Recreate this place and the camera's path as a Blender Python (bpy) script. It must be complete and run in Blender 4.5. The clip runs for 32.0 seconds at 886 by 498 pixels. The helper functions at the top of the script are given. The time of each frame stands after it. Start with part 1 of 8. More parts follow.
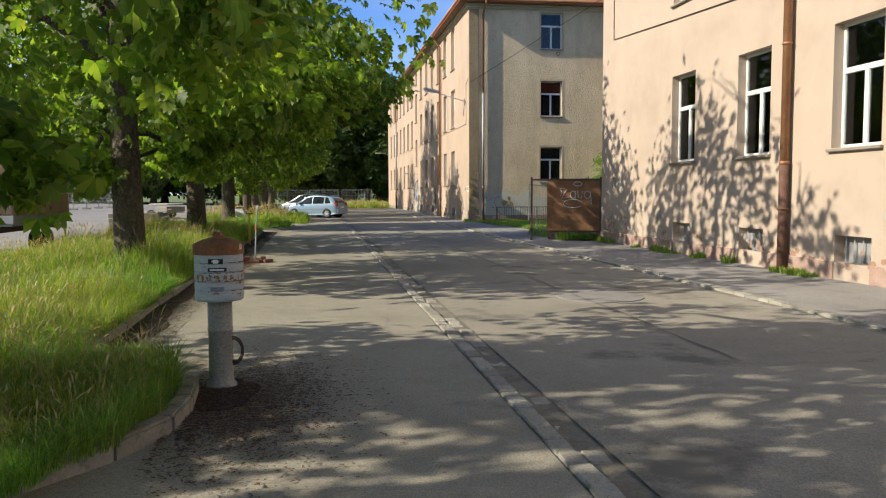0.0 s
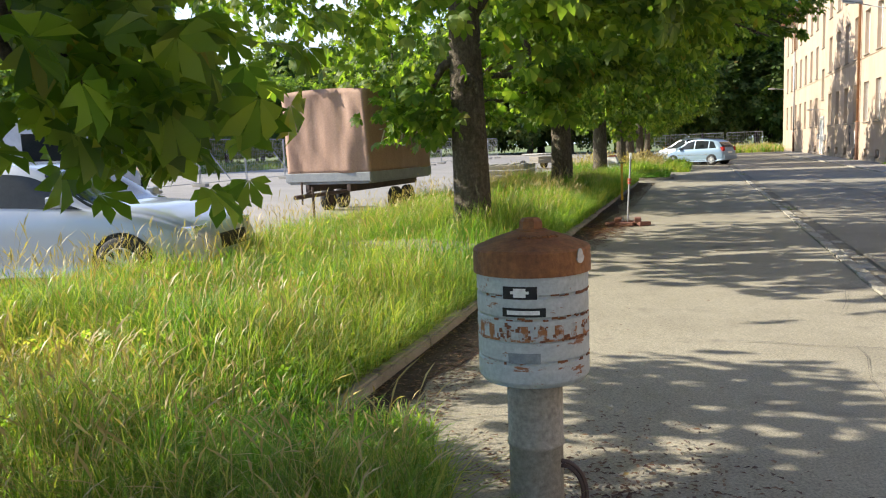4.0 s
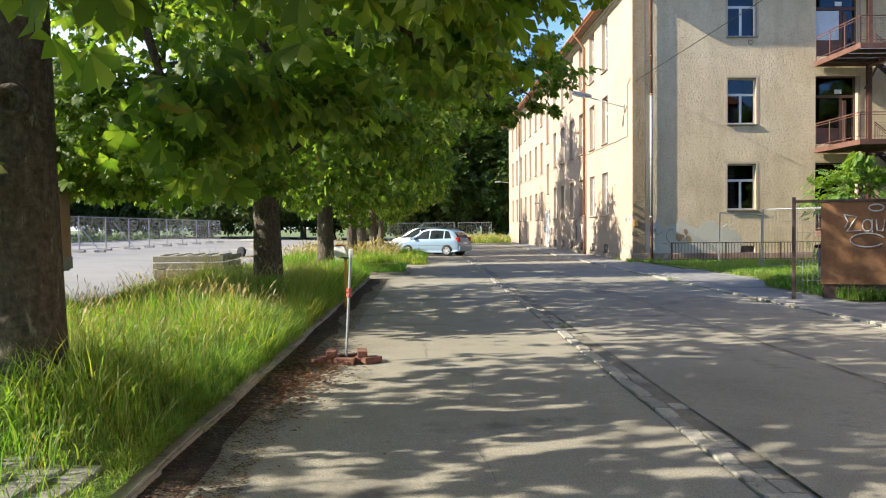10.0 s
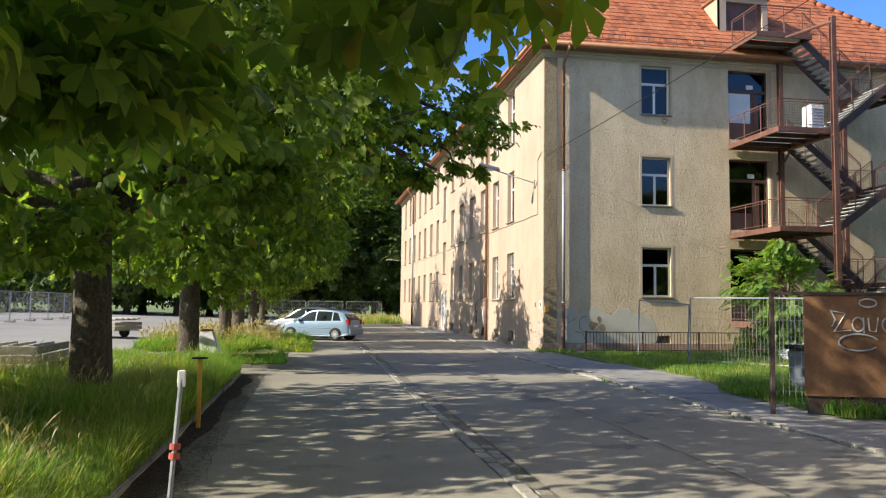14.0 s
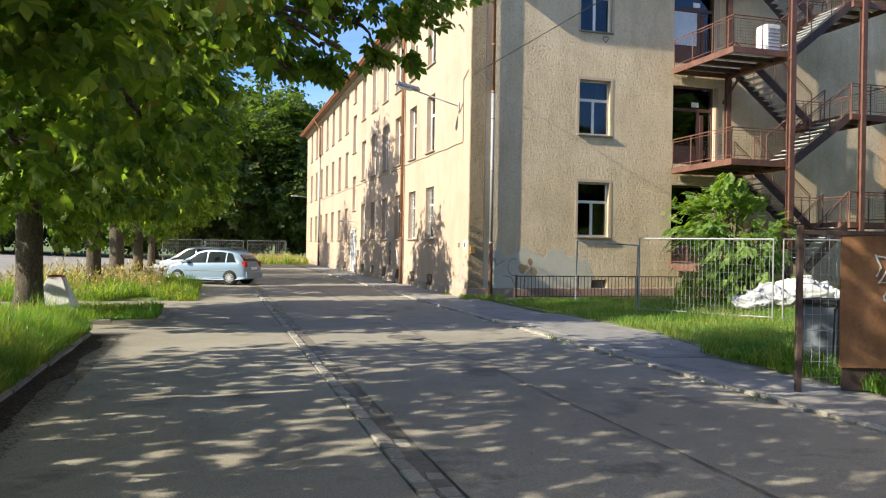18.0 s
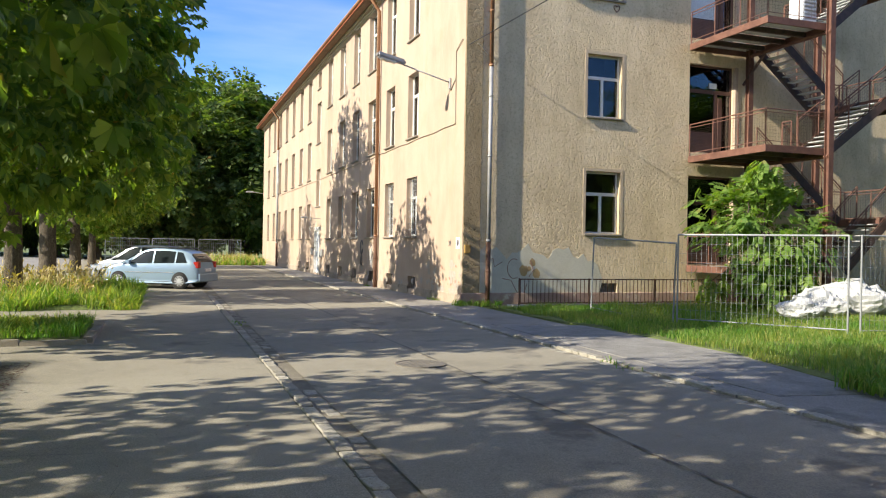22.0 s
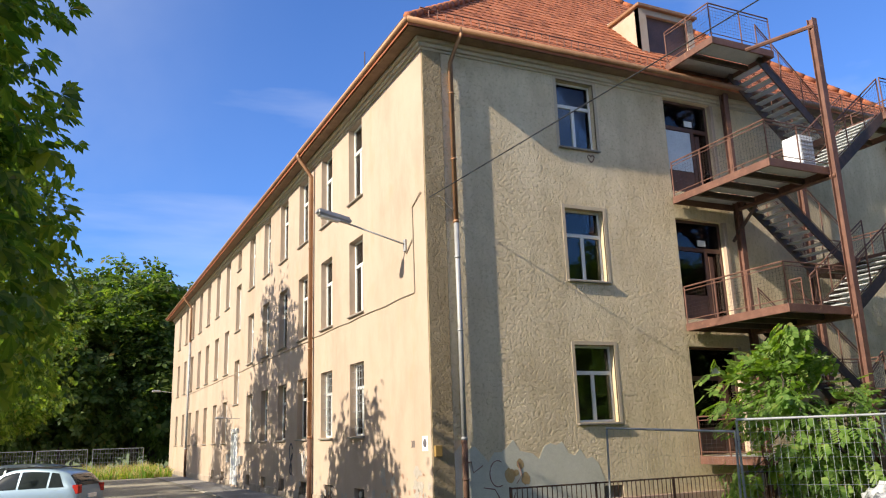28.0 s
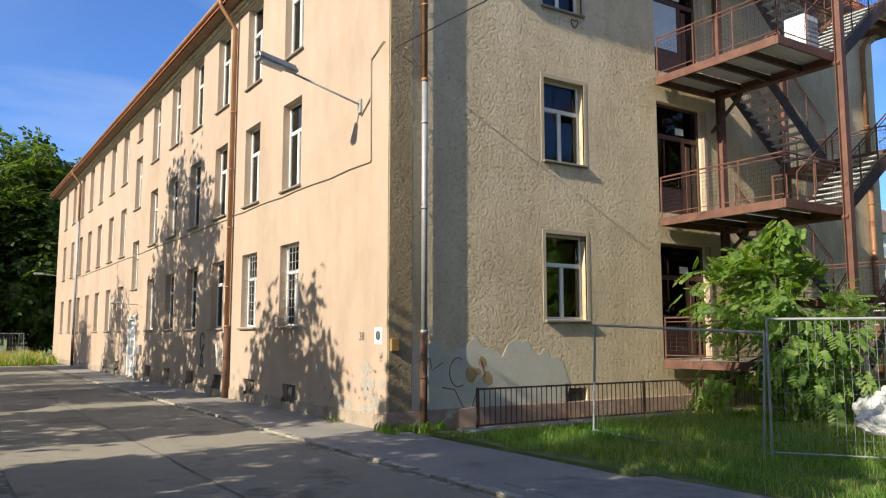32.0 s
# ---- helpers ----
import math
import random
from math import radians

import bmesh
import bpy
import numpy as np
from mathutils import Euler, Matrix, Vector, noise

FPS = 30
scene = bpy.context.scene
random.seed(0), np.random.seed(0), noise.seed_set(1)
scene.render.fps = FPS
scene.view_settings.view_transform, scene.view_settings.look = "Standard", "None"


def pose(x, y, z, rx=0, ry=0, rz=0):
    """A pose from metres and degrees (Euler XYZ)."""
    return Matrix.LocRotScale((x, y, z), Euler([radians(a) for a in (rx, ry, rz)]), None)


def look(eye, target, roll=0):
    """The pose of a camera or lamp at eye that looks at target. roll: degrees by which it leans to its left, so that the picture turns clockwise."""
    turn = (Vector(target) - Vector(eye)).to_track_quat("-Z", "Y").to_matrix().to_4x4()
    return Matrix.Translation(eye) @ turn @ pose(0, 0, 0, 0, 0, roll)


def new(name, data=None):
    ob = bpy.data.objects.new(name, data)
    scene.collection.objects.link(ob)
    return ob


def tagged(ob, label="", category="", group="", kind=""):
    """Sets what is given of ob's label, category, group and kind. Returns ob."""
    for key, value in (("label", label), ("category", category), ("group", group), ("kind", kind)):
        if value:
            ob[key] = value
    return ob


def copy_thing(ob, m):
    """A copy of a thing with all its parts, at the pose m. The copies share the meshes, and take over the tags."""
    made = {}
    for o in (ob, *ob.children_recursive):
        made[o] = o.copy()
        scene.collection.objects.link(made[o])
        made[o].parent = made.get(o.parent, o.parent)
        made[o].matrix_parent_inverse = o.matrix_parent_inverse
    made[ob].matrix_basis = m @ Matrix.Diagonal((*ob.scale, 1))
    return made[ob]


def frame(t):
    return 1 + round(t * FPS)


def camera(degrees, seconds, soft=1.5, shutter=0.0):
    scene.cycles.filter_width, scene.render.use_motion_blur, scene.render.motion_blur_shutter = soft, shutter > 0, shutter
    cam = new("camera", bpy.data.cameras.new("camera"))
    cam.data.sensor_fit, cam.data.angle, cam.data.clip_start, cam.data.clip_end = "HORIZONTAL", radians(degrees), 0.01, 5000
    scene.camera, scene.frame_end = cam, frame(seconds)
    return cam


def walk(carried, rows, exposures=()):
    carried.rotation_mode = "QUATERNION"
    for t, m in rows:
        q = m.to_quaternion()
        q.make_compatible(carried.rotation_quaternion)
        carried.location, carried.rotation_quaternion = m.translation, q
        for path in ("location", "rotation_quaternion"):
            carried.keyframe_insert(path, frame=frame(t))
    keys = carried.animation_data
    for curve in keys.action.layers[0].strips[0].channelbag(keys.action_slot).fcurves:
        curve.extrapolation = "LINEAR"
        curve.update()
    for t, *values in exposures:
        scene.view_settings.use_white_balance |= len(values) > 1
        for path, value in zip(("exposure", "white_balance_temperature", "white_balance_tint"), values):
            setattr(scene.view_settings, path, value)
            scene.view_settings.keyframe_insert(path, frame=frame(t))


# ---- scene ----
# camera and walk
cam = camera(58.9, 32.0, 1.15)
PATH = [
    (0, (0.243, -4.671, 1.606), (0.558, -2.701, 1.464), -0.2),
    (0.5, (0.149, -4.215, 1.594), (0.31, -2.226, 1.458), 0.4),
    (1, (0.076, -3.672, 1.614), (0.258, -1.682, 1.535), -0.2),
    (1.5, (0.032, -3.087, 1.614), (0.26, -1.101, 1.581), 0.1),
    (2, (-0.075, -2.508, 1.618), (0.028, -0.514, 1.519), 0.0),
    (2.5, (-0.058, -2.016, 1.556), (-0.153, -0.022, 1.43), -0.9),
    (3, (-0.067, -1.653, 1.549), (-0.451, 0.3, 1.359), -0.3),
    (3.5, (-0.06, -1.191, 1.56), (-0.588, 0.723, 1.318), -1.3),
    (5.5, (0.171, 0.827, 1.471), (-0.564, 2.665, 1.193), -2.8),
    (6, (0.222, 1.285, 1.465), (-0.51, 3.112, 1.108), -3.0),
    (6.5, (0.347, 1.673, 1.506), (-0.314, 3.523, 1.135), -2.8),
    (7, (0.284, 2.147, 1.496), (-0.277, 4.027, 1.106), -2.0),
    (7.5, (0.206, 2.595, 1.51), (-0.234, 4.518, 1.182), -1.9),
    (8, (0.102, 3.049, 1.503), (-0.28, 4.988, 1.198), -1.1),
    (8.5, (-0.037, 3.517, 1.587), (-0.255, 5.49, 1.347), -1.1),
    (9, (-0.108, 3.992, 1.606), (-0.202, 5.989, 1.541), -2.6),
    (9.5, (-0.262, 4.467, 1.599), (-0.353, 6.464, 1.543), -0.6),
    (10, (-0.264, 4.945, 1.582), (-0.221, 6.943, 1.526), -0.5),
    (10.5, (-0.265, 5.393, 1.579), (-0.201, 7.386, 1.424), -0.6),
    (11, (-0.339, 5.961, 1.614), (-0.286, 7.95, 1.407), -0.4),
    (11.5, (-0.36, 6.588, 1.641), (-0.373, 8.581, 1.477), -0.9),
    (12, (-0.4, 6.995, 1.696), (-0.423, 8.995, 1.706), 0.0),
    (12.5, (-0.332, 7.412, 1.741), (-0.121, 9.399, 1.828), 0.8),
    (13, (-0.337, 7.901, 1.75), (-0.071, 9.877, 1.897), 1.9),
    (13.5, (-0.382, 8.387, 1.767), (-0.091, 10.361, 1.912), 1.6),
    (15.5, (-0.009, 10.371, 1.804), (0.441, 12.315, 1.948), -0.7),
    (16, (0.012, 10.918, 1.813), (0.483, 12.857, 1.959), 0.8),
    (16.5, (0.134, 11.5, 1.789), (0.633, 13.436, 1.816), 1.0),
    (17, (0.142, 11.932, 1.752), (0.645, 13.868, 1.727), 1.8),
    (17.5, (0.161, 12.385, 1.784), (0.649, 14.324, 1.72), 0.8),
    (18, (0.233, 12.831, 1.807), (0.792, 14.752, 1.799), 0.9),
    (18.5, (0.21, 13.339, 1.797), (0.772, 15.258, 1.818), 0.4),
    (19, (0.269, 13.858, 1.79), (0.829, 15.778, 1.8), -0.2),
    (19.5, (0.242, 14.353, 1.788), (0.762, 16.283, 1.834), 0.2),
    (20, (0.254, 14.836, 1.801), (0.817, 16.754, 1.881), 0.3),
    (20.5, (0.264, 15.336, 1.792), (0.91, 17.226, 1.897), 0.4),
    (21, (0.24, 15.918, 1.731), (0.886, 17.809, 1.812), 0.4),
    (21.5, (0.295, 16.466, 1.681), (0.929, 18.363, 1.687), 0.4),
    (22, (0.283, 16.867, 1.72), (0.954, 18.751, 1.715), 1.0),
    (22.5, (0.307, 17.337, 1.782), (1.062, 19.188, 1.826), 0.9),
    (23, (0.424, 17.834, 1.897), (1.327, 19.607, 2.103), 1.2),
    (23.5, (0.328, 18.252, 1.915), (1.367, 19.936, 2.199), 1.2),
    (24, (0.342, 18.616, 1.897), (1.399, 20.27, 2.281), 0.8),
    (24.5, (0.407, 18.986, 1.914), (1.466, 20.626, 2.349), 0.1),
    (25, (0.429, 19.407, 1.904), (1.481, 21.044, 2.365), -0.8),
    (25.5, (0.533, 19.811, 1.891), (1.577, 21.449, 2.366), -1.8),
    (26, (0.624, 20.157, 1.881), (1.537, 21.862, 2.388), -0.9),
    (26.5, (0.65, 20.54, 1.836), (1.445, 22.297, 2.368), -0.9),
    (28.5, (1.084, 22.169, 1.974), (1.947, 23.922, 2.406), -2.2),
    (29, (1.122, 22.568, 1.929), (2.013, 24.313, 2.326), -1.5),
    (29.5, (1.11, 22.983, 1.918), (1.982, 24.746, 2.279), -1.1),
    (30, (1.125, 23.408, 1.897), (1.99, 25.18, 2.235), -0.6),
    (30.5, (1.062, 23.8, 1.858), (2.02, 25.532, 2.146), -0.0),
    (31, (1.026, 24.149, 1.861), (2.048, 25.853, 2.091), -0.3),
    (31.5, (1.09, 24.541, 1.866), (2.132, 26.231, 2.107), -1.3),
    (32, (1.058, 24.973, 1.853), (2.143, 26.639, 2.073), -0.0),
]
# the picture brightens while the camera looks into the shade of the verge
EXPOSURES = [(0, 0.80, 6550, 6), (2, 0.91, 6550, 6), (3, 1.45, 6500, 6), (5.5, 1.35, 6450, 6), (7, 1.22, 6400, 6), (9, 1.34, 6350, 6), (10.5, 1.58, 6350, 6), (11.5, 1.76, 6350, 6), (12.1, 1.74, 6350, 6), (13, 1.25, 6450, 6), (16, 1.08, 6450, 6), (17, 1.17, 6500, 6), (20, 1.38, 6550, 6), (22, 1.22, 6550, 6), (24, 1.11, 6600, 7), (26, 0.97, 6600, 7), (29, 1.05, 6650, 7), (32, 0.85, 6550, 6)]
walk(cam, [(t, look(eye, target, roll)) for t, eye, target, roll in PATH], EXPOSURES)
# world, sun and exposure
SUN_EL, SUN_AZ = 30.5, 8.0   # degrees above the ground; degrees behind the road's cross direction
world = bpy.data.worlds.new("sky")
scene.world = world
world.use_nodes = True
wn = world.node_tree
sky = wn.nodes.new("ShaderNodeTexSky")
sky.sky_type = "NISHITA"
sky.sun_disc = False
sky.sun_elevation = radians(SUN_EL)
sky.sun_rotation = radians(270 - SUN_AZ)
sky.air_density = 1.0
sky.dust_density = 0.0
sky.ozone_density = 5.0
bg = wn.nodes["Background"]
bg.inputs["Strength"].default_value = 0.15
# thin streaks of high cloud
wtc = wn.nodes.new("ShaderNodeTexCoord")
wmap = wn.nodes.new("ShaderNodeMapping")
wmap.inputs["Scale"].default_value = (0.9, 2.4, 6.0)
wmap.inputs["Rotation"].default_value = (0.2, 0.3, 0.5)
wno = wn.nodes.new("ShaderNodeTexNoise")
wno.inputs["Scale"].default_value = 1.6
wno.inputs["Detail"].default_value = 7
wra = wn.nodes.new("ShaderNodeValToRGB")
wra.color_ramp.elements[0].position = 0.55
wra.color_ramp.elements[0].color = (0, 0, 0, 1)
wra.color_ramp.elements[1].position = 0.82
wra.color_ramp.elements[1].color = (0.3, 0.3, 0.3, 1)
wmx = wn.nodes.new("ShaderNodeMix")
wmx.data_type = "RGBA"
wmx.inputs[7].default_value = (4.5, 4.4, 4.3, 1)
wn.links.new(wtc.outputs["Generated"], wmap.inputs[0])
wn.links.new(wmap.outputs[0], wno.inputs["Vector"])
wn.links.new(wno.outputs[0], wra.inputs[0])
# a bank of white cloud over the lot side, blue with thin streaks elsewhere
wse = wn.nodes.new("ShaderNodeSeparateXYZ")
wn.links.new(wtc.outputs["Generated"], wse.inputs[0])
# the bank spreads on out of view, kept bright to fill the shade
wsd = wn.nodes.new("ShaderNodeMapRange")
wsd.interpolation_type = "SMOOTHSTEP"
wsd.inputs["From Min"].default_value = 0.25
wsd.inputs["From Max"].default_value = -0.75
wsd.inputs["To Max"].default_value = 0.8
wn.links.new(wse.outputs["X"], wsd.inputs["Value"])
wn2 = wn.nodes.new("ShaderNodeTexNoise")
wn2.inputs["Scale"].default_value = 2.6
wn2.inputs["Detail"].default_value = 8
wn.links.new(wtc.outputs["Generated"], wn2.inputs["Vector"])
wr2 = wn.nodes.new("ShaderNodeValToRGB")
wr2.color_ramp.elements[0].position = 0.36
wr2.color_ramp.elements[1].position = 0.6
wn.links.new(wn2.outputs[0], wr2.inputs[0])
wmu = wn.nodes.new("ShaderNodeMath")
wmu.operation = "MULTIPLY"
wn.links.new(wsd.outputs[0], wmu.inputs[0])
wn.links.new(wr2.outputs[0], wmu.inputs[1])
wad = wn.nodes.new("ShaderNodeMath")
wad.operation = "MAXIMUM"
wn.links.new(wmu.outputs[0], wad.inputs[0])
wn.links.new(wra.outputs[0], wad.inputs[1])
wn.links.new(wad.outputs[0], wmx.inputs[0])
wti = wn.nodes.new("ShaderNodeMix")
wti.data_type = "RGBA"
wti.blend_type = "MULTIPLY"
wti.inputs[0].default_value = 1.0
wti.inputs[7].default_value = (0.42, 0.535, 0.77, 1)
wn.links.new(sky.outputs[0], wti.inputs[6])
wn.links.new(wti.outputs[2], wmx.inputs[6])
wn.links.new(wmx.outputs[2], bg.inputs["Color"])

sun = new("sun", bpy.data.lights.new("sun", "SUN"))
sun.data.energy = 4.3
sun.data.angle = radians(0.53)
sun.data.color = (1.0, 0.9, 0.77)
sa, se = radians(SUN_AZ), radians(SUN_EL)
sun.matrix_world = look((-30 * math.cos(sa) * math.cos(se), -30 * math.sin(sa) * math.cos(se), 30 * math.sin(se)), (0, 0, 0))


# ---- materials ----
def mat_base(name):
    m = bpy.data.materials.new(name)
    m.use_nodes = True
    nt = m.node_tree
    return m, nt, nt.nodes["Principled BSDF"]


def rgb(c):
    return (c[0], c[1], c[2], 1.0)


def noise_node(nt, scale, detail=5.0, rough=0.6, vec=None, stretch=None):
    n = nt.nodes.new("ShaderNodeTexNoise")
    n.inputs["Scale"].default_value = scale
    n.inputs["Detail"].default_value = detail
    n.inputs["Roughness"].default_value = rough
    tc = nt.nodes.new("ShaderNodeTexCoord")
    src = tc.outputs["Object"]
    if stretch:
        mp = nt.nodes.new("ShaderNodeMapping")
        mp.inputs["Scale"].default_value = stretch
        nt.links.new(src, mp.inputs[0])
        src = mp.outputs[0]
    nt.links.new(src, n.inputs["Vector"])
    return n.outputs[0]


def ramp(nt, fac, stops):
    r = nt.nodes.new("ShaderNodeValToRGB")
    e = r.color_ramp.elements
    e[0].position, e[0].color = stops[0][0], rgb(stops[0][1])
    e[1].position, e[1].color = stops[-1][0], rgb(stops[-1][1])
    for p, c in stops[1:-1]:
        k = e.new(p)
        k.color = rgb(c)
    nt.links.new(fac, r.inputs[0])
    return r.outputs[0]


def mix(nt, fac, a, b, mode="MIX"):
    x = nt.nodes.new("ShaderNodeMix")
    x.data_type = "RGBA"
    x.blend_type = mode
    for s, v in ((0, fac), (6, a), (7, b)):
        if isinstance(v, (int, float)):
            x.inputs[s].default_value = v
        elif isinstance(v, tuple):
            x.inputs[s].default_value = rgb(v)
        else:
            nt.links.new(v, x.inputs[s])
    return x.outputs[2]


def bump(nt, bs, height, strength, dist):
    b = nt.nodes.new("ShaderNodeBump")
    b.inputs["Strength"].default_value = strength
    b.inputs["Distance"].default_value = dist
    nt.links.new(height, b.inputs["Height"])
    nt.links.new(b.outputs[0], bs.inputs["Normal"])
    return b


def surface(name, col, dark, light, big=0.6, fine=30.0, rough=0.85, metal=0.0, bump_s=0.25, bump_d=0.01, stain=None, stain_cov=(0.55, 0.7), stain_scale=1.3, stretch=None, rnd=0.0, spec=0.4, grain=0.0):
    """A worn surface: base colour varied by broad blotches and fine grain, with shaped stains."""
    m, nt, bs = mat_base(name)
    b = noise_node(nt, big, 11, 0.74, stretch=stretch)
    c = ramp(nt, b, [(0.3, dark), (0.5, col), (0.7, light)])
    f = noise_node(nt, fine, 4, 0.7)
    g = ramp(nt, f, [(0.3, (0.82 - grain,) * 3), (0.7, (1.12 + grain,) * 3)])
    c = mix(nt, 1.0, c, g, "MULTIPLY")
    if stain:
        s = noise_node(nt, stain_scale, 8, 0.7, stretch=stretch)
        k = ramp(nt, s, [(stain_cov[0], (0, 0, 0)), (stain_cov[1], (1, 1, 1))])
        c = mix(nt, k, c, stain)
    if rnd:
        oi = nt.nodes.new("ShaderNodeObjectInfo")
        r = ramp(nt, oi.outputs["Random"], [(0.0, (1 - rnd,) * 3), (1.0, (1 + rnd,) * 3)])
        c = mix(nt, 1.0, c, r, "MULTIPLY")
    nt.links.new(c, bs.inputs["Base Color"])
    bs.inputs["Roughness"].default_value = rough
    bs.inputs["Metallic"].default_value = metal
    bs.inputs["Specular IOR Level"].default_value = spec
    if bump_s:
        bump(nt, bs, f, bump_s, bump_d)
    return m


def leafmat(name, a, b, c, trans=0.45, patch=0.0):
    m, nt, bs = mat_base(name)
    gi = nt.nodes.new("ShaderNodeNewGeometry")
    col = ramp(nt, gi.outputs["Random Per Island"], [(0.0, a), (0.5, b), (0.975, c), (1.0, (0.2, 0.15, 0.04))])
    if patch:
        col = mix(nt, 1.0, col, ramp(nt, noise_node(nt, patch, 3, 0.6), [(0.36, (0.62, 0.88, 0.6)), (0.5, (1.0, 1.0, 1.0)), (0.66, (1.3, 1.1, 1.1))]), "MULTIPLY")
    nt.links.new(col, bs.inputs["Base Color"])
    bs.inputs["Roughness"].default_value = 0.5
    bs.inputs["Specular IOR Level"].default_value = 0.35
    tr = nt.nodes.new("ShaderNodeBsdfTranslucent")
    tcol = mix(nt, 1.0, col, (1.75, 1.85, 0.55), "MULTIPLY")
    nt.links.new(tcol, tr.inputs["Color"])
    mx = nt.nodes.new("ShaderNodeMixShader")
    mx.inputs[0].default_value = trans
    nt.links.new(bs.outputs[0], mx.inputs[1])
    nt.links.new(tr.outputs[0], mx.inputs[2])
    nt.links.new(mx.outputs[0], nt.nodes["Material Output"].inputs[0])
    return m


def glassmat(name, tint=(0.5, 0.54, 0.54), base_gloss=0.06):
    m, nt, bs = mat_base(name)
    fr = nt.nodes.new("ShaderNodeFresnel")
    fr.inputs["IOR"].default_value = 1.5
    t = nt.nodes.new("ShaderNodeBsdfTransparent")
    t.inputs["Color"].default_value = rgb(tint)
    g = nt.nodes.new("ShaderNodeBsdfGlossy")
    g.inputs["Roughness"].default_value = 0.02
    g.inputs["Color"].default_value = rgb((0.95, 0.97, 1.0))
    mx = nt.nodes.new("ShaderNodeMixShader")
    nt.links.new(fr.outputs[0], mx.inputs[0])
    nt.links.new(t.outputs[0], mx.inputs[1])
    nt.links.new(g.outputs[0], mx.inputs[2])
    nt.links.new(mx.outputs[0], nt.nodes["Material Output"].inputs[0])
    return m


ASPHALT = surface("asphalt", (0.288, 0.262, 0.2), (0.205, 0.186, 0.142), (0.35, 0.32, 0.248), big=0.35, fine=75, grain=0.25, rough=0.9, bump_s=0.5, bump_d=0.012, stain=(0.16, 0.145, 0.115), stain_cov=(0.55, 0.66), stain_scale=0.7)
ROAD2 = surface("old_asphalt", (0.275, 0.25, 0.192), (0.195, 0.178, 0.136), (0.332, 0.304, 0.238), big=0.3, fine=75, grain=0.25, rough=0.9, bump_s=0.5, bump_d=0.012, stain=(0.145, 0.132, 0.105), stain_cov=(0.54, 0.63), stain_scale=0.6)
LOT = surface("lot_asphalt", (0.27, 0.255, 0.235), (0.22, 0.21, 0.19), (0.32, 0.3, 0.275), big=0.2, fine=40, rough=0.9, bump_s=0.3, bump_d=0.01)
PAVING = surface("paving", (0.25, 0.235, 0.21), (0.19, 0.178, 0.16), (0.3, 0.285, 0.255), big=0.5, fine=60, grain=0.2, rough=0.92, bump_s=0.4, bump_d=0.01, stain=(0.14, 0.13, 0.11), stain_cov=(0.57, 0.68), stain_scale=0.8)
STONE = surface("granite_sett", (0.35, 0.325, 0.265), (0.26, 0.24, 0.19), (0.43, 0.4, 0.33), big=5, fine=60, rough=0.88, bump_s=0.6, bump_d=0.012, rnd=0.22, stain=(0.12, 0.1, 0.07), stain_cov=(0.56, 0.68), stain_scale=6)
KERB = surface("kerb_concrete", (0.29, 0.26, 0.205), (0.2, 0.178, 0.138), (0.37, 0.335, 0.27), big=2, fine=50, rough=0.9, bump_s=0.5, bump_d=0.012, rnd=0.15, stain=(0.1, 0.11, 0.06), stain_cov=(0.55, 0.68), stain_scale=3)
TURF = surface("turf", (0.15, 0.19, 0.055), (0.095, 0.12, 0.04), (0.22, 0.24, 0.085), big=0.8, fine=45, rough=0.95, bump_s=0.9, bump_d=0.04)
PLASTER = surface("cream_plaster", (0.44, 0.335, 0.252), (0.355, 0.262, 0.192), (0.48, 0.374, 0.288), big=0.45, fine=60, rough=0.92, bump_s=0.15, bump_d=0.006, stain=(0.4, 0.285, 0.185), stain_cov=(0.54, 0.7), stain_scale=0.7, stretch=(1, 1, 0.45))
PLASTER1 = surface("peach_plaster", (0.44, 0.35, 0.272), (0.365, 0.285, 0.218), (0.48, 0.39, 0.31), big=0.4, fine=60, rough=0.92, bump_s=0.15, bump_d=0.006, stain=(0.42, 0.3, 0.205), stain_cov=(0.6, 0.72), stain_scale=0.8)
SOCLE = surface("socle_plaster", (0.36, 0.24, 0.19), (0.26, 0.18, 0.145), (0.42, 0.32, 0.26), big=1.5, fine=40, rough=0.92, bump_s=0.3, bump_d=0.01, stain=(0.5, 0.43, 0.34), stain_cov=(0.58, 0.64), stain_scale=2.2)


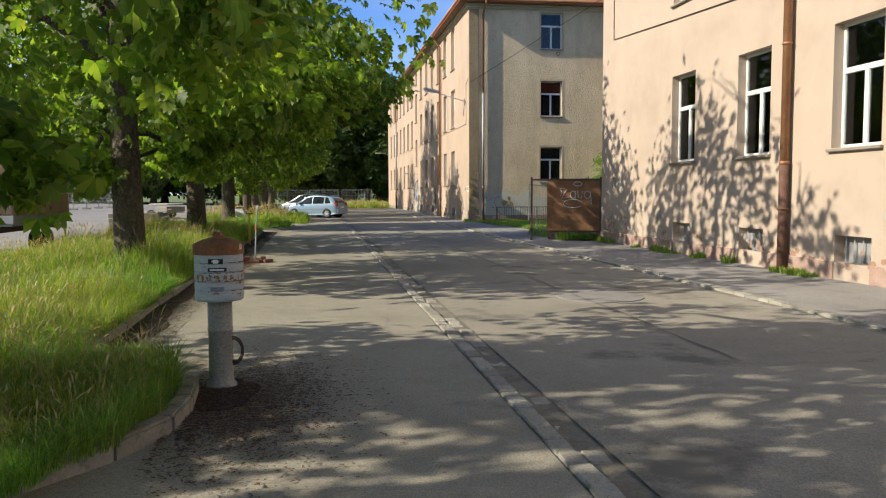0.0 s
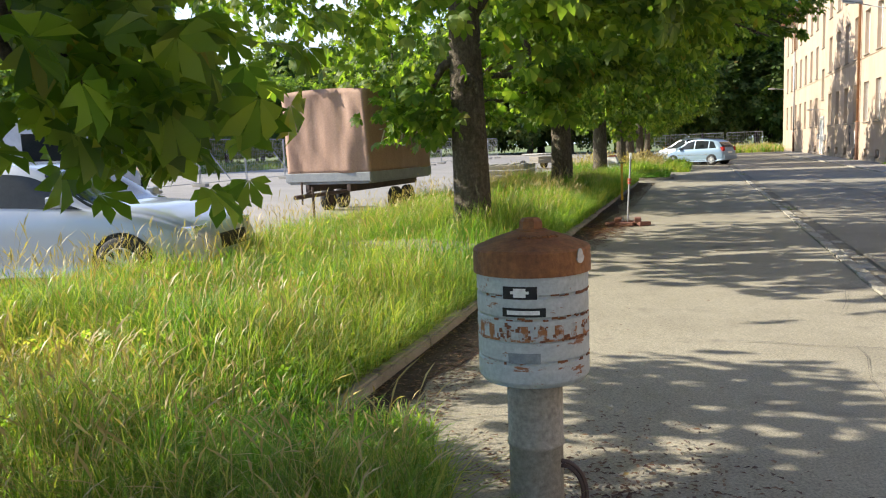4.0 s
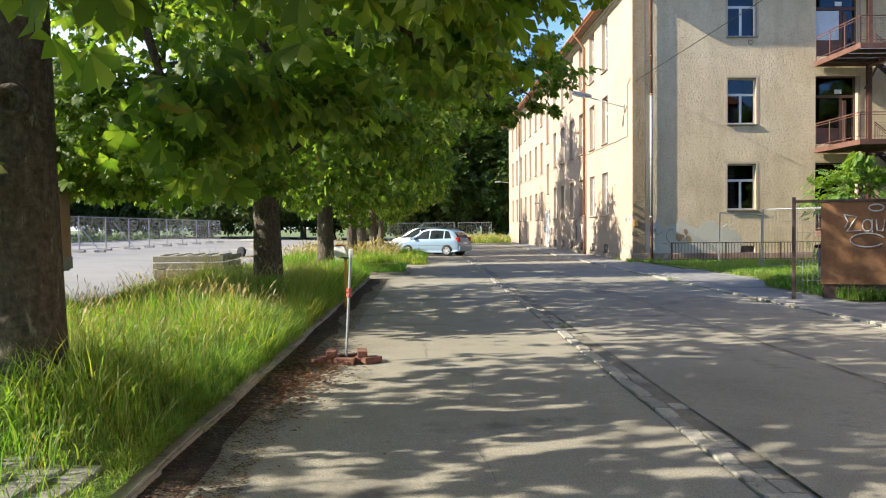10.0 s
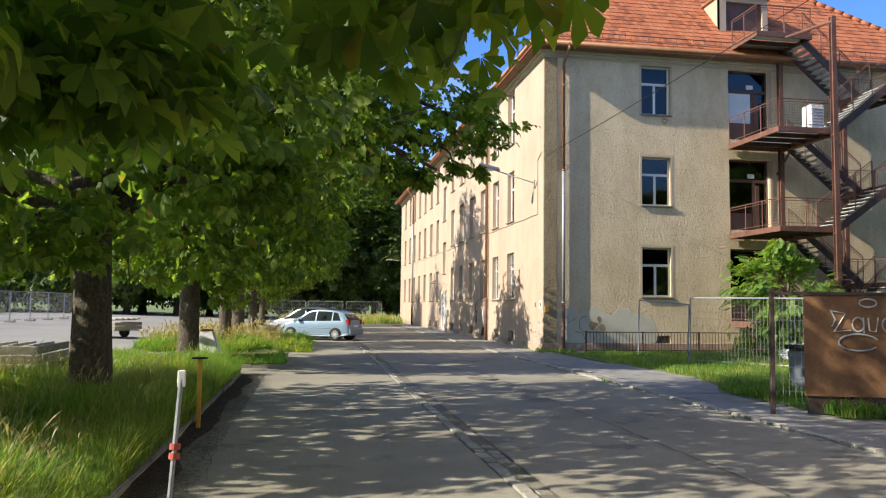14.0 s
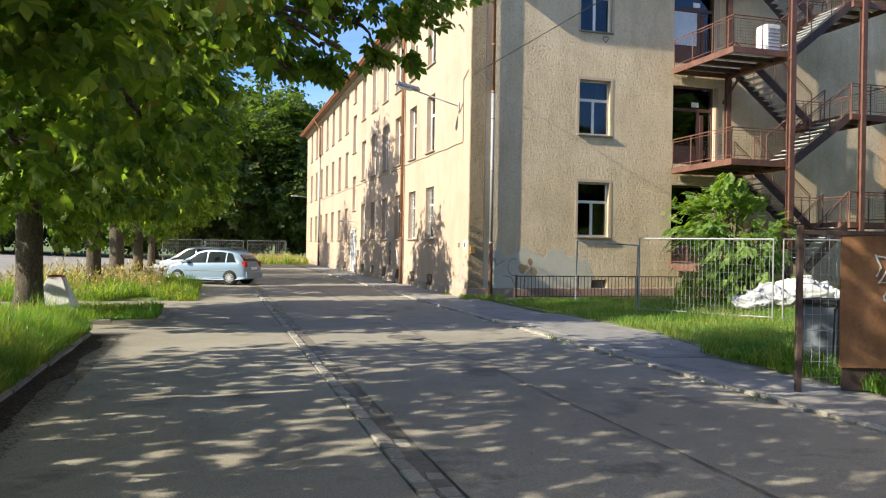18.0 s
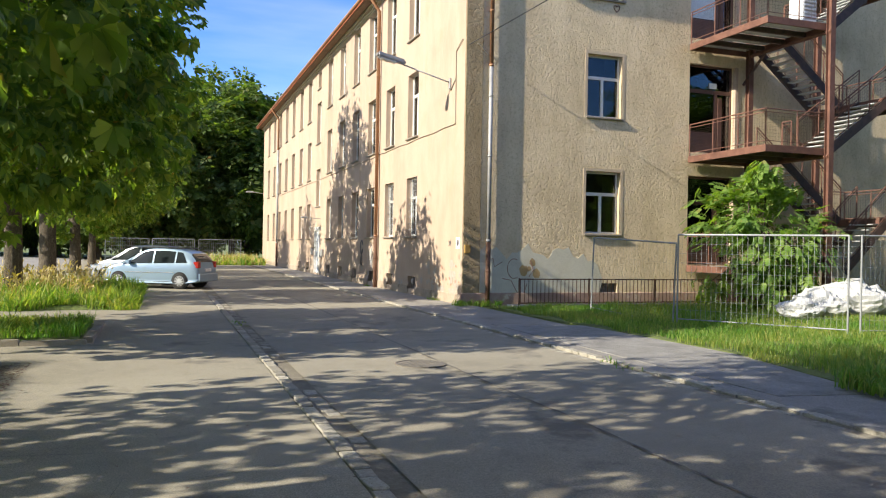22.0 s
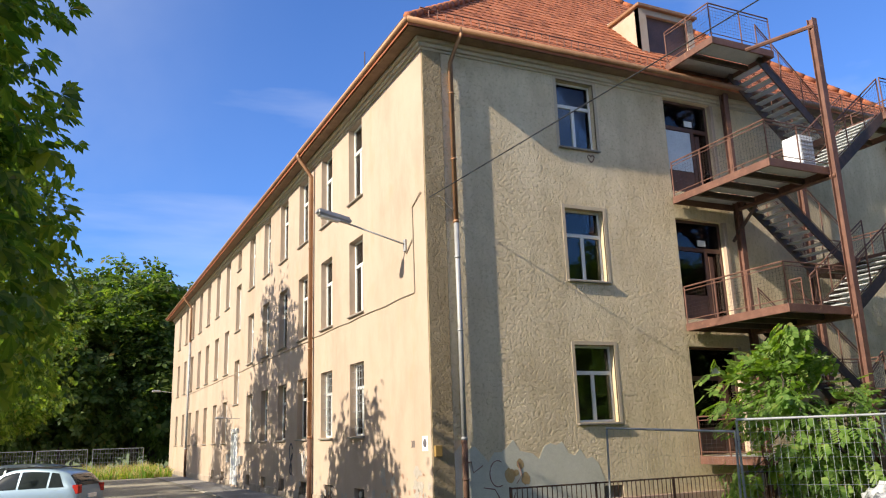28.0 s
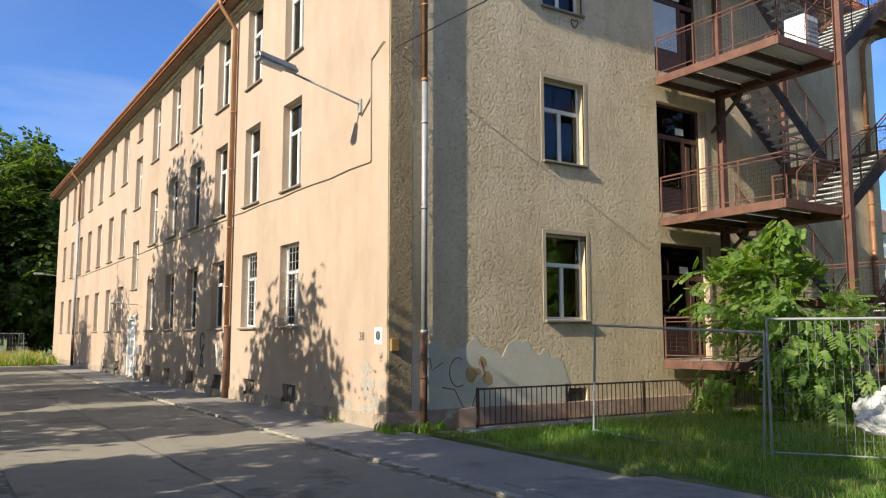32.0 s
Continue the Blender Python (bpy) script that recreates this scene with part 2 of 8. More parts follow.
def roughcast(name, col, dark, light):
    """Thrown plaster with a coarse curled relief."""
    m, nt, bs = mat_base(name)
    b = noise_node(nt, 0.5, 6, 0.65)
    c = ramp(nt, b, [(0.3, dark), (0.5, col), (0.72, light)])
    v = nt.nodes.new("ShaderNodeTexNoise")
    v.inputs["Scale"].default_value = 12.0
    v.inputs["Detail"].default_value = 5
    v.inputs["Roughness"].default_value = 0.62
    v.inputs["Distortion"].default_value = 0.5
    tc = nt.nodes.new("ShaderNodeTexCoord")
    nt.links.new(tc.outputs["Object"], v.inputs["Vector"])
    lump = ramp(nt, v.outputs[0], [(0.34, (0, 0, 0)), (0.47, (0.75, 0.75, 0.75)), (0.62, (1, 1, 1))])
    f = noise_node(nt, 60, 3, 0.7)
    h = mix(nt, 0.18, lump, f)
    # the pits' shade is put into the colour along with the relief
    g = ramp(nt, v.outputs[0], [(0.33, (0.84, 0.83, 0.81)), (0.46, (1.0, 1.0, 1.0)), (0.65, (1.04, 1.04, 1.04))])
    soil_ = ramp(nt, noise_node(nt, 1.4, 6, 0.7, stretch=(1, 1, 0.35)), [(0.4, (1.03, 1.03, 1.03)), (0.68, (0.84, 0.82, 0.78))])
    nt.links.new(mix(nt, 1.0, mix(nt, 1.0, c, g, "MULTIPLY"), soil_, "MULTIPLY"), bs.inputs["Base Color"])
    bs.inputs["Roughness"].default_value = 0.93
    bs.inputs["Specular IOR Level"].default_value = 0.2
    bump(nt, bs, h, 0.9, 0.02)
    return m


ROUGH = roughcast("roughcast_plaster", (0.66, 0.535, 0.355), (0.545, 0.435, 0.28), (0.72, 0.59, 0.4))
ROUGH_EDGE = roughcast("roughcast_edge", (0.33, 0.255, 0.155), (0.22, 0.17, 0.1), (0.42, 0.33, 0.21))
PATCH = surface("grey_patch", (0.58, 0.55, 0.44), (0.5, 0.47, 0.37), (0.63, 0.6, 0.49), big=1.2, fine=50, rough=0.92, bump_s=0.3, bump_d=0.008)
ROOFTILE = surface("clay_tile", (0.36, 0.115, 0.05), (0.26, 0.085, 0.045), (0.46, 0.17, 0.08), big=0.8, fine=30, rough=0.85, bump_s=0.3, bump_d=0.01, stain=(0.2, 0.1, 0.065), stain_cov=(0.56, 0.7), stain_scale=1.4)
COPPER = surface("copper_pipe", (0.32, 0.165, 0.085), (0.24, 0.12, 0.065), (0.42, 0.23, 0.12), big=2, fine=40, rough=0.55, metal=0.3, bump_s=0.1)
ZINC = surface("zinc", (0.36, 0.36, 0.36), (0.28, 0.28, 0.28), (0.42, 0.42, 0.42), big=3, fine=60, rough=0.6, metal=0.4, bump_s=0.05)
CASTIRON = surface("rusty_iron", (0.14, 0.075, 0.05), (0.09, 0.05, 0.035), (0.22, 0.12, 0.075), big=4, fine=50, rough=0.8, metal=0.2, bump_s=0.4)
RUSTSTEEL = surface("red_brown_steel", (0.155, 0.074, 0.052), (0.1, 0.05, 0.038), (0.22, 0.11, 0.078), big=2, fine=30, rough=0.65, metal=0.15, bump_s=0.25, stain=(0.32, 0.17, 0.09), stain_cov=(0.6, 0.7), stain_scale=5)
DARKSTEEL = surface("dark_steel", (0.09, 0.06, 0.05), (0.05, 0.04, 0.035), (0.15, 0.09, 0.07), big=3, fine=30, rough=0.65, metal=0.3, bump_s=0.2)
GRATING = surface("galvanised_grating", (0.55, 0.56, 0.55), (0.45, 0.46, 0.45), (0.62, 0.62, 0.61), big=2, fine=40, rough=0.5, metal=0.4, bump_s=0.2)
WHITEFRAME = surface("white_frame", (0.74, 0.72, 0.67), (0.66, 0.64, 0.58), (0.8, 0.78, 0.74), big=3, fine=60, rough=0.55, bump_s=0.05)
SILL = surface("stone_sill", (0.25, 0.22, 0.18), (0.18, 0.16, 0.13), (0.32, 0.28, 0.23), big=3, fine=50, rough=0.85)
# near-black for room surfaces, the shade indoors put into their colour
ROOM_SHADE = surface("dark_interior", (0.05, 0.047, 0.045), (0.04, 0.037, 0.035), (0.065, 0.06, 0.057), big=0.4, fine=20, rough=0.95)
BROWNDOOR = surface("brown_door", (0.1, 0.05, 0.035), (0.07, 0.035, 0.025), (0.14, 0.07, 0.05), big=2, fine=30, rough=0.5)
GLASS = glassmat("window_glass")
# pale grey that stands for trees and sky reflected in the panes
REFLECT_TONE = surface("curtain_cloth", (0.4, 0.4, 0.36), (0.33, 0.33, 0.3), (0.46, 0.46, 0.42), big=1.5, fine=40, rough=0.95, bump_s=0.1)
BARK = surface("bark", (0.1, 0.08, 0.057), (0.05, 0.042, 0.032), (0.17, 0.145, 0.105), big=14, fine=20, rough=0.95, bump_s=1.0, bump_d=0.06, stretch=(1, 1, 0.3), grain=0.3, stain=(0.24, 0.23, 0.16), stain_cov=(0.6, 0.66), stain_scale=9)
LEAF = leafmat("chestnut_leaf", (0.064, 0.118, 0.023), (0.115, 0.183, 0.036), (0.22, 0.27, 0.066), trans=0.6)
LEAF2 = leafmat("walnut_leaf", (0.1, 0.18, 0.034), (0.145, 0.24, 0.048), (0.23, 0.31, 0.085))
LEAFFAR = leafmat("wood_leaf", (0.06, 0.1, 0.024), (0.09, 0.14, 0.035), (0.15, 0.19, 0.055), trans=0.5)
BLADE = leafmat("grass_blade", (0.1, 0.19, 0.035), (0.17, 0.275, 0.058), (0.36, 0.37, 0.13), trans=0.5, patch=0.55)
HEDGE = leafmat("far_weeds", (0.07, 0.12, 0.03), (0.11, 0.165, 0.045), (0.2, 0.22, 0.08), trans=0.4, patch=0.2)
# wood leaf again, lightened in colour to make up for the backlight
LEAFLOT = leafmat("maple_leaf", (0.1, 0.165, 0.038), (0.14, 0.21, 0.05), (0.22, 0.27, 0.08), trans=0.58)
STALK = leafmat("seed_stalk", (0.36, 0.27, 0.12), (0.42, 0.33, 0.16), (0.5, 0.4, 0.22), trans=0.25)
RUST = surface("rust_sheet", (0.22, 0.11, 0.05), (0.13, 0.062, 0.032), (0.31, 0.165, 0.075), big=1.6, fine=30, rough=0.75, bump_s=0.2, stain=(0.14, 0.065, 0.035), stain_cov=(0.58, 0.68), stain_scale=2.5)
RUSTCAP = surface("rust_cap", (0.21, 0.085, 0.03), (0.09, 0.038, 0.02), (0.33, 0.15, 0.055), big=5, fine=40, grain=0.15, rough=0.65, bump_s=0.4, stain=(0.1, 0.04, 0.02), stain_cov=(0.58, 0.7), stain_scale=8, stretch=(1, 1, 0.4))
GREYPAINT = surface("flaking_grey_paint", (0.43, 0.47, 0.47), (0.36, 0.4, 0.405), (0.49, 0.515, 0.5), big=5, fine=60, rough=0.6, bump_s=0.15, stain=(0.26, 0.11, 0.05), stain_cov=(0.6, 0.63), stain_scale=9, stretch=(1, 1, 3.0))
GALV = surface("galvanised_tube", (0.3, 0.31, 0.32), (0.24, 0.25, 0.26), (0.36, 0.37, 0.38), big=4, fine=60, rough=0.6, metal=0.3, bump_s=0.05)
CONCRETE = surface("concrete", (0.36, 0.34, 0.3), (0.28, 0.265, 0.235), (0.42, 0.4, 0.36), big=2, fine=40, rough=0.9, bump_s=0.4)
TARP = surface("brown_tarp", (0.38, 0.235, 0.17), (0.31, 0.185, 0.13), (0.44, 0.29, 0.22), big=1.2, fine=25, rough=0.7, bump_s=0.15, stain=(0.42, 0.27, 0.2), stain_cov=(0.55, 0.75), stain_scale=0.9, stretch=(1, 1, 0.4))
BLACK = surface("black_rubber", (0.02, 0.02, 0.02), (0.015, 0.015, 0.015), (0.035, 0.035, 0.035), big=4, fine=60, rough=0.8)
WHITEVAN = surface("white_paint", (0.78, 0.79, 0.8), (0.772, 0.782, 0.792), (0.788, 0.798, 0.808), big=0.6, fine=2, rough=0.25, bump_s=0, spec=0.6)
CHALK = surface("white_spray", (0.72, 0.72, 0.7), (0.62, 0.62, 0.6), (0.8, 0.8, 0.78), big=5, fine=40, rough=0.8, bump_s=0)
PLASTIC = surface("white_sack", (0.5, 0.5, 0.49), (0.38, 0.38, 0.37), (0.57, 0.57, 0.56), big=3, fine=30, rough=0.6, bump_s=0.2)


def carpaint(name, col):
    m, nt, bs = mat_base(name)
    n = noise_node(nt, 0.8, 4, 0.6)
    nt.links.new(ramp(nt, n, [(0.3, tuple(v * 0.93 for v in col)), (0.7, col)]), bs.inputs["Base Color"])
    bs.inputs["Metallic"].default_value = 0.35
    bs.inputs["Roughness"].default_value = 0.36
    bs.inputs["Coat Weight"].default_value = 0.8
    bs.inputs["Coat Roughness"].default_value = 0.05
    return m


SILVERBLUE = carpaint("silver_blue_paint", (0.24, 0.33, 0.42))
SILVER = carpaint("silver_paint", (0.42, 0.44, 0.48))
CHROME = surface("bright_metal", (0.7, 0.7, 0.7), (0.62, 0.62, 0.62), (0.78, 0.78, 0.78), big=6, fine=60, rough=0.25, metal=0.9, bump_s=0)
REDLAMP = surface("red_lamp", (0.35, 0.02, 0.015), (0.25, 0.015, 0.01), (0.45, 0.03, 0.02), big=8, fine=60, rough=0.2, bump_s=0)
YELLOW = surface("yellow_paint", (0.6, 0.36, 0.04), (0.5, 0.29, 0.03), (0.66, 0.42, 0.07), big=6, fine=40, rough=0.6, bump_s=0.1)
REDPAINT = surface("red_paint", (0.45, 0.09, 0.06), (0.36, 0.07, 0.05), (0.52, 0.13, 0.1), big=6, fine=40, rough=0.6, bump_s=0.1)
BRICK = surface("red_brick", (0.22, 0.1, 0.075), (0.15, 0.075, 0.058), (0.29, 0.14, 0.1), big=6, fine=40, rough=0.9, bump_s=0.4, rnd=0.2)
LITTER = leafmat("dead_leaf", (0.05, 0.026, 0.018), (0.09, 0.045, 0.03), (0.17, 0.1, 0.06), trans=0.1)
WOODGREY = surface("weathered_wood", (0.3, 0.27, 0.22), (0.22, 0.2, 0.165), (0.38, 0.345, 0.285), big=4, fine=30, rough=0.9, bump_s=0.4, stretch=(1, 6, 6), rnd=0.15)


# ---- builders ----
def part(name, bm, mat, parent=None, label="", smooth=False):
    me = bpy.data.meshes.new(name)
    if smooth:
        for f in bm.faces:
            f.smooth = True
    bm.to_mesh(me)
    bm.free()
    me.materials.append(mat)
    ob = new(name, me)
    if parent:
        ob.parent = parent
    if label:
        ob["label"] = label
    return ob


def again(src, name, m, parent=None):
    """Another object on the mesh of src."""
    ob = new(name, src.data)
    ob.matrix_basis = m
    if parent:
        ob.parent = parent
    return ob


def thing(name, label, category, m=None, group=""):
    ob = new(name)
    ob.empty_display_size = 0.2
    if m is not None:
        ob.matrix_basis = m
    return tagged(ob, label, category, group)


def box(bm, x0, x1, y0, y1, z0, z1, m=None):
    v = [bm.verts.new((x, y, z)) for z in (z0, z1) for x, y in ((x0, y0), (x1, y0), (x1, y1), (x0, y1))]
    for q in ((0, 3, 2, 1), (4, 5, 6, 7), (0, 1, 5, 4), (1, 2, 6, 5), (2, 3, 7, 6), (3, 0, 4, 7)):
        bm.faces.new([v[i] for i in q])
    if m is not None:
        bmesh.ops.transform(bm, matrix=m, verts=v)
    return v


def rbox(bm, x0, x1, y0, y1, z0, z1, r=0.01, seg=1):
    """A box with bevelled edges."""
    t = bmesh.new()
    box(t, x0, x1, y0, y1, z0, z1)
    bmesh.ops.bevel(t, geom=t.edges[:], offset=r, segments=seg, affect="EDGES")
    join(bm, t)


def join(bm, t, m=None):
    me = bpy.data.meshes.new("tmp")
    if m is not None:
        bmesh.ops.transform(t, matrix=m, verts=t.verts[:])
    t.to_mesh(me)
    t.free()
    bm.from_mesh(me)
    bpy.data.meshes.remove(me)


def tube(bm, pts, radii, seg=8, cap=True):
    """A tube along points; radii is a number or one for each point."""
    pts = [Vector(p) for p in pts]
    if isinstance(radii, (int, float)):
        radii = [radii] * len(pts)
    rings = []
    for i, p in enumerate(pts):
        d = (pts[min(i + 1, len(pts) - 1)] - pts[max(i - 1, 0)]).normalized()
        a = d.cross(Vector((0, 0, 1))) if abs(d.z) < 0.95 else d.cross(Vector((1, 0, 0)))
        a.normalize()
        b = d.cross(a)
        rings.append([bm.verts.new(p + radii[i] * (math.cos(2 * math.pi * k / seg) * a + math.sin(2 * math.pi * k / seg) * b)) for k in range(seg)])
    for r, s in zip(rings, rings[1:]):
        for k in range(seg):
            bm.faces.new((r[k], r[(k + 1) % seg], s[(k + 1) % seg], s[k]))
    if cap:
        bm.faces.new(rings[0][::-1])
        bm.faces.new(rings[-1])


def lathe(bm, prof, seg=32, m=None):
    """A body turned from (radius, height) pairs."""
    rings = []
    for r, z in prof:
        rings.append([bm.verts.new((r * math.cos(2 * math.pi * k / seg), r * math.sin(2 * math.pi * k / seg), z)) for k in range(seg)])
    for a, b in zip(rings, rings[1:]):
        for k in range(seg):
            bm.faces.new((a[k], a[(k + 1) % seg], b[(k + 1) % seg], b[k]))
    bm.faces.new(rings[0][::-1])
    bm.faces.new(rings[-1])
    if m is not None:
        bmesh.ops.transform(bm, matrix=m, verts=[v for r in rings for v in r])


def sheet(bm, x0, x1, y0, y1, step, zf):
    nx, ny = max(1, round((x1 - x0) / step)), max(1, round((y1 - y0) / step))
    g = [[bm.verts.new((x0 + (x1 - x0) * i / nx, y0 + (y1 - y0) * j / ny, zf(x0 + (x1 - x0) * i / nx, y0 + (y1 - y0) * j / ny))) for i in range(nx + 1)] for j in range(ny + 1)]
    for j in range(ny):
        for i in range(nx):
            bm.faces.new((g[j][i], g[j][i + 1], g[j + 1][i + 1], g[j + 1][i]))


def polyslab(bm, outline, z0, z1):
    lo = [bm.verts.new((x, y, z0)) for x, y in outline]
    hi = [bm.verts.new((x, y, z1)) for x, y in outline]
    n = len(outline)
    bm.faces.new(hi)
    bm.faces.new(lo[::-1])
    for i in range(n):
        bm.faces.new((lo[i], lo[(i + 1) % n], hi[(i + 1) % n], hi[i]))
    bmesh.ops.recalc_face_normals(bm, faces=bm.faces[:])


def raw(name, verts, faces, mat, parent=None, label=""):
    """One mesh straight from arrays of computed points."""
    me = bpy.data.meshes.new(name)
    me.from_pydata(verts, [], faces)
    me.materials.append(mat)
    ob = new(name, me)
    if parent:
        ob.parent = parent
    if label:
        ob["label"] = label
    return ob


def wall_mesh(length, height, holes, depth, thick):
    """A wall in the plane y = 0 that faces -y, from x = 0 to length, with openings (x0, x1, z0, z1) that go through it."""
    bm = bmesh.new()
    xs = sorted({0.0, length, *[h[0] for h in holes], *[h[1] for h in holes]})
    zs = sorted({0.0, height, *[h[2] for h in holes], *[h[3] for h in holes]})
    for y, flip in ((0.0, False), (thick, True)):
        vs = {}
        for i in range(len(xs) - 1):
            for j in range(len(zs) - 1):
                cx, cz = (xs[i] + xs[i + 1]) / 2, (zs[j] + zs[j + 1]) / 2
                if any(h[0] < cx < h[1] and h[2] < cz < h[3] for h in holes):
                    continue
                q = []
                for a, b in ((i, j), (i + 1, j), (i + 1, j + 1), (i, j + 1)):
                    if (a, b) not in vs:
                        vs[a, b] = bm.verts.new((xs[a], y, zs[b]))
                    q.append(vs[a, b])
                bm.faces.new(q[::-1] if flip else q)
    for x0, x1, z0, z1 in holes:
        for (ax, az), (bx, bz) in (((x0, z0), (x1, z0)), ((x1, z0), (x1, z1)), ((x1, z1), (x0, z1)), ((x0, z1), (x0, z0))):
            bm.faces.new([bm.verts.new(p) for p in ((ax, 0, az), (ax, thick, az), (bx, thick, bz), (bx, 0, bz))][::-1])
    for q in (((0, 0, 0), (0, thick, 0), (0, thick, height), (0, 0, height)), ((length, 0, 0), (length, 0, height), (length, thick, height), (length, thick, 0)), ((0, 0, height), (0, thick, height), (length, thick, height), (length, 0, height))):
        bm.faces.new([bm.verts.new(p) for p in q][::-1])
    bmesh.ops.remove_doubles(bm, verts=bm.verts[:], dist=0.0005)
    return bm
# ---- the setting: ground, road, pavement ----
def rise(x):
    """The lot climbs gently away from the road."""
    return min(0.5, max(0.0, (-x - 6.0) * 0.024))


gx = [-1500, -60, -27, -6.2, -2.6, 60, 1500]
gv = [(x, y, rise(x) - 0.06) for y in (-1500, -60, 0, 60, 140, 1500) for x in gx]
gf = [(j * 7 + i, j * 7 + i + 1, j * 7 + i + 8, j * 7 + i + 7) for j in range(5) for i in range(6)]
tagged(raw("ground", gv, gf, TURF), "grassy ground around the barracks yard", "ground", kind="structure")

GUT_L, GUT_R = 1.68, 6.68


def wavy(amp, seed):
    return lambda x, y: amp * (noise.noise(Vector((x * 0.45, y * 0.45, seed))) + 0.4 * noise.noise(Vector((x * 1.7, y * 1.7, seed))))


w1 = wavy(0.008, 3.0)
bm = bmesh.new()
sheet(bm, -6.3, GUT_L - 0.02, -25, 100, 0.9, lambda x, y: -0.004 + w1(x, y))
tagged(part("road_lane", bm, ASPHALT, smooth=True), "worn grey asphalt lane along the kerb", "road", kind="structure")
bm = bmesh.new()
sheet(bm, GUT_L + 0.34, GUT_R - 0.13, -25, 100, 0.9, lambda x, y: -0.004 + w1(x, y))
tagged(part("road", bm, ROAD2, smooth=True), "patched old asphalt road", "road", kind="structure")
bm = bmesh.new()
sheet(bm, GUT_L - 0.06, GUT_L + 0.4, -25, 100, 0.9, lambda x, y: -0.016)
sheet(bm, GUT_R - 0.2, GUT_R + 0.25, -25, 100, 0.9, lambda x, y: -0.016)
tagged(part("gutter_bed", bm, surface("gutter_dirt", (0.2, 0.178, 0.135), (0.13, 0.112, 0.085), (0.27, 0.245, 0.19), big=2.5, fine=35, rough=0.95, bump_s=0.8, bump_d=0.02)), "dark dirt bed of the sett gutters", "gutter", kind="structure")
bm = bmesh.new()
sheet(bm, GUT_R + 0.2, 9.7, -25, 20.2, 0.8, lambda x, y: 0.012 + w1(x, y))
sheet(bm, GUT_R + 0.2, 8.9, 20.2, 100, 0.8, lambda x, y: 0.012 + w1(x, y))
tagged(part("pavement", bm, PAVING, smooth=True), "cracked grey paved footway along the walls", "pavement", kind="structure")
bm = bmesh.new()
sheet(bm, -75, -6.2, -40, 100, 3.0, lambda x, y: rise(x) + 0.005)
tagged(part("parking_lot", bm, LOT, smooth=True), "pale sunlit asphalt parking lot", "parking lot", kind="structure")
# cracks and a ragged joint in the asphalt
def crack(bm, ax, ay, bx, by, w, seed, wander=0.12):
    n = max(6, int(math.hypot(bx - ax, by - ay) / 0.16))
    row = []
    for k in range(n + 1):
        f = k / n
        j = wander * (noise.noise(Vector((f * n * 0.07, seed, 0))) + 0.5 * noise.noise(Vector((f * n * 0.35, seed, 4))))
        x, y = ax + (bx - ax) * f, ay + (by - ay) * f
        ux_, uy_ = -(by - ay), bx - ax
        ln = math.hypot(ux_, uy_)
        ux_, uy_ = ux_ / ln, uy_ / ln
        q = w * max(0.15, 0.6 + 1.0 * noise.noise(Vector((f * n * 0.5, seed, 8)))) * (1 if 0 < k < n else 0.2)
        row.append((bm.verts.new((x + ux_ * (j - q), y + uy_ * (j - q), 0.008)), bm.verts.new((x + ux_ * (j + q), y + uy_ * (j + q), 0.008))))
    for p, q in zip(row, row[1:]):
        bm.faces.new((p[0], q[0], q[1], p[1]))


bm = bmesh.new()
crack(bm, 4.22, 2.0, 4.2, 60.0, 0.02, 1.0, 0.05)
ck = random.Random(17)
for k in range(26):
    y = 2.0 + k * 1.7 + ck.uniform(-0.5, 0.5)
    x = ck.uniform(-1.6, 4.5)
    crack(bm, x, y, x + ck.uniform(0.7, 2.2), y + ck.uniform(-0.35, 0.35), ck.uniform(0.0025, 0.006), k * 3.1)
for k in range(9):
    x, y = ck.uniform(-1.4, 1.2), 4 + k * 2.6
    crack(bm, x, y, x + ck.uniform(-0.4, 0.4), y + ck.uniform(0.8, 2.0), ck.uniform(0.0025, 0.005), 90 + k * 2.7)
bmesh.ops.recalc_face_normals(bm, faces=bm.faces[:])
PATCHASPH = surface("asphalt_repair", (0.13, 0.118, 0.1), (0.1, 0.09, 0.078), (0.16, 0.148, 0.125), big=0.8, fine=50, rough=0.9, bump_s=0.4)
tagged(part("road_cracks", bm, PATCHASPH), "thin dark cracks and a joint in the road", "road repair", kind="structure")


def flat_blob(name, cx, cy, rx, ry, z, mat, seed, label, cat):
    bm = bmesh.new()
    n = 40
    ring = []
    for k in range(n):
        a = 2 * math.pi * k / n
        q = 1 + 0.25 * noise.noise(Vector((math.cos(a) * 1.5, math.sin(a) * 1.5, seed)))
        ring.append((cx + rx * q * math.cos(a), cy + ry * q * math.sin(a)))
    polyslab(bm, ring, z - 0.03, z)
    return tagged(part(name, bm, mat), label, cat, kind="structure")


flat_blob("concrete_patch", 4.5, 6.9, 0.62, 0.8, 0.007, PAVING, 4.0, "round pale concrete patch in the road", "road repair")
# green right of the road, between the two houses
bm = bmesh.new()
polyslab(bm, [(8.35, 20.6), (8.5, 24.0), (9.3, 27.5), (9.2, 31.5), (9.0, 34.6), (9.3, 38.0), (60, 38.0), (60, 12.0), (9.9, 20.6)], -0.05, 0.034)
tagged(part("lawn", bm, TURF), "sunlit rough lawn between the houses", "lawn", kind="structure")
bm = bmesh.new()
polyslab(bm, [(7.2, 24.3), (9.2, 24.0), (10.6, 27.0), (11.0, 29.2), (10.2, 31.0), (9.2, 32.3), (7.2, 33.0)], -0.02, 0.022)
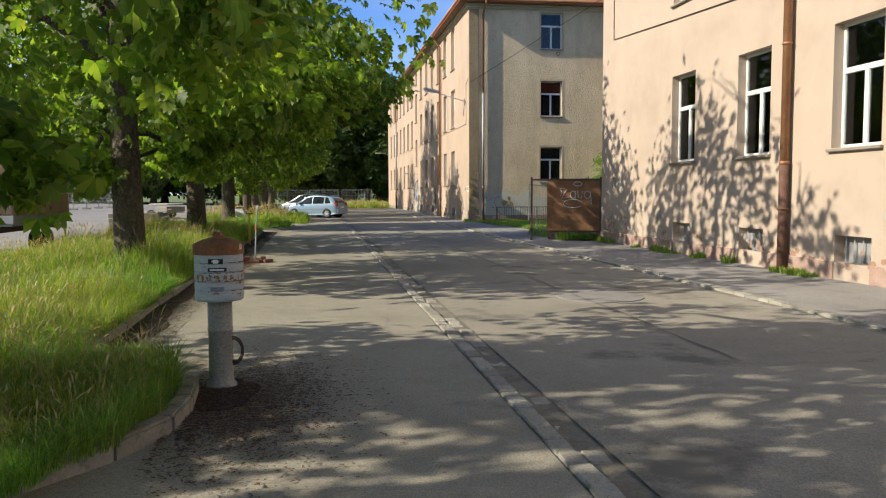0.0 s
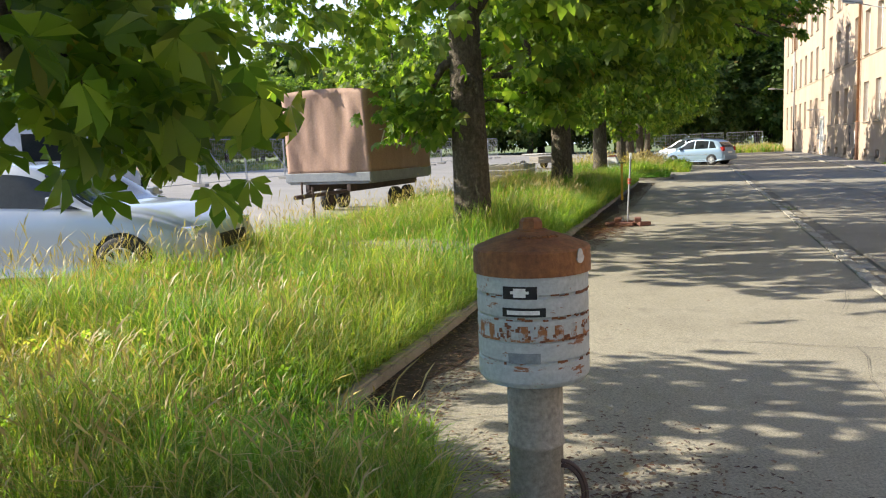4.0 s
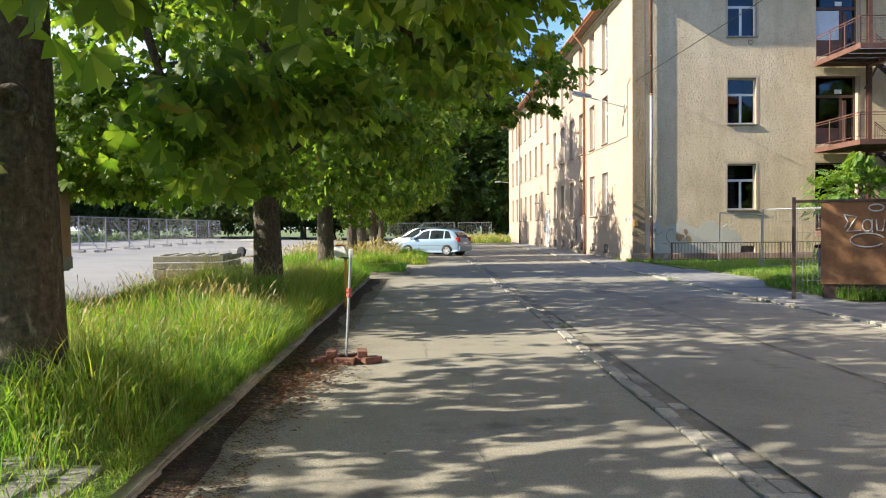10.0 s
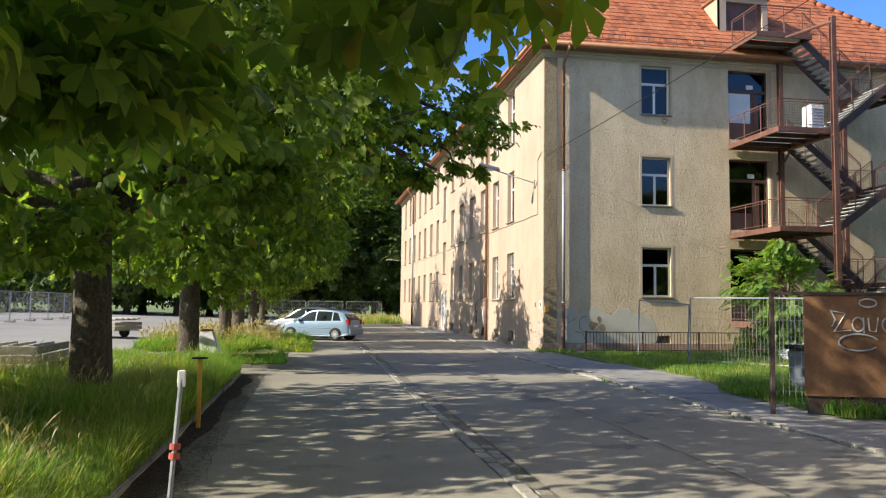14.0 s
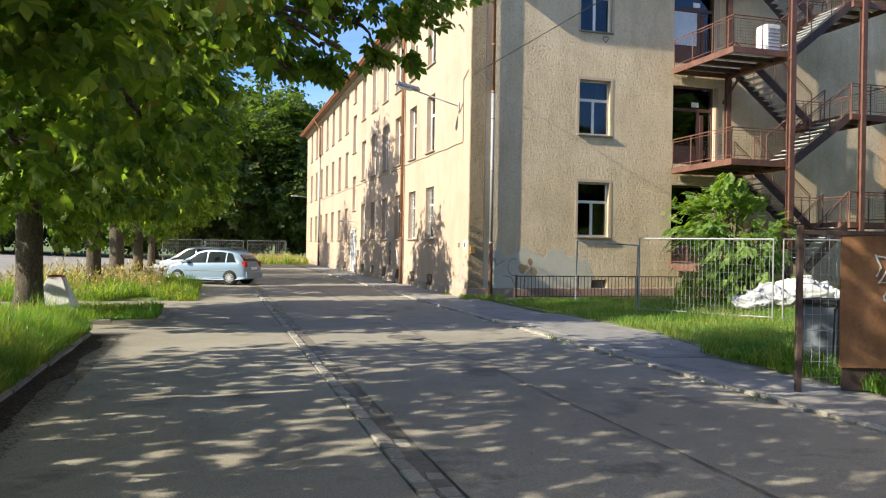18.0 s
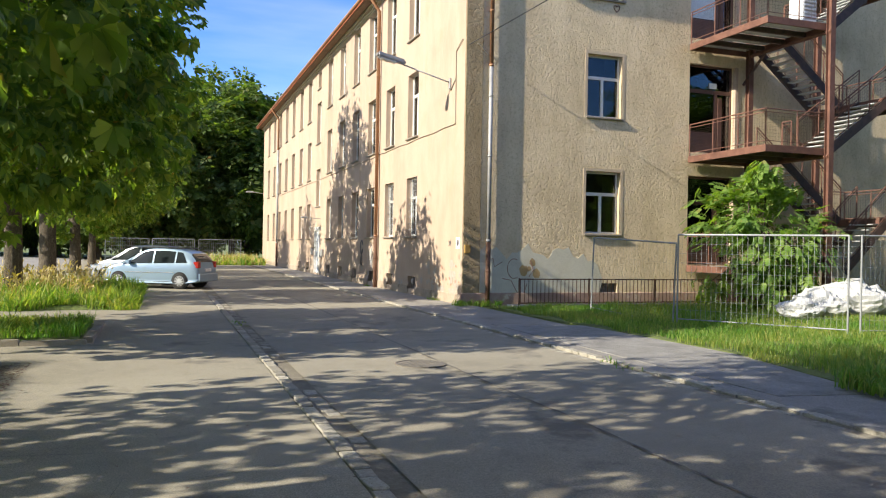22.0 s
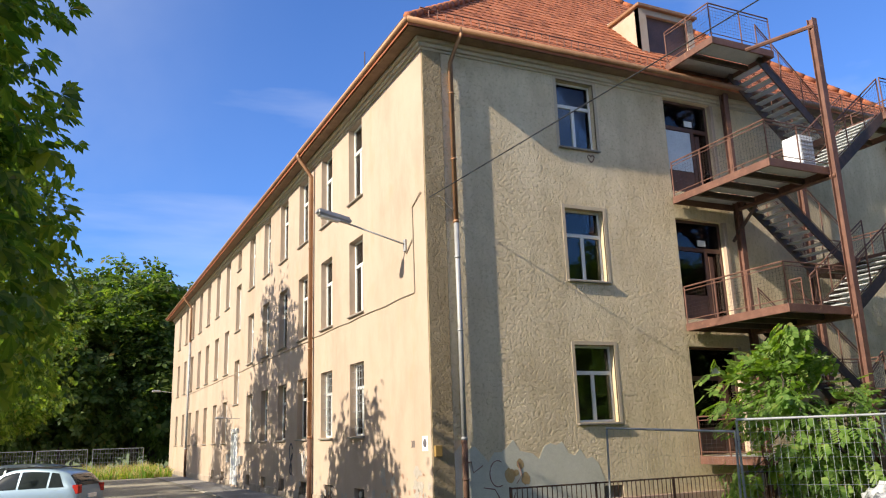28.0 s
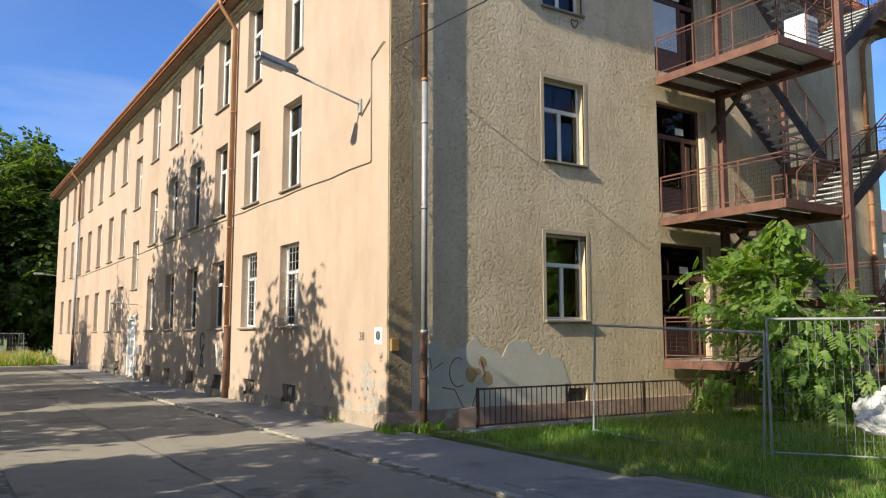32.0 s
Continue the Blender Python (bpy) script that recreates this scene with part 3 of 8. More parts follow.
GRAVEL = surface("gravel", (0.26, 0.25, 0.23), (0.18, 0.17, 0.155), (0.34, 0.325, 0.3), big=2, fine=28, rough=0.95, bump_s=1.0, bump_d=0.03)
tagged(part("gravel_strip", bm, GRAVEL), "trampled gravel edge of the footway", "gravel", kind="structure")
# verge between kerb and lot
def zv(x, y):
    edge = min(1.0, max(0.0, (min(x + 6.6, -2.1 - x)) / 1.2))
    return 0.09 + 0.16 * edge + 0.03 * noise.noise(Vector((x * 0.7, y * 0.7, 9)))


bm = bmesh.new()
sheet(bm, -6.7, -2.05, -14, 29.3, 0.6, zv)
def mound(x, y, x1, y0, y1):
    edge = min(1.0, max(0.0, min(x1 - x, y - y0, y1 - y) / 0.6))
    return -0.03 + (0.14 + 0.05 * noise.noise(Vector((x, y, 2)))) * edge ** 0.5


sheet(bm, -6.7, -1.0, 31.2, 34.4, 0.3, lambda x, y: max(0.02, mound(x, y, -1.0, 31.2, 34.6)))
sheet(bm, -6.7, -0.6, 38.1, 46.8, 0.4, lambda x, y: mound(x, y, -0.6, 38.1, 46.8))
polyslab(bm, [(-2.3, -0.9), (-1.5, -0.25), (-1.1, 0.2), (-0.88, 0.7), (-0.86, 1.7), (-1.2, 2.3), (-2.3, 2.9)], 0.0, 0.1)
tagged(part("verge", bm, TURF, smooth=True), "overgrown grass verge behind the kerb", "verge", kind="structure")


# ---- barracks: a three-storey block with a hipped tile roof ----
WX, WY, WEND, WEAST = 8.65, 38.66, 88.6, 27.4
HOUSE = thing("barracks_building", "long three-storey cream plaster barracks with hipped red tile roof", "building", pose(WX, WY, 0))


COLS = [43.2, 46.2, 49.15, 52.1, 55.15, 58.25, 64.45, 67.55, 70.85, 74.1, 77.35, 80.65, 84.2]
ROWS = [(2.1, 4.2), (5.66, 7.96), (9.22, 11.72)]
WW = 1.25
long_holes = []
for z0, z1 in ROWS:
    for y in COLS:
        long_holes.append((y, y + WW, z0, z1))
long_holes += [(61.4, 62.65, 3.95, 6.1), (61.4, 62.65, 7.6, 9.95), (61.5, 62.4, 10.75, 11.7), (61.2, 62.75, 0.1, 2.75)]
BAS = [(43.25, 44.1), (46.15, 47.0), (49.15, 50.05), (52.2, 53.1), (55.3, 56.2), (58.4, 59.3), (64.7, 65.6), (67.8, 68.7)]
long_holes += [(a, b, 0.2, 0.65) for a, b in BAS]
LL = WEND - WY
bm = wall_mesh(LL, 12.1, [(LL - (b - WY), LL - (a - WY), z0, z1) for a, b, z0, z1 in long_holes], 0.2, 0.45)
w = part("wall", bm, PLASTER, HOUSE, "sunlit cream plaster long wall")
w.matrix_basis = pose(0, LL, 0, 0, 0, -90)

SURROUND = surface("surround_plaster", (0.5, 0.4, 0.28), (0.43, 0.335, 0.23), (0.54, 0.44, 0.315), big=1, fine=50, bump_s=0.1)
END_WIN = [(12.79, 14.04, z0, z1) for z0, z1 in ((2.23, 4.2), (5.93, 7.9), (9.68, 11.68))]
END_DOOR = [(16.62, 18.45, z0, z0 + 2.95) for z0 in (1.28, 5.02, 8.8)]
end_holes = END_WIN + END_DOOR + [(13.05, 13.98, 0.02, 0.66)]
bm = wall_mesh(WEAST - WX - 0.45, 12.1, [(a - WX - 0.45, b - WX - 0.45, z0, z1) for a, b, z0, z1 in end_holes], 0.2, 0.45)
w = part("wall", bm, ROUGH, HOUSE, "grey-beige roughcast end wall")
w.matrix_basis = pose(0.45, 0, 0)
bm = bmesh.new()
box(bm, WEAST - WX - 0.45, WEAST - WX, 0.46, LL, 0, 12.1)
box(bm, 0.46, WEAST - WX - 0.46, LL - 0.45, LL, 0, 12.1)
part("wall", bm, ROUGH, HOUSE, "rear walls")
# storeys and a partition inside, near-black in colour to stand for the rooms' shade
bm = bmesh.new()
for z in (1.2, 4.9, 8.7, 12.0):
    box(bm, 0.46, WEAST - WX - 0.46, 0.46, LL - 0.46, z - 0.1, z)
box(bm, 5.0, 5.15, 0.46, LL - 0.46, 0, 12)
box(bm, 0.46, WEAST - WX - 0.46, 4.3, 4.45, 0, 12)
part("inner_floor", bm, ROOM_SHADE, HOUSE, "rooms coloured near-black in place of their shade")
# corner strip of coarse roughcast, a little proud
bm = bmesh.new()
rbox(bm, 0.012, 0.56, -0.035, 0.1, 0.3, 11.95, 0.012)
part("corner_strip", bm, ROUGH_EDGE, HOUSE, "ochre coarse roughcast corner strip")
bm = bmesh.new()
rbox(bm, -0.03, WEAST - WX, -0.045, 0.1, -0.05, 0.36, 0.015)
part("socle", bm, SOCLE, HOUSE, "faded red-brown socle band")
bm = bmesh.new()
for a, b in [(WY, BAS[0][0])] + [(BAS[i][1], BAS[i + 1][0]) for i in range(len(BAS) - 1)] + [(BAS[-1][1], WEND)]:
    if a < 61.2 < b:
        rbox(bm, -0.03, 0.1, a - WY + 0.06, 61.15 - WY, -0.05, 0.3, 0.012)
        a = 62.8
    rbox(bm, -0.03, 0.1, a - WY + (0.06 if a == WY else 0), b - WY, -0.05, 0.3, 0.012)
part("socle", bm, surface("grey_socle", (0.36, 0.29, 0.22), (0.26, 0.205, 0.155), (0.43, 0.35, 0.27), big=1.5, fine=40, rough=0.93, bump_s=0.3, stain=(0.22, 0.17, 0.12), stain_cov=(0.55, 0.66), stain_scale=1.8), HOUSE, "grey-brown weathered socle band")
# whitish patch of newer plaster low on the end wall
bm = bmesh.new()
ring = [(0.58, 0.37)]
for k in range(25):
    x = 0.58 + 4.2 * k / 24
    ring.append((x, 1.62 + 0.16 * math.sin(k * 0.9) + 0.1 * math.sin(k * 2.3) - (0.0 if k < 20 else (k - 20) * 0.2)))
ring.append((4.7, 0.37))
v1 = [bm.verts.new((x, -0.006, z)) for x, z in ring]
v2 = [bm.verts.new((x, 0.02, z)) for x, z in ring]
bm.faces.new(v1)
for i in range(len(ring)):
    j = (i + 1) % len(ring)
    bm.faces.new((v1[i], v2[i], v2[j], v1[j]))
bmesh.ops.recalc_face_normals(bm, faces=bm.faces[:])
part("plaster_patch", bm, PATCH, HOUSE, "pale grey replastered patch with faint spray scribbles")

# cornice, eaves and gutters
OV = 0.55
CORNICE = surface("cornice_paint", (0.5, 0.42, 0.3), (0.4, 0.33, 0.24), (0.56, 0.48, 0.35), big=1, fine=40)
for d, z0, z1 in ((0.05, 11.76, 11.83), (0.11, 11.83, 11.94), (0.2, 11.94, 12.04)):
    for q in ((-d, WEAST - WX + d, -d, 0.3), (-d, 0.3, 0.31, LL + d)):
        bm = bmesh.new()
        rbox(bm, *q, z0, z1, 0.015)
        part("cornice", bm, CORNICE, HOUSE, "stepped plaster cornice")
bm = bmesh.new()
box(bm, -OV, WEAST - WX + OV, -OV, 0.4, 12.04, 12.12)
box(bm, -OV, 0.4, 0.41, LL + OV, 12.04, 12.12)
box(bm, WEAST - WX - 0.4, WEAST - WX + OV, 0.41, LL + OV, 12.04, 12.12)
part("soffit", bm, surface("soffit_wood", (0.2, 0.13, 0.08), (0.14, 0.09, 0.06), (0.26, 0.17, 0.11), big=2, fine=30), HOUSE, "brown boarded eaves")
bm = bmesh.new()
g = OV + 0.07
tube(bm, [(-g, -g, 12.19), (WEAST - WX + g, -g, 12.19)], 0.085, 10)
part("gutter", bm, COPPER, HOUSE, "copper-brown eaves gutter", smooth=True)
bm = bmesh.new()
tube(bm, [(-g, -g, 12.19), (-g, LL + g, 12.19)], 0.085, 10)
part("gutter", bm, COPPER, HOUSE, "copper-brown eaves gutter", smooth=True)
# roof body
rx, ry0, ry1, rz = (WEAST - WX) / 2, 6.95, LL - 6.95, 20.3
e0, e1, f0, f1 = -OV - 0.06, WEAST - WX + OV + 0.06, -OV - 0.06, LL + OV + 0.06
rv = [(e0, f0, 12.16), (e1, f0, 12.16), (e1, f1, 12.16), (e0, f1, 12.16), (rx, ry0, rz), (rx, ry1, rz)]
rv += [(x, y, z - 0.12) for x, y, z in rv]
rf = [(0, 1, 4), (1, 2, 5, 4), (2, 3, 5), (3, 0, 4, 5), (0, 6, 7, 1), (1, 7, 8, 2), (2, 8, 9, 3), (3, 9, 6, 0), (6, 10, 7), (7, 10, 11, 8), (8, 11, 9), (9, 11, 10, 6)]
ROOF = raw("roof", rv, rf, ROOFTILE, HOUSE, "hipped red clay tile roof")


# roof tiles of the hip end
def tiles():
    vs, fs = [], []
    n = Vector((0, -(rz - 12.16), ry0 - f0)).normalized()
    up = Vector((0, ry0 - f0, rz - 12.16))
    ln = up.length
    up.normalize()
    rows = int(ln / 0.34)
    rnd = random.Random(5)
    for r in range(rows):
        s = r * 0.34
        half = (e1 - e0) / 2 * (1 - s / ln) - 0.05
        c = int(half * 2 / 0.22)
        for k in range(c):
            x = rx - half + (k + 0.5 + 0.5 * (r % 2)) * 0.22
            if abs(x - rx) > half:
                continue
            o = Vector((x, f0, 12.16)) + up * (s + rnd.uniform(-0.006, 0.006)) + n * (0.018 + rnd.uniform(-0.004, 0.006))
            b = len(vs)
            for dx, du, dn in ((-0.105, 0, 0.022), (0, -0.05, 0.026), (0.105, 0, 0.022), (0.105, 0.36, 0.0), (-0.105, 0.36, 0.0), (-0.105, 0, 0.0), (0, -0.05, 0.0), (0.105, 0, 0.0)):
                vs.append(tuple(o + Vector((dx, 0, 0)) + up * du + n * dn))
            fs.extend([(b, b + 1, b + 2, b + 3, b + 4), (b + 5, b + 6, b + 1, b), (b + 6, b + 7, b + 2, b + 1)])
    return vs, fs


TILE = surface("tile_pieces", (0.4, 0.13, 0.055), (0.3, 0.095, 0.045), (0.48, 0.18, 0.085), big=0.9, fine=30, rough=0.85, bump_s=0.3)
tnt = TILE.node_tree
tgi = tnt.nodes.new("ShaderNodeNewGeometry")
tb = tnt.nodes["Principled BSDF"].inputs["Base Color"]
tcol = tb.links[0].from_socket
tnt.links.new(mix(tnt, 1.0, tcol, ramp(tnt, tgi.outputs["Random Per Island"], [(0.0, (0.62, 0.6, 0.6)), (0.3, (1, 1, 1)), (1.0, (1.18, 1.18, 1.18))]), "MULTIPLY"), tb)
tv, tf = tiles()
tagged(raw("roof_tiles", tv, tf, TILE, ROOF, "rows of red clay roof tiles"), kind="stuff")
# ridge caps along the hips
bm = bmesh.new()
for cx in (e0, e1):
    a, b = Vector((cx, f0, 12.26)), Vector((rx, ry0, rz + 0.04))
    for k in range(34):
        p, q = a.lerp(b, k / 34), a.lerp(b, (k + 1.08) / 34)
        tube(bm, [p, q], [0.12, 0.1], 7)
tube(bm, [(rx, ry0, rz + 0.03), (rx, ry1, rz + 0.03)], 0.12, 7)
part("ridge_cap", bm, ROOFTILE, ROOF, smooth=True)
# snow guard along the eaves
bm = bmesh.new()
for k in range(78):
    x = e0 + 0.5 + (e1 - e0 - 1.0) * k / 77
    tube(bm, [(x, f0 + 0.32, 12.5), (x, f0 + 0.32, 12.82)], 0.012, 4)
for z in (12.55, 12.8):
    tube(bm, [(e0 + 0.5, f0 + 0.32, z), (e1 - 0.5, f0 + 0.32, z)], 0.016, 5)
for k in range(16):
    y = f0 + 1.0 + k * 0.16
    tube(bm, [(e0 + 0.3, y, 12.5), (e0 + 0.3, y, 12.8)], 0.012, 4)
tube(bm, [(e0 + 0.3, f0 + 1.0, 12.8), (e0 + 0.3, f0 + 3.4, 12.8)], 0.016, 5)
part("snow_guard", bm, RUSTSTEEL, HOUSE, "low rusty snow guard grille")
# hatches above the long eaves
bm = bmesh.new()
rbox(bm, -0.45, 0.45, -0.4, 0.4, 0, 0.62, 0.03)
hatch = part("roof_hatch", bm, ROOFTILE, HOUSE, "small tiled roof vent")
hatch.matrix_basis = pose(0.7, 4.2, 12.75)
for y in (10.4, 20.0, 29.0, 37.0):
    again(hatch, "roof_hatch", pose(0.7, y, 12.75), HOUSE)
bm = bmesh.new()
tube(bm, [(1.2, 7.5, 13.2), (1.2, 7.5, 15.6)], 0.02, 6)
part("lightning_rod", bm, DARKSTEEL, HOUSE)
# dormer at the top of the escape stair
bm = bmesh.new()
x0, x1, y0, z0, z1 = 8.05, 10.3, 0.75, 13.0, 15.2
for q in (((x0, y0, z0), (x0, y0, z1), (x0, y0 + 2.5, z1 + 0.35), (x0, y0 + 0.6, z0)), ((x1, y0, z0), (x1, y0 + 0.6, z0), (x1, y0 + 2.5, z1 + 0.35), (x1, y0, z1))):
    bm.faces.new([bm.verts.new(p) for p in q])
box(bm, x0, x0 + 0.3, y0, y0 + 0.2, z0, z1)
box(bm, x1 - 0.25, x1, y0, y0 + 0.2, z0, z1)
box(bm, x0 + 0.3, x1 - 0.25, y0, y0 + 0.2, z1 - 0.2, z1)
part("dormer", bm, PLASTER, HOUSE, "cream plastered dormer with dark door")
bm = bmesh.new()
rbox(bm, x0 - 0.1, x1 + 0.12, y0 - 0.12, y0 + 2.6, z1, z1 + 0.12, 0.02)
part("dormer_roof", bm, COPPER, HOUSE)
bm = bmesh.new()
box(bm, x0 + 0.3, x1 - 0.25, y0 + 0.12, y0 + 0.16, z0, z1 - 0.2)
part("dormer_door", bm, BROWNDOOR, HOUSE)


# windows: frame with transom light and two casements
def window_meshes(w, h, tr=0.66, bar=0.06):
    bm = bmesh.new()
    rings = []
    for a, y in ((0, 0.07), (0, 0.006), (0.006, 0), (bar - 0.006, 0), (bar, 0.006), (bar, 0.07)):
        rings.append([bm.verts.new(p) for p in ((a, y, a), (w - a, y, a), (w - a, y, h - a), (a, y, h - a))])
    for a, b in zip(rings, rings[1:] + rings[:1]):
        for k in range(4):
            bm.faces.new((a[k], a[(k + 1) % 4], b[(k + 1) % 4], b[k]))
    bmesh.ops.recalc_face_normals(bm, faces=bm.faces[:])
    panes = []
    for a, b, c, d in ((bar, w - bar, h * tr + 0.05, h - bar), (bar, w / 2 - 0.05, bar, h * tr - 0.05), (w / 2 + 0.05, w - bar, bar, h * tr - 0.05)):
        p = bmesh.new()
        box(p, a, b, 0.03, 0.036, c, d)
        panes.append(p)
    bars = []
    for q in ((bar, w - bar, -0.01, 0.06, h * tr - 0.05, h * tr + 0.05), (w / 2 - 0.05, w / 2 + 0.05, -0.01, 0.06, bar, h * tr - 0.05)):
        p = bmesh.new()
        rbox(p, *q, 0.006)
        bars.append(p)
    return bm, panes, bars


def window_kind(w, h, frame_mat, tr=0.66, sill_out=0.07):
    fb, ps, bs_ = window_meshes(w, h, tr)
    fr = part("window", fb, frame_mat)
    pn = [part("pane", p, GLASS) for p in ps]
    for p in pn:
        p.visible_shadow = False
    pn += [part(n_, b_, frame_mat) for n_, b_ in zip(("transom", "mullion"), bs_)]
    sb = bmesh.new()
    rbox(sb, -0.06, w + 0.06, -0.2 - sill_out, -0.005, -0.07, -0.015, 0.01)
    sl = part("sill", sb, SILL)
    return fr, pn, sl


def set_window(kind, m, parent, label=""):
    fr, pn, sl = kind
    f = again(fr, "window", m, parent)
    if label:
        f["label"] = label
    for p in pn:
        again(p, p.name.split(".")[0], Matrix.Identity(4), f).visible_shadow = not p.name.startswith("pane")
    again(sl, "sill", Matrix.Identity(4), f)
    return f


def drop(kind):
    for o in (kind[0], *kind[1], kind[2]):
        bpy.data.objects.remove(o)


def grille(w, h, f):
    bm = bmesh.new()
    for k in range(1, 6):
        tube(bm, [(w * k / 6, -0.1, 0.05), (w * k / 6, -0.1, h - 0.05)], 0.009, 4)
    for k in range(1, 9):
        tube(bm, [(0, -0.1, h * k / 9), (w, -0.1, h * k / 9)], 0.009, 4)
    part("window_grille", bm, GALV, f, "light steel window grille")


SETBACK = 0.19
rr = random.Random(3)
for r, (z0, z1) in enumerate(ROWS):
    kd = window_kind(WW, z1 - z0, WHITEFRAME)
    for i, y in enumerate(COLS):
        f = set_window(kd, Matrix.Translation((SETBACK, y + WW - WY, z0)) @ pose(0, 0, 0, 0, 0, -90), HOUSE, "white-framed window with transom light")
        if r == 0 and i < 2:
            grille(WW, z1 - z0, f)
    drop(kd)
for a, b, z0, z1 in ((61.4, 62.65, 3.95, 6.1), (61.4, 62.65, 7.6, 9.95), (61.5, 62.4, 10.75, 11.7)):
    kd = window_kind(b - a, z1 - z0, WHITEFRAME)
    set_window(kd, Matrix.Translation((SETBACK, b - WY, z0)) @ pose(0, 0, 0, 0, 0, -90), HOUSE, "white-framed staircase window")
    drop(kd)
for a, b, z0, z1 in END_WIN:
    kd = window_kind(b - a, z1 - z0, WHITEFRAME, 0.64)
    set_window(kd, pose(a - WX, SETBACK, z0), HOUSE, "white-framed window in a smooth plaster surround")
    drop(kd)
    bm = bmesh.new()
    w_, h_ = b - a, z1 - z0
    for q in ((-0.1, 0, -0.05, h_ + 0.1), (w_, w_ + 0.1, -0.05, h_ + 0.1), (0, w_, h_, h_ + 0.1)):
        rbox(bm, q[0], q[1], -0.008, 0.05, q[2], q[3], 0.004)
    s = part("window_surround", bm, SURROUND, HOUSE, "smooth pale plaster window surround")
    s.matrix_basis = pose(a - WX, 0, z0)


# glazed escape doors
def escape_door(a, b, z0, z1, open_leaf=False):
    w_, h_ = b - a, z1 - z0
    d = None
    for nm, q in (("door", (0.07, w_ - 0.07, 0, 0.1)), ("jamb", (0, 0.07, 0, h_)), ("jamb", (w_ - 0.07, w_, 0, h_)), ("head", (0.07, w_ - 0.07, h_ - 0.07, h_)), ("transom", (0.07, w_ - 0.07, 2.02, 2.14)), ("mullion", (1.12, 1.24, 0.1, 2.02))):
        bm = bmesh.new()
        rbox(bm, q[0], q[1], 0, 0.08, q[2], q[3], 0.006)
        o = part(nm, bm, BROWNDOOR, d or HOUSE, "" if d else "dark brown glazed escape door with transom")
        if d is None:
            d = o
            d.matrix_basis = pose(a - WX, 0.16, z0)
    if open_leaf:
        bm = bmesh.new()
        rbox(bm, 0.09, 1.1, 0.02, 0.035, 0.74, 2.0, 0.004)
        part("door_panel", bm, surface("pale_panel", (0.5, 0.55, 0.58), (0.44, 0.49, 0.52), (0.55, 0.6, 0.63), big=2, fine=30, rough=0.3, bump_s=0), d, "pale blue-white panel in the door leaf")
    bm = bmesh.new()
    rbox(bm, 0.08, 1.11, 0.02, 0.035, 0.1, 0.72, 0.004)
    part("kick_panel", bm, BROWNDOOR, d)
    for q, mt in (((0.07, w_ - 0.07, 2.14, h_ - 0.07), GLASS), ((0.07, 1.12, 0.1, 2.02), GLASS), ((1.24, w_ - 0.07, 0.1, 2.02), GLASS)):
        p = bmesh.new()
        box(p, q[0], q[1], 0.04, 0.046, q[2], q[3])
        part("pane", p, mt, d).visible_shadow = False
    p = bmesh.new()
    rbox(p, 1.26, 1.42, -0.02, 0.03, 0.1, 1.9, 0.005)
    part("door_leaf_stile", p, BROWNDOOR, d)
    bm = bmesh.new()
    rbox(bm, w_ * 0.5, w_ * 0.5 + 0.3, 0.0, 0.03, 2.2, 2.38, 0.004)
    part("exit_sign", bm, CHALK, d)
    bm = bmesh.new()
    rbox(bm, w_, w_ + 0.12, -0.03, 0.1, 0, h_, 0.006)
    s = part("door_surround", bm, PLASTER, HOUSE)
    s.matrix_basis = pose(a - WX, 0, z0)


for a, b, z0, z1 in END_DOOR:
    escape_door(a, b, z0, z1, z0 > 8)


# basement windows
def basement(m, w_, h_):
    bm = bmesh.new()
    for k in range(5):
        tube(bm, [(w_ * (k + 0.5) / 5, 0.05, 0), (w_ * (k + 0.5) / 5, 0.05, h_)], 0.01, 4)
    rbox(bm, 0, w_, 0.12, 0.16, 0, h_, 0.005)
    f = part("basement_window", bm, surface("basement_grey", (0.16, 0.15, 0.135), (0.1, 0.095, 0.09), (0.24, 0.22, 0.2), big=3, fine=40), HOUSE, "small barred basement window")
    f.matrix_basis = m


for a, b in BAS:
    basement(Matrix.Translation((0.06, b - WY, 0.2)) @ pose(0, 0, 0, 0, 0, -90), b - a, 0.45)
basement(pose(13.05 - WX, 0.06, 0.02), 0.93, 0.64)
# white entrance door with its frame, sign board and letter boxes
bm = bmesh.new()
rbox(bm, 0, 0.16, -0.06, 0.2, 0, 2.65, 0.01)
rbox(bm, 1.39, 1.55, -0.06, 0.2, 0, 2.65, 0.01)
rbox(bm, 0.16, 1.39, -0.06, 0.2, 2.45, 2.65, 0.01)
d = part("entrance_door", bm, WHITEFRAME, HOUSE, "white entrance door in a broad white frame")
d.matrix_basis = Matrix.Translation((0, 62.75 - WY, 0.1)) @ pose(0, 0, 0, 0, 0, -90)
bm = bmesh.new()
rbox(bm, 0.16, 1.39, 0.05, 0.1, 0, 2.45, 0.01)
rbox(bm, 0.3, 1.25, 0.02, 0.06, 1.2, 2.3, 0.01)
part("door_leaf", bm, surface("white_door", (0.7, 0.72, 0.74), (0.64, 0.66, 0.68), (0.75, 0.77, 0.78), big=2, fine=40, rough=0.4), d)
for y, z, s in ((60.6, 1.0, 0.35), (60.15, 1.1, 0.3), (63.3, 1.15, 0.3)):
    bm = bmesh.new()
    rbox(bm, -0.14, 0.02, -s / 2, s / 2, 0, 0.38, 0.01)
    part("letter_box", bm, ZINC, HOUSE).matrix_basis = pose(0, y - WY, z)
bm = bmesh.new()
tube(bm, [(0.02, 0, 0), (-0.9, 0.1, 0.05)], 0.018, 6)
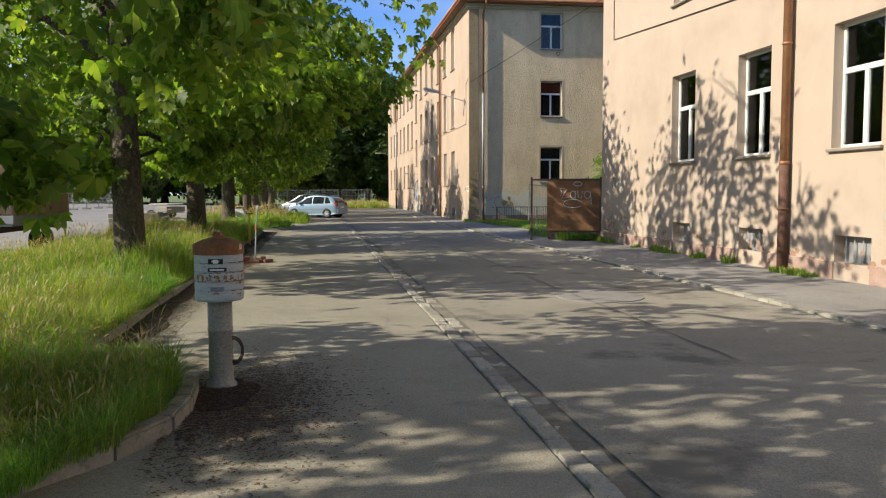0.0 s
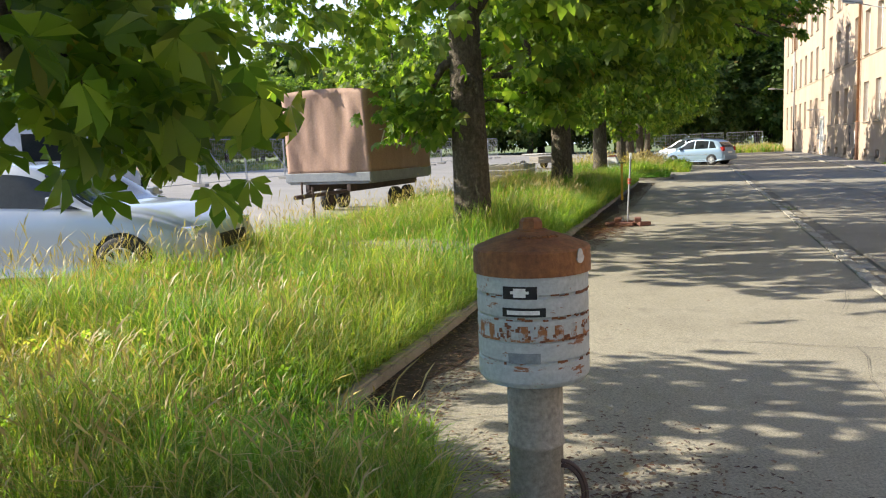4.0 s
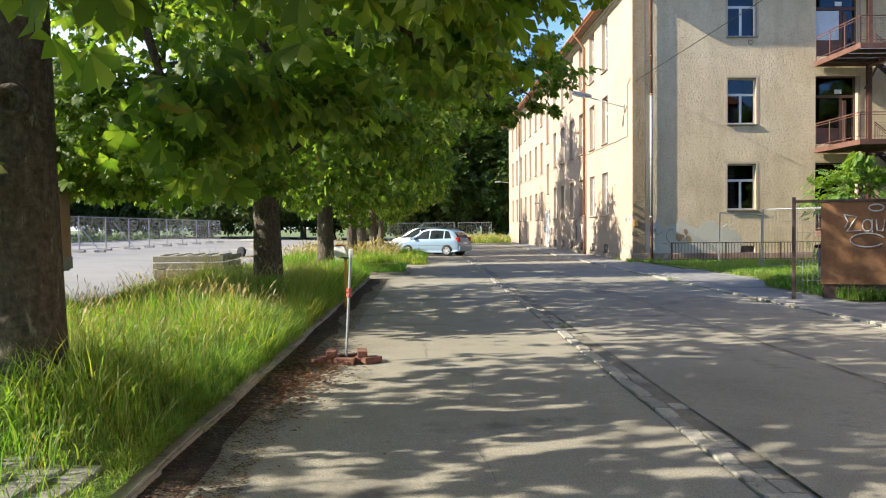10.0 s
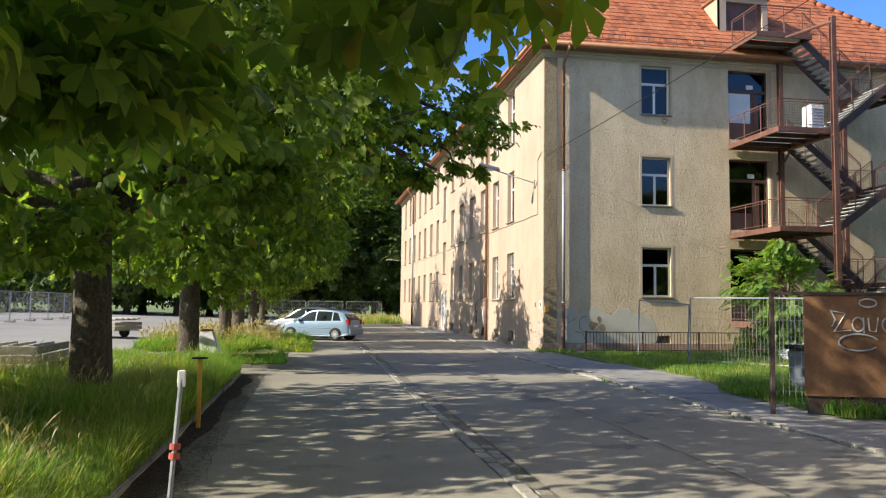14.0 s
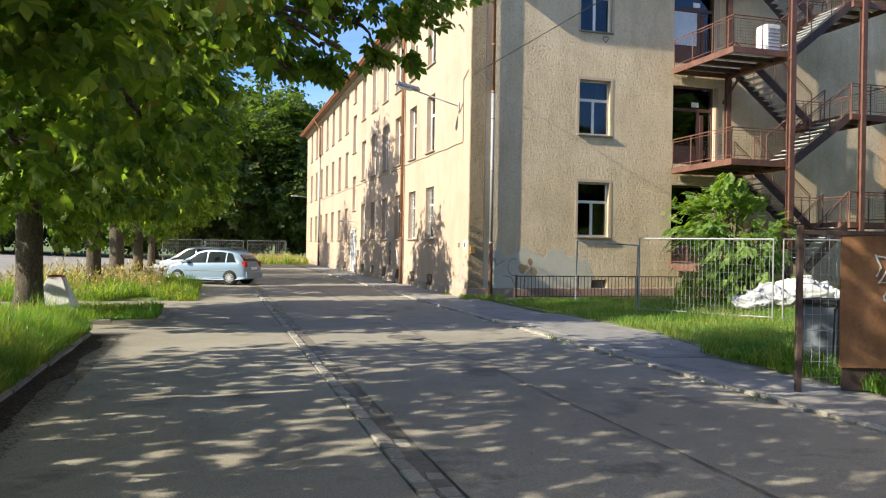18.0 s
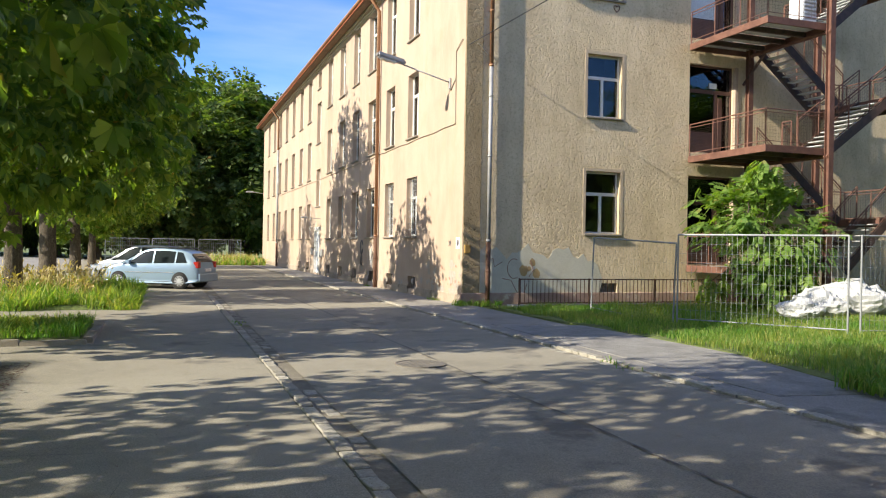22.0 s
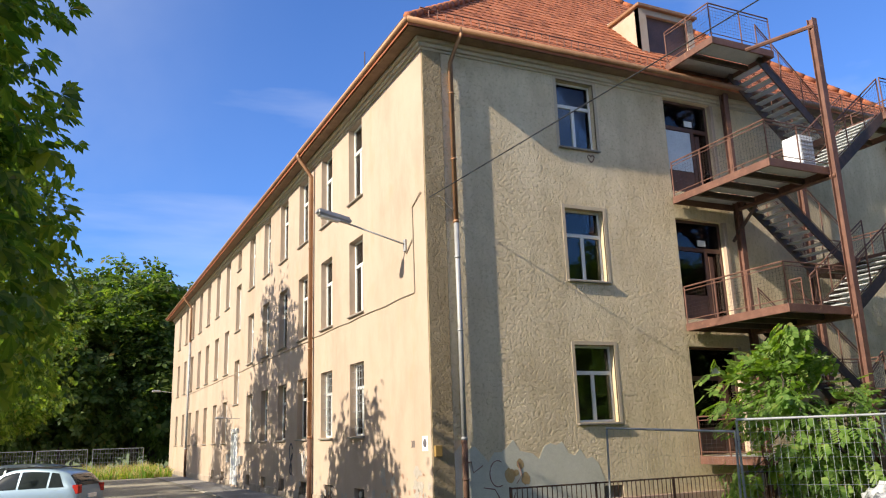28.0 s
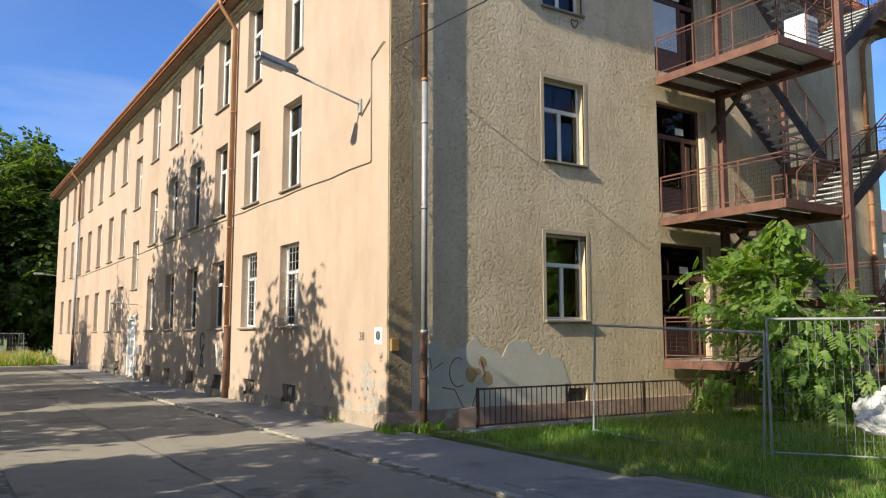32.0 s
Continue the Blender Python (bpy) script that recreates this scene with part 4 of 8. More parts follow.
rbox(bm, -1.15, -0.75, -0.1, 0.1, 0.0, 0.1, 0.03)
part("entrance_lamp", bm, ZINC, HOUSE, "small grey lamp over the entrance").matrix_basis = pose(0, 61.0 - WY, 3.2)

# downpipes
def downpipe(name, x, y, top, zs, mats, r, off, house, label, toward):
    """A pipe down a wall, in stretches of zs[i]..zs[i+1]."""
    for i in range(len(zs) - 1):
        bm = bmesh.new()
        rad = r * (1.12 if i == len(zs) - 2 else 1.0)
        pts = [(x, y, zs[i]), (x, y, zs[i + 1])]
        if i == 0:
            pts = [(x + toward[0], y + toward[1], top), (x + toward[0], y + toward[1], top - 0.15), (x, y, zs[0])] + pts[1:]
        tube(bm, pts, rad, 12)
        tube(bm, [(x, y, zs[i + 1]), (x, y, zs[i + 1] + 0.07)], rad * 1.18, 12)
        for k in range(int((zs[i] - zs[i + 1]) / 1.8)):
            z = zs[i] - 0.9 - 1.8 * k
            tube(bm, [(x, y, z), (x, y, z + 0.04)], rad * 1.22, 12)
        part(name, bm, mats[i], house, label if i == 0 else "", smooth=True)


downpipe("downpipe", 0.8, -0.1, 12.2, (11.5, 7.15, 1.9, -0.04), (COPPER, ZINC, CASTIRON), 0.062, 0.1, HOUSE, "downpipe of copper, zinc and rusty iron", (0.05, -0.55))
downpipe("downpipe", -0.12, 48.35 - WY, 12.2, (11.4, 2.1, -0.04), (COPPER, CASTIRON), 0.075, 0.1, HOUSE, "copper-brown downpipe", (-0.52, -0.1))
downpipe("downpipe", -0.12, 78.4 - WY, 12.2, (11.4, 9.0, 1.8, -0.04), (COPPER, ZINC, CASTIRON), 0.075, 0.1, HOUSE, "downpipe", (-0.52, -0.1))
downpipe("downpipe", 26.6 - WX, -0.12, 12.2, (11.4, 7.0, -0.04), (COPPER, COPPER), 0.075, 0.1, HOUSE, "copper-brown downpipe", (0.0, -0.5))
# cable on the long wall and conduit at the corner
bm = bmesh.new()
pts = [(-0.02, 0.75, 7.72), (-0.02, 0.72, 5.52)]
for k in range(10):
    pts.append((-0.02, 0.75 + k * 1.0, 5.5 + 0.02 * math.sin(k * 2.2)))
pts += [(-0.02, 10.0 + k * 2.0, 5.46 + 0.015 * math.sin(k * 1.7)) for k in range(17)]
CABLE = surface("cable_grey", (0.3, 0.26, 0.2), (0.24, 0.2, 0.16), (0.36, 0.3, 0.24), big=4, fine=40)
tube(bm, pts, 0.016, 5)
part("wall_cable", bm, CABLE, HOUSE, "grey cable clipped along the wall")
for pts in ([(-0.02, 1.2, 6.6), (-0.02, 0.75, 6.9)], [(-0.02, 0.75, 7.72), (-0.03, 0.2, 7.95), (0.4, -0.06, 7.8), (0.85, -0.05, 7.4)]):
    bm = bmesh.new()
    tube(bm, pts, 0.016, 5)
    part("wall_cable", bm, CABLE, HOUSE)
bm = bmesh.new()
hx, hz = 13.78 - WX, 9.42
tube(bm, [(hx + 0.11 * math.sin(a) ** 3, -0.02, hz + 0.1 * math.cos(a) - 0.04 * math.cos(2 * a) - 0.02 * math.cos(3 * a)) for a in [2 * math.pi * k / 20 for k in range(21)]], 0.014, 5)
part("heart_ornament", bm, RUSTSTEEL, HOUSE, "small rusty heart outline on the wall")
bm = bmesh.new()
rbox(bm, 0.05, 0.23, -0.1, -0.02, 1.55, 1.8, 0.01)
part("junction_box", bm, surface("ochre_paint", (0.36, 0.22, 0.06), (0.28, 0.17, 0.05), (0.42, 0.27, 0.09), big=6, fine=40, rough=0.7), HOUSE, "small ochre junction box")

# ---- near house on the footway ----
NX, NY0, NY1 = 9.56, -16.0, 20.25
NEAR = thing("near_building", "peach plaster block beside the footway with white-framed windows", "building", pose(NX, NY0, 0))
NC = [13.8, 10.5, 7.2, 3.4, 0.1, -3.2, -6.5]
nh = []
for y in NC:
    nh += [(y, y + 1.3, 2.4, 4.64), (y, y + 1.3, 6.5, 8.8), (y + 0.15, y + 1.12, 0.33, 0.82)]
NL = NY1 - NY0
bm = wall_mesh(NL, 9.6, [(NL - (b - NY0), NL - (a - NY0), z0, z1) for a, b, z0, z1 in nh], 0.2, 0.45)
w = part("wall", bm, PLASTER1, NEAR, "sunlit peach plaster wall with chipped base")
w.matrix_basis = pose(0, NL, 0, 0, 0, -90)
bm = bmesh.new()
box(bm, 0.46, 11, NL - 0.45, NL, 0, 9.6)
box(bm, 10.55, 11, 0, NL - 0.46, 0, 9.6)
box(bm, 0.46, 10.54, 0, 0.45, 0, 9.6)
part("wall", bm, PLASTER1, NEAR)
# floors and partition, again with the rooms' shade in their colour
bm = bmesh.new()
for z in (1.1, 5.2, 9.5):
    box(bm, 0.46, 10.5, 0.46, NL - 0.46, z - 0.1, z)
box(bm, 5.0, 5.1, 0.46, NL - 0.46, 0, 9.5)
part("inner_floor", bm, ROOM_SHADE, NEAR)
bm = bmesh.new()
rvn = [(-0.6, -0.6, 9.6), (11.6, -0.6, 9.6), (11.6, NL + 0.6, 9.6), (-0.6, NL + 0.6, 9.6), (5.5, 5, 14.2), (5.5, NL - 5, 14.2)]
part("roof", bm, ROOFTILE, NEAR).data.from_pydata(rvn, [], [(0, 1, 4), (1, 2, 5, 4), (2, 3, 5), (3, 0, 4, 5), (3, 2, 1, 0)])
bm = bmesh.new()
b_ = sorted((y + 0.15, y + 1.12) for y in NC)
edges = [NY0] + [v for q in b_ for v in q] + [NY1]
for i in range(0, len(edges), 2):
    sb_ = bmesh.new()
    rbox(sb_, -0.035, 0.1, edges[i] - NY0, edges[i + 1] - NY0, -0.05, 0.34, 0.012)
    part("socle", sb_, SOCLE, NEAR, "flaking red-brown socle band")
kd = window_kind(1.3, 2.24, WHITEFRAME, 0.62)
kd2 = window_kind(1.3, 2.3, WHITEFRAME, 0.62)
for y in NC:
    set_window(kd, Matrix.Translation((SETBACK, y + 1.3 - NY0, 2.4)) @ pose(0, 0, 0, 0, 0, -90), NEAR, "white-framed window with transom light")
    set_window(kd2, Matrix.Translation((SETBACK, y + 1.3 - NY0, 6.5)) @ pose(0, 0, 0, 0, 0, -90), NEAR, "white-framed window")
    for o in [c for c in NEAR.children if c.name.startswith("window") and not any(k.name.startswith("curtain") for k in c.children)]:
        # added sheet behind the glass, its pale colour the panes' reflection
        cb = bmesh.new()
        n_ = 24
        for k in range(n_):
            x0_, x1_ = 0.07 + 1.16 * k / n_, 0.07 + 1.16 * (k + 1) / n_
            y0_, y1_ = 0.11 + 0.018 * math.sin(k * 2.4), 0.11 + 0.018 * math.sin((k + 1) * 2.4)
            cb.faces.new([cb.verts.new(p) for p in ((x0_, y0_, 0.07), (x1_, y1_, 0.07), (x1_, y1_, 2.16), (x0_, y0_, 2.16))])
        part("curtain", cb, REFLECT_TONE, o, "pale drawn curtain behind the panes")
    b2 = bmesh.new()
    rbox(b2, 0.2, 0.24, y + 0.15 - NY0, y + 1.12 - NY0, 0.33, 0.82, 0.005)
    for k in range(4):
        tube(b2, [(0.14, y + 0.3 + k * 0.23 - NY0, 0.33), (0.14, y + 0.3 + k * 0.23 - NY0, 0.82)], 0.012, 4)
    part("basement_window", b2, ZINC, NEAR, "barred basement window")
drop(kd)
drop(kd2)
bm.free()
downpipe("downpipe", -0.13, 9.75 - NY0, 9.7, (9.0, 2.15, -0.03), (COPPER, CASTIRON), 0.085, 0.1, NEAR, "thick copper-brown downpipe with iron foot", (-0.4, 0.0))
bm = bmesh.new()
tube(bm, [(-0.02, 19.3 - NY0, 9.0), (-0.02, 19.25 - NY0, 6.4), (-0.02, 15.2 - NY0, 6.12), (-0.02, 11.0 - NY0, 5.85), (-0.02, 5.0 - NY0, 5.8)], 0.015, 5)
part("wall_cable", bm, DARKSTEEL, NEAR, "thin cable along the wall")
# ---- trees ----
def leaf_shape(kind):
    """Points and faces of one leaf: a fan of leaflets, or a feather of leaflets."""
    vs, fs = [], []
    if kind == "palm":
        spans = [(-78, 0.62), (-48, 0.85), (-20, 1.0), (12, 0.98), (42, 0.85), (74, 0.62)]
        for a, ln in spans:
            a = radians(a)
            d, s = np.array((math.sin(a), math.cos(a), 0)), np.array((math.cos(a), -math.sin(a), 0))
            b = len(vs)
            up = np.array((0, 0, 0.035))
            vs += [d * 0.04, d * ln * 0.66 - s * 0.19 * ln + up, d * ln + np.array((0, 0, -0.14)), d * ln * 0.66 + s * 0.19 * ln + up]
            fs += [(b, b + 1, b + 2), (b, b + 2, b + 3)]
    elif kind == "broad":
        for a, ln in ((-82, 0.66), (-52, 0.86), (-18, 1.0), (16, 1.0), (50, 0.86), (80, 0.66)):
            a = radians(a)
            d, s = np.array((math.sin(a), math.cos(a), 0)), np.array((math.cos(a), -math.sin(a), 0))
            b = len(vs)
            up = np.array((0, 0, 0.045))
            vs += [d * 0.04, d * ln * 0.42 - s * 0.132 * ln + up * 0.6, d * ln * 0.78 - s * 0.208 * ln + up, d * ln * 1.04 + np.array((0, 0, -0.16)), d * ln * 0.78 + s * 0.208 * ln + up, d * ln * 0.42 + s * 0.132 * ln + up * 0.6]
            fs += [(b, b + 1, b + 5), (b + 1, b + 2, b + 4), (b + 1, b + 4, b + 5), (b + 2, b + 3, b + 4)]
    elif kind == "feather":
        for i in range(4):
            for sgn in (-1, 1):
                o = np.array((0, 0.2 + 0.2 * i, 0))
                d = np.array((sgn * 0.42, 0.2, -0.06))
                s = np.array((0.075, 0.14, 0))
                b = len(vs)
                vs += [o, o + d * 0.55 - s * sgn, o + d, o + d * 0.55 + s * sgn]
                fs += [(b, b + 1, b + 2), (b, b + 2, b + 3)]
        b = len(vs)
        vs += [np.array((0, 0.9, 0)), np.array((-0.13, 1.15, 0)), np.array((0, 1.4, -0.08)), np.array((0.13, 1.15, 0))]
        fs += [(b, b + 1, b + 2), (b, b + 2, b + 3)]
    else:
        for a in (0, 72, 144, 216, 288):
            a = radians(a)
            d, s = np.array((math.sin(a), math.cos(a), 0)), np.array((math.cos(a), -math.sin(a), 0))
            b = len(vs)
            vs += [d * 0.1, d * 0.6 - s * 0.3, d * 1.05 + np.array((0, 0, -0.15)), d * 0.6 + s * 0.3]
            fs += [(b, b + 1, b + 2), (b, b + 2, b + 3)]
    return np.array(vs), np.array(fs)


def leaves(name, at, out, sizes, kind, mat, rng, parent, droop=0.5):
    """Leaves at the points, their tips turned outwards and down, all in one mesh."""
    lv, lf = leaf_shape(kind)
    n = len(at)
    tip = out + rng.normal(0, 0.55, (n, 3))
    tip[:, 2] -= droop
    tip /= np.linalg.norm(tip, axis=1)[:, None]
    up = np.tile(np.array((0, 0, 1.0)), (n, 1)) + out * 0.5 + rng.normal(0, 0.4, (n, 3))
    side = np.cross(tip, up)
    side /= np.linalg.norm(side, axis=1)[:, None] + 1e-9
    nor = np.cross(side, tip)
    P = at[:, None, :] + sizes[:, None, None] * (lv[None, :, 0, None] * side[:, None, :] + lv[None, :, 1, None] * tip[:, None, :] + lv[None, :, 2, None] * nor[:, None, :])
    V = P.reshape(-1, 3)
    Fc = (lf[None, :, :] + (np.arange(n) * len(lv))[:, None, None]).reshape(-1, 3)
    me = bpy.data.meshes.new(name)
    me.vertices.add(len(V))
    me.vertices.foreach_set("co", V.astype(np.float32).ravel())
    me.loops.add(len(Fc) * 3)
    me.loops.foreach_set("vertex_index", Fc.astype(np.int32).ravel())
    me.polygons.add(len(Fc))
    me.polygons.foreach_set("loop_start", np.arange(0, len(Fc) * 3, 3, dtype=np.int32))
    me.update(calc_edges=True)
    me.materials.append(mat)
    ob = new(name, me)
    ob.parent = parent
    return ob


def limb(bm, a, b, r0, r1, rng, sag=0.0, seg=7, n=6):
    a, b = Vector(a), Vector(b)
    pts, rad = [], []
    for k in range(n + 1):
        f = k / n
        p = a.lerp(b, f) + Vector(rng.normal(0, 0.05 * (b - a).length * (0.3 if k in (0, n) else 1.0) * 0.5, 3))
        p.z += sag * math.sin(math.pi * f)
        pts.append(p if k else a)
        rad.append(r0 + (r1 - r0) * f)
    tube(bm, pts, rad, seg)
    return pts


def build_tree(name, label, cat, seed, height, crown_r, crown_lo, trunk_r, clumps, per, size, kind, mat, fork=2.6, droop=0.5, group="", spread=0.42, low_out=1.0, lean=(0, 0), inner=0.5, squash=1.0, extra=(), knot=0.0, porous=0.0, off=(0.0, 0.0), lane_clear=0.0, lane_from=1.5, thin=0.0, thin_from=2.0, thin_low=0.0, top_cut=99.0, bare=0.0, lane_rise=0.0):
    """A tapered trunk with limbs, and a crown of leaf clumps along an uneven rounded outline."""
    rng = np.random.default_rng(seed)
    root = thing(name, label, cat, group=group)
    bm = bmesh.new()
    lx, ly = lean
    pts = [(0, 0, -0.1), (0.0, 0.0, 0.15), (0.03 + lx * 0.1, 0.02, 0.6), (lx * 0.4 + 0.02, ly * 0.4, fork * 0.6), (lx, ly, fork), (lx * 1.5, ly * 1.5, fork + (height - fork) * 0.45), (lx * 1.6, ly * 1.6, height * 0.88)]
    tube(bm, pts, [trunk_r * 1.5, trunk_r * 1.25, trunk_r * 1.05, trunk_r, trunk_r * 0.95, trunk_r * 0.5, 0.03], 14)
    for v in bm.verts:
        d = noise.noise(Vector((v.co.x * 5, v.co.y * 5, v.co.z * 1.6 + seed)))
        v.co.x += 0.035 * d
        v.co.y += 0.035 * noise.noise(Vector((v.co.y * 5, v.co.z * 1.6, seed + 7)))
    cz = (crown_lo + height) / 2
    hz = (height - crown_lo) / 2
    # clump centres
    cen, outs = [], []
    clumps_out = 0
    while len(cen) < clumps:
        d = rng.normal(0, 1, 3)
        d /= np.linalg.norm(d)
        if porous and d[2] > 0.0 and rng.uniform() < porous:
            clumps_out += 1
            if clumps_out < clumps * 0.45:
                continue
        q = rng.uniform(inner, 1.0) ** 0.6
        bulge = 1 + 0.22 * noise.noise(Vector((d[0] * 2 + seed, d[1] * 2, d[2] * 2))) + 0.1 * noise.noise(Vector((d[0] * 5, d[1] * 5 + seed, d[2] * 5)))
        wide = 1.0 if d[2] > 0 else low_out
        hd = d[:2] / (np.linalg.norm(d[:2]) + 1e-6)
        pw = 2.0 if d[2] > 0 else 4.5
        rr = (1 - abs(d[2]) ** pw) ** (1 / pw)
        p = np.array((hd[0] * rr * crown_r * wide, hd[1] * rr * crown_r * wide * squash, d[2] * hz)) * q * bulge
        p += np.array((lx + off[0], ly + off[1], cz))
        if p[2] < crown_lo:
            p[2] = crown_lo + rng.uniform(0, 0.5)
        cen.append(p)
        outs.append(d)
    for ex, ey, ez, er, en in extra:
        for _ in range(en):
            o = rng.normal(0, 1, 3)
            o /= np.linalg.norm(o)
            cen.append(np.array((ex, ey, ez)) + o * er * rng.uniform(0.2, 1.0) * np.array((1, 1, 0.6)))
            outs.append(np.array((ex * 0.2, ey * 0.2, -0.3)) + o * 0.5)
    cen, outs = np.array(cen), np.array(outs)
    # light gaps in the upper crown
    full = np.ones(len(cen))
    for i, c in enumerate(cen[:clumps]):
        p = thin if c[2] > crown_lo + thin_from else thin_low if c[0] < 0.8 else 0.0
        if rng.uniform() < p or (c[2] > 7.3 and c[1] < -top_cut) or (math.hypot(c[0], c[1]) < bare and c[2] < fork + 1.9):
            full[i] = 0.0
    # limbs to a few of them, with twigs on
    main = list(rng.choice(clumps, 9, replace=False)) + [clumps + sum(e[4] for e in extra[:i]) for i in range(len(extra))]
    starts = []
    for i in main:
        a = Vector((lx, ly, fork + rng.uniform(-0.3, (height - fork) * 0.35)))
        starts.append(limb(bm, a, cen[i] * np.array((0.9, 0.9, 1.0)), trunk_r * 0.42, 0.025, rng, 0.35))
    nodes = [p for s in starts for p in s[2:]]
    for i in rng.choice(len(cen), min(70, len(cen)), replace=False):
        c = Vector(cen[i])
        a = min(nodes, key=lambda p: (p - c).length)
        limb(bm, a, c, 0.035, 0.008, rng, 0.1, 4, 4)
    part("trunk", bm, BARK, root, "dark furrowed trunk and limbs", smooth=True)
    if knot:
        bm = bmesh.new()
        lathe(bm, [(0.13, -0.06), (0.12, 0.02), (0.09, 0.05), (0.06, 0.03), (0.045, -0.02)], 16, pose(0.1, -trunk_r - 0.0, knot, 100, 0, 12))
        part("knot", bm, BARK, root, "ringed branch scar", smooth=True)
    at = np.repeat(cen, per, axis=0)
    ou = np.repeat(outs, per, axis=0)
    stay = np.repeat(full, per) > 0
    at, ou = at[stay], ou[stay]
    n = len(at)
    tight = np.array([1.0] * clumps + [min(0.6, e[3] * 1.1) if lane_rise else 0.6 for e in extra for _ in range(e[4])])
    sprig = np.repeat(np.arange(len(cen)) >= clumps, per)[stay]
    at = at + rng.normal(0, spread, (n, 3)) * np.array((1, 1, 0.75)) * np.repeat(tight, per)[stay][:, None]
    at[:, 2] = np.maximum(at[:, 2], min([crown_lo] + [e[2] - e[3] for e in extra]) - 0.25)
    if lane_clear:
        at[:, 2] = np.where((at[:, 0] > lane_from) & ~(sprig & (lane_rise > 0)), np.maximum(at[:, 2], lane_clear + 0.3 * rng.uniform(0, 1, n)), at[:, 2])
    if lane_rise:
        clear = at[:, 2] > lane_clear + lane_rise * np.maximum(0, at[:, 0] - 4.0)
        clear &= ~((at[:, 1] > 0.3) & (at[:, 0] > 1.5) & (at[:, 2] < 4.0))
        clear &= ~((at[:, 1] > -1.2) & (at[:, 0] > 3.8) & (at[:, 2] < 3.6))
        clear |= sprig & (at[:, 0] > 4.0)
        clear &= ~(sprig & (at[:, 0] > 4.0) & (rng.uniform(0, 1, n) < np.where(at[:, 2] < 4.7, 0.66, 0.45)))
        at, ou = at[clear], ou[clear]
        n = len(at)
    if kind == "palm":
        near = np.hypot(at[:, 0], at[:, 1]) < crown_r * 1.16
        at, ou = at[near], ou[near]
        n = len(at)
    sz = size * rng.uniform(0.7, 1.25, n)
    leaves("crown", at, ou, sz, kind, mat, rng, root, droop)
    return root


